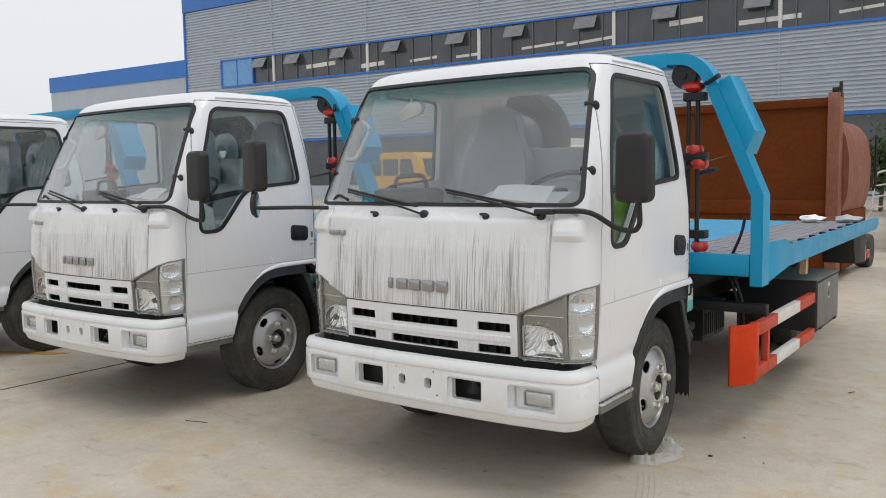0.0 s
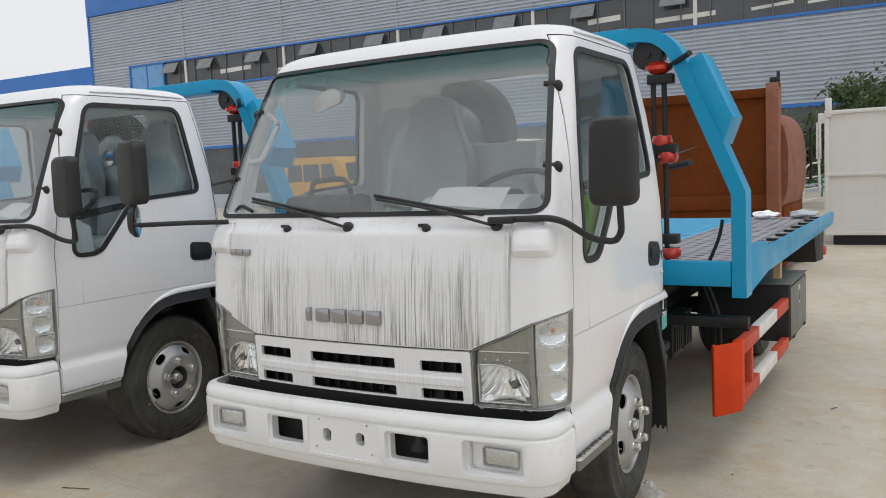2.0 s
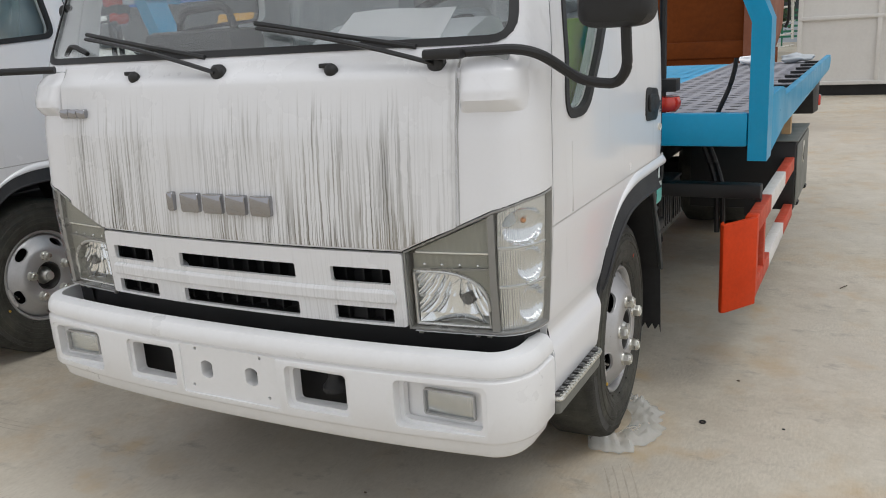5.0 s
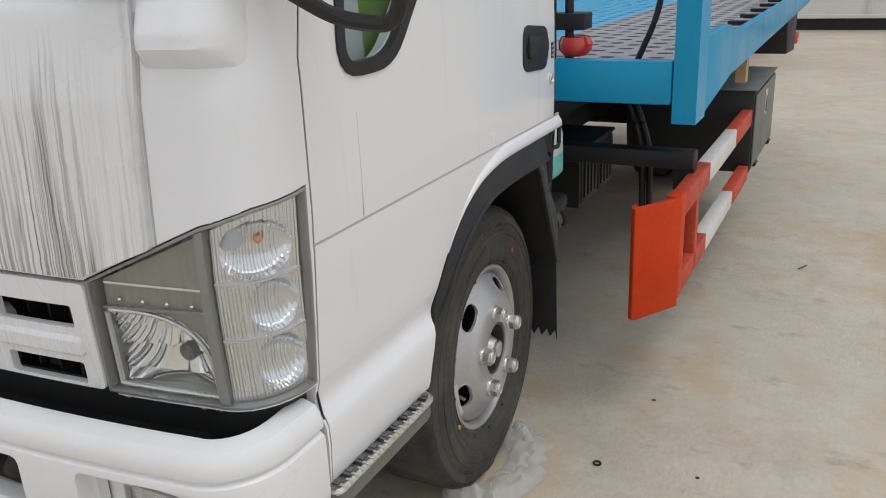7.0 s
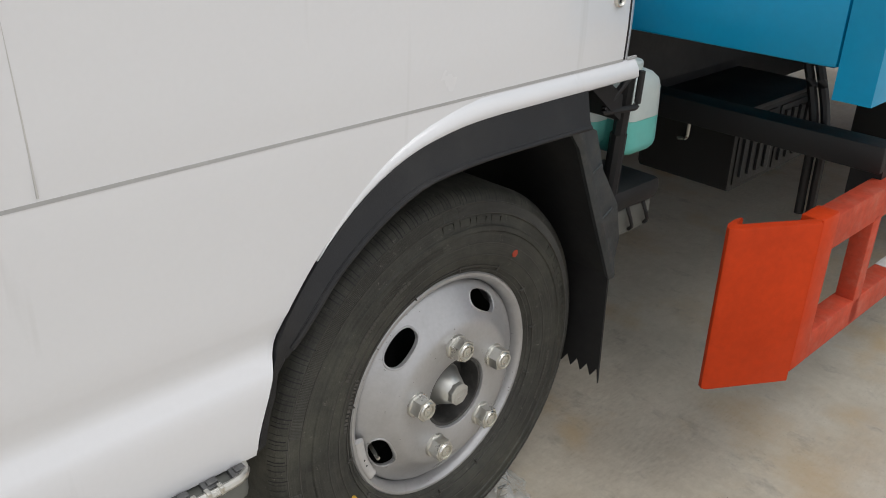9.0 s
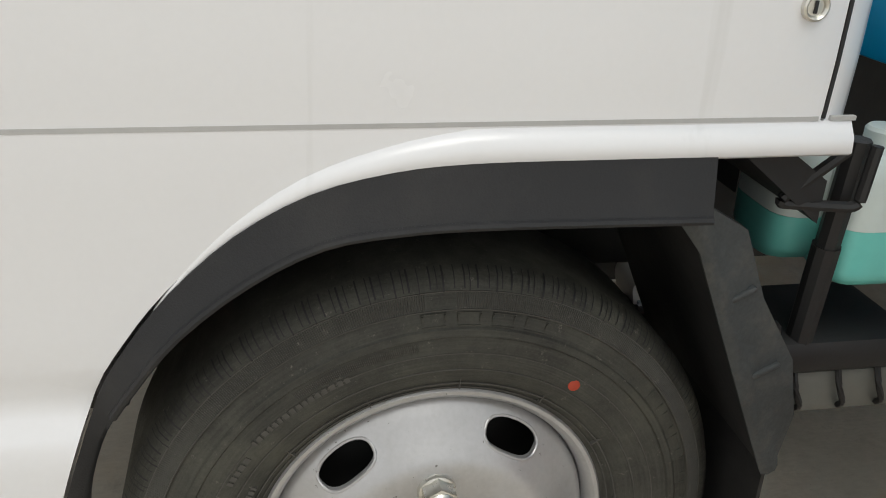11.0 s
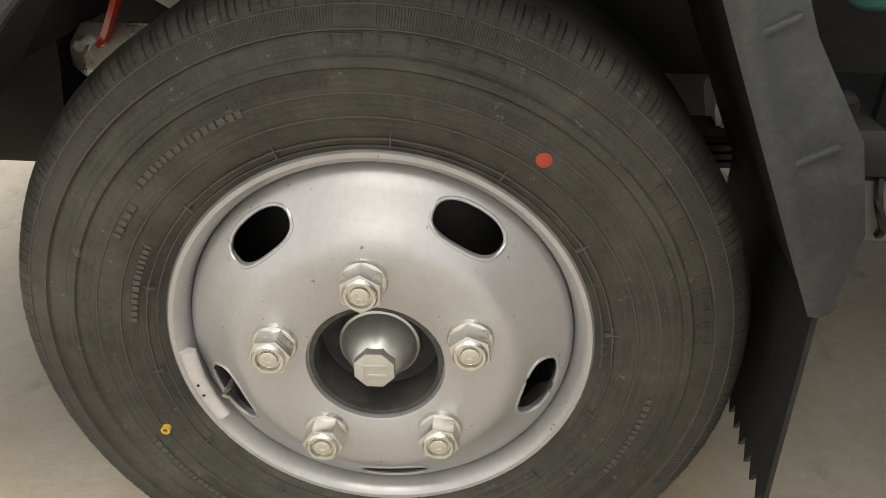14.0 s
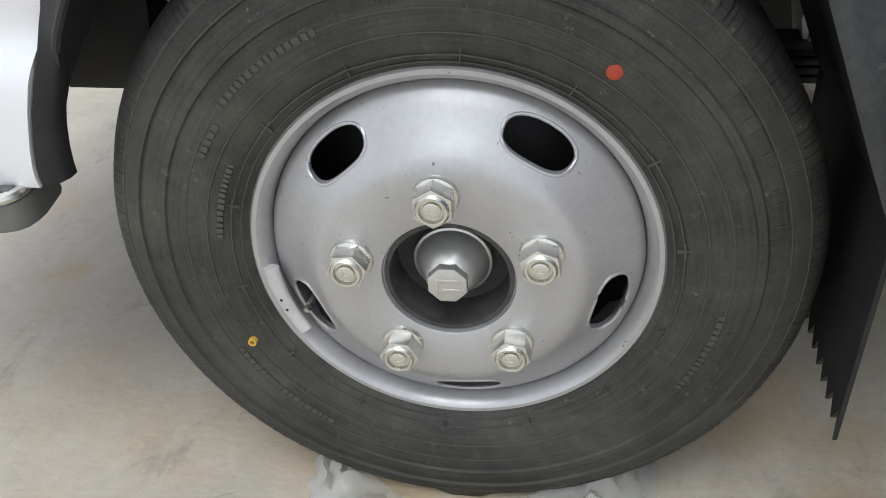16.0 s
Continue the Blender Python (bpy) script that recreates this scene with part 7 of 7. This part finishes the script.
def build_truck():
    root = thing("tow_truck", "white light flatbed tow truck with a sky-blue bed and portal", "truck", (-0.045, 0, 0), "row of tow trucks")
    root.scale = (1.029, 1, 1)
    build_cab(root)
    build_front(root)
    build_inside(root)
    wheel(root, 0.7845, -0.006, 0.380, steer=2.3)
    wheel(root, -0.7845, -0.006, 0.380, side=-1, steer=2.3)
    build_chassis(root)
    build_bed(root)
    return root


truck = build_truck()
copy_thing(truck, Matrix.Translation((-2.90, -0.15, 0)))
copy_thing(truck, Matrix.Translation((-5.76, -0.30, 0)))


# ---------------------------------------------------------------- things round the trucks
def build_bin():
    """The rust-brown container body that stands behind the first truck."""
    b = thing("waste_container", "rust-brown steel waste container with a rounded tank", "container", (0, 7.9, 0), "")
    part("bulkhead", boxes((-2.25, 0.08, 0.0, 0.12, 0.15, 2.42)), RUST, b, "flat rust-brown front plate")
    part("edge_beam", boxes((-2.30, 0.10, -0.06, 0.14, 2.38, 2.50), bevel=0.01), RUST, b)
    part("edge_beam", boxes((-2.30, 0.10, -0.05, 0.10, 0.92, 1.12), bevel=0.02), RUST, b)
    bm = bmesh.new()
    box(bm, 0.06, 0.215, -0.08, 0.16, 0.15, 2.56, bevel=0.008)
    part("corner_post", bm, RUST2, b, "faded red-brown corner post")
    bm = bmesh.new()
    box(bm, 0.10, 0.20, -0.03, 0.12, 2.56, 2.63, bevel=0.01)
    box(bm, 0.19, 0.225, -0.05, 0.02, 2.50, 2.70, bevel=0.006)
    part("lug", bm, DARK, b, "dark lifting lug")
    bm = bmesh.new()
    prof = [(-2.2, 0.95), (0.22, 0.95), (0.29, 1.2), (0.30, 1.7), (0.24, 2.02), (0.10, 2.2), (-0.2, 2.27), (-2.2, 2.27)]
    prism(bm, rounded(prof, [0.02, 0.02, 0.2, 0.25, 0.2, 0.15, 0.1, 0.02]), "y", 0.16, 1.85, bevel=0.03)
    part("tank", bm, RUST2, b, "faded red-brown rounded tank")
    bm = bmesh.new()
    box(bm, -2.2, 0.24, 0.16, 1.9, 0.15, 0.95, bevel=0.01)
    part("lower_hopper", bm, RUST, b)
    bm = bmesh.new()
    box(bm, -2.1, 0.0, 0.2, 1.8, 0.0, 0.16)
    part("skid", bm, DARK, b)
    bm = bmesh.new()
    tube(bm, bend([(0.30, 1.75, 1.95), (0.36, 1.86, 2.05), (0.36, 1.9, 1.3), (0.32, 1.9, 1.2)], 0.05), 0.02, 8)
    part("rear_rail", bm, DARK, b, "black bent rail")
    bm = bmesh.new()
    lathe(bm, [(0.10, 0.0), (0.24, 0.0), (0.26, 0.05), (0.26, 0.17), (0.24, 0.22), (0.10, 0.22)], 28, centre=(0.08, 2.15, 0.26))
    part("wheel_stack", bm, RUBBER, b)


build_bin()


def build_white_box():
    b = thing("white_container", "off-white ribbed steel container on dark skids", "container", (0.27, 12.7, 0))
    part("side_panel", boxes((0.0, 5.6, 0.0, 6.0, 0.19, 2.40)), BOXW, b, "flat off-white side")
    for z in (0.21, 1.26, 2.36):
        part("rail", boxes((-0.03, 5.62, -0.05, 0.0, z - 0.03, z + 0.03), bevel=0.008), BOXW, b)
    for x in (0.0, 1.18, 2.36, 3.54, 4.72):
        part("rib", boxes((x - 0.035, x + 0.035, -0.045, 0.0, 0.2, 2.40), bevel=0.008), BOXW, b)
    bm = bmesh.new()
    box(bm, -0.02, 0.08, -0.08, 0.04, 2.28, 2.62, bevel=0.012)
    box(bm, -0.14, 0.0, -0.03, 0.06, 2.18, 2.36, bevel=0.01)
    part("lug", bm, BOXW, b)
    bm = bmesh.new()
    tube(bm, [(-0.13, -0.02, 2.2), (-0.13, -0.02, 1.55)], 0.045, 10)
    tube(bm, [(-0.13, -0.02, 1.55), (-0.11, -0.02, 0.95)], 0.022, 8)
    part("ram", bm, ZINC, b, "grey hydraulic ram")
    bm = bmesh.new()
    tube(bm, bend([(-0.12, 0.2, 1.5), (-0.38, 0.2, 1.45), (-0.42, 0.2, 0.75), (-0.5, 0.2, 0.6)], 0.15), 0.018, 8)
    for k in range(3):
        tube(bm, [(-0.42, 0.2, 0.8 + 0.2 * k), (-0.1, 0.2, 0.85 + 0.2 * k)], 0.015, 6)
    part("ladder", bm, ZINC, b, "grey bent ladder rail")
    # skids, with the shaded gap between them filled in dark
    part("skid", boxes((0.1, 5.5, 0.05, 5.9, 0.0, 0.19)), DARK, b, "skids and the dark gap beneath, put in as one dark block")


build_white_box()


def build_tree(x, y, h, r, seed):
    t = thing("tree", "small dark green tree with an uneven crown", "tree", (x, y, 0))
    random.seed(seed)
    bm = bmesh.new()
    tube(bm, [(0, 0, 0), (0.03, 0.02, h * 0.35), (-0.04, 0, h * 0.7)], 0.07, 8)
    for k in range(7):
        a = k * 0.9
        tube(bm, [(0, 0, h * (0.3 + 0.05 * k)), (math.cos(a) * r * 0.5, math.sin(a) * r * 0.5, h * (0.5 + 0.05 * k))], 0.025, 6)
    part("trunk", bm, BARK, t)
    verts, faces = [], []
    clumps = [(random.gauss(0, r * 0.45), random.gauss(0, r * 0.45), h * random.uniform(0.38, 0.92), random.uniform(0.22, 0.5) * r) for _ in range(34)]
    for cx, cy, cz, cr in clumps:
        for _ in range(240):
            d = Vector((random.gauss(0, 1), random.gauss(0, 1), random.gauss(0, 0.8))) * cr * 0.55
            c = Vector((cx, cy, cz)) + d
            n = Vector((random.uniform(-1, 1), random.uniform(-1, 1), random.uniform(-0.6, 1))).normalized()
            u = n.orthogonal().normalized() * random.uniform(0.05, 0.10)
            v = n.cross(u).normalized() * random.uniform(0.025, 0.05)
            i = len(verts)
            verts += [c - u, c + v, c + u, c - v]
            faces.append((i, i + 1, i + 2, i + 3))
    me = bpy.data.meshes.new("crown")
    me.from_pydata(verts, [], faces)
    me.materials.append(LEAF)
    ob = new("crown", me)
    ob.parent = t


build_tree(-0.2, 25.0, 3.9, 1.35, 4)
build_tree(-2.2, 28.0, 2.6, 0.9, 9)


def build_fence():
    f = thing("green_fence", "low dark green railing before the hall", "fence", (-12, 33.5, 0))
    for k in range(30):
        part("post", boxes((k * 0.9 - 0.03, k * 0.9 + 0.03, -0.03, 0.03, 0, 1.5)), GREEN, f)
    for k in range(6):
        part("rail", boxes((0, 26.1, -0.02, 0.02, 0.35 + 0.2 * k, 0.43 + 0.2 * k)), GREEN, f)


build_fence()


def build_van(x, y, turn, paint, label):
    v = thing("van", label, "van", (x, y, 0))
    v.rotation_euler, v.scale = (0, 0, radians(turn)), (0.84, 1, 1.15)
    bm = bmesh.new()
    prism(bm, rounded([(-2.1, 0.45), (2.3, 0.45), (2.35, 1.05), (1.95, 1.25), (1.55, 1.95), (1.2, 2.12), (-1.9, 2.15), (-2.1, 2.0)], 0.12), "y", -0.85, 0.85, bevel=0.06)
    part("body", bm, paint, v)
    for s in (-1, 1):
        for x0, x1 in ((-1.85, -0.9), (-0.8, 0.25), (0.38, 1.35)):
            bm = bmesh.new()
            prism(bm, rounded([(x0, 1.32), (x1, 1.32), (x1 - (0.25 if x0 > 0 else 0), 1.9), (x0, 1.9)], 0.08), "y", s * 0.84, s * 0.858)
            part("window", bm, WINDK, v, "dark side window")
        for wx in (-1.4, 1.5):
            bm = bmesh.new()
            lathe(bm, [(0.14, 0.86 * s), (0.30, 0.87 * s), (0.33, 0.84 * s), (0.33, 0.66 * s), (0.14, 0.64 * s)], 28, axis="y", centre=(wx, 0, 0.33))
            part("tyre", bm, RUBBER, v)
    bm = bmesh.new()
    prism(bm, [(-0.7, 1.3), (0.7, 1.3), (0.62, 1.9), (-0.62, 1.9)], "x", 1.75, 1.79)
    for w in bm.verts:
        w.co.x += (1.6 - w.co.z) * 0.55 + 0.04
    part("windscreen", bm, WINDK, v)


build_van(-18.7, 22.5, -6, YELLOW, "yellow van parked at the back of the yard")
build_van(-20.0, 14.6, 4, BOXW, "white van parked at the back of the yard")
build_van(-8.6, 17.5, 80, BOXW, "white van parked beside the hall")


def build_small():
    # sheet of paper on each dashboard
    for dx, dy, c in ((0, 0, [(0.19, -0.66), (0.52, -0.66), (0.545, -0.82), (0.225, -0.82)]), (-2.86, -0.15, [(0.30, -0.68), (0.50, -0.68), (0.52, -0.80), (0.30, -0.80)])):
        p = bmesh.new()
        n = 8
        grid = []
        for j in range(n + 1):
            row = []
            for i in range(n + 1):
                u, w = i / n, j / n
                a, b = Vector(c[0]).lerp(Vector(c[1]), u), Vector(c[3]).lerp(Vector(c[2]), u)
                q = a.lerp(b, w)
                row.append(p.verts.new((q.x + dx, q.y + dy, 1.505 - 0.066 * w - 0.012 * w * u + 0.004 * math.sin(5 * u))))
            grid.append(row)
        for j in range(n):
            for i in range(n):
                p.faces.new((grid[j][i], grid[j][i + 1], grid[j + 1][i + 1], grid[j + 1][i]))
        r = bmesh.ops.solidify(p, geom=p.faces[:], thickness=0.001)
        ob = part("paper_sheet", p, PAPER)
        tagged(ob, "blank white paper sheet lying on the dashboard", "paper")
    # rags at the end of the deck
    for x, y, mt, lab in ((0.62, 4.40, PAPER, "crumpled white rag on the truck deck"), (0.93, 4.45, DASH, "crumpled dark grey rag on the truck deck")):
        bm = bmesh.new()
        bmesh.ops.create_icosphere(bm, subdivisions=3, radius=0.10)
        for v in bm.verts:
            d = 1 + 0.5 * noise.noise(v.co * 14 + Vector((x, 0, 0)))
            v.co = Vector((v.co.x * d * 1.2, v.co.y * d * 0.8, max(-0.035, v.co.z * d * 0.34))) 
            v.co += Vector((x, y, 1.068))
        ob = part("rag", bm, mt, angle=60)
        tagged(ob, lab, "rag")
    # torn film under the front wheel
    bm = bmesh.new()
    random.seed(8)
    n, rows = 70, []
    for k in range(n + 1):
        a = math.pi * (0.06 + 1.16 * k / n)
        out = (0.25 + 0.75 * math.sin(math.pi * k / n) ** 0.6) * (1.0 + 0.45 * noise.noise(Vector((k * 0.33, 3, 0))))
        row = []
        for j in range(13):
            w = j / 12
            rx, ry = 0.13 + 0.115 * w * out, 0.15 + 0.14 * w * out
            z = 0.006 + 0.042 * math.sin(math.pi * min(1, w * 1.1)) * (0.15 + 1.6 * abs(noise.noise(Vector((k * 0.32, j * 0.30, 1))))) + 0.02 * (1 - w)
            row.append(bm.verts.new((0.685 + rx * math.sin(a) * 1.0, -0.02 - ry * math.cos(a), z)))
        rows.append(row)
    for a, b in zip(rows, rows[1:]):
        for j in range(12):
            bm.faces.new((a[j], a[j + 1], b[j + 1], b[j]))
    ob = part("plastic_film", bm, CLEARF, angle=70)
    tagged(ob, "crumpled torn clear plastic film under the front wheel", "film")
    # washer, pebbles, twigs on the ground
    bm = bmesh.new()
    lathe(bm, [(0.0125, 0.0), (0.0125, 0.004), (0.007, 0.004), (0.007, 0.0)], 20, axis="z", centre=(1.045, 0.125, 0.001), closed=True)
    tagged(part("washer_ring", bm, DARK), "small dark metal ring lying on concrete", "ring")
    random.seed(21)
    for k in range(16):
        x, y = random.uniform(-2.4, 2.2), random.uniform(-2.6, 2.8)
        r = random.uniform(0.003, 0.006)
        bm = bmesh.new()
        bmesh.ops.create_icosphere(bm, subdivisions=1, radius=r)
        for v in bm.verts:
            v.co = Vector((v.co.x * 1.5 + x, v.co.y + y, v.co.z * 0.6 + r * 0.5))
        tagged(part("pebble", bm, BARK if k % 2 else DARK), "small dark pebble on the concrete", "pebble", "pebbles on the yard")
    for x, y, a, l in ((-1.98, -1.05, 15, 0.16), (1.42, 1.9, 60, 0.06)):
        bm = bmesh.new()
        c, s = math.cos(radians(a)), math.sin(radians(a))
        tube(bm, [(x, y, 0.004), (x + c * l / 2, y + s * l / 2, 0.006), (x + c * l, y + s * l + 0.01, 0.003)], 0.0025, 6)
        tagged(part("twig", bm, BARK), "thin dry twig lying on the concrete", "twig")


CLEARF = glass("torn_film", (0.97, 0.965, 0.95), 1.2, haze=0.42)
build_small()


# made-up sheet for a green patch of unknown source in the door glass
def build_green_standin():
    bm = bmesh.new()
    n, grid = 8, []
    for j in range(n + 1):
        grid.append([bm.verts.new((0.745 + 0.012 * math.sin(i * 1.3 + j * 0.6), -0.715 + 0.075 * i, 1.165 + 0.036 * j)) for i in range(n + 1)])
    for j in range(n):
        for i in range(n):
            bm.faces.new((grid[j][i], grid[j][i + 1], grid[j + 1][i + 1], grid[j + 1][i]))
    bmesh.ops.solidify(bm, geom=bm.faces[:], thickness=0.004)
    ob = part("green_standin", bm, material("bright_green_sheet", (0.26, 0.50, 0.05), 0.8, vary=0.2, grain=80, bump=0.2))
    tagged(ob, "added green sheet standing in for green seen in the door glass", "cloth")


build_green_standin()
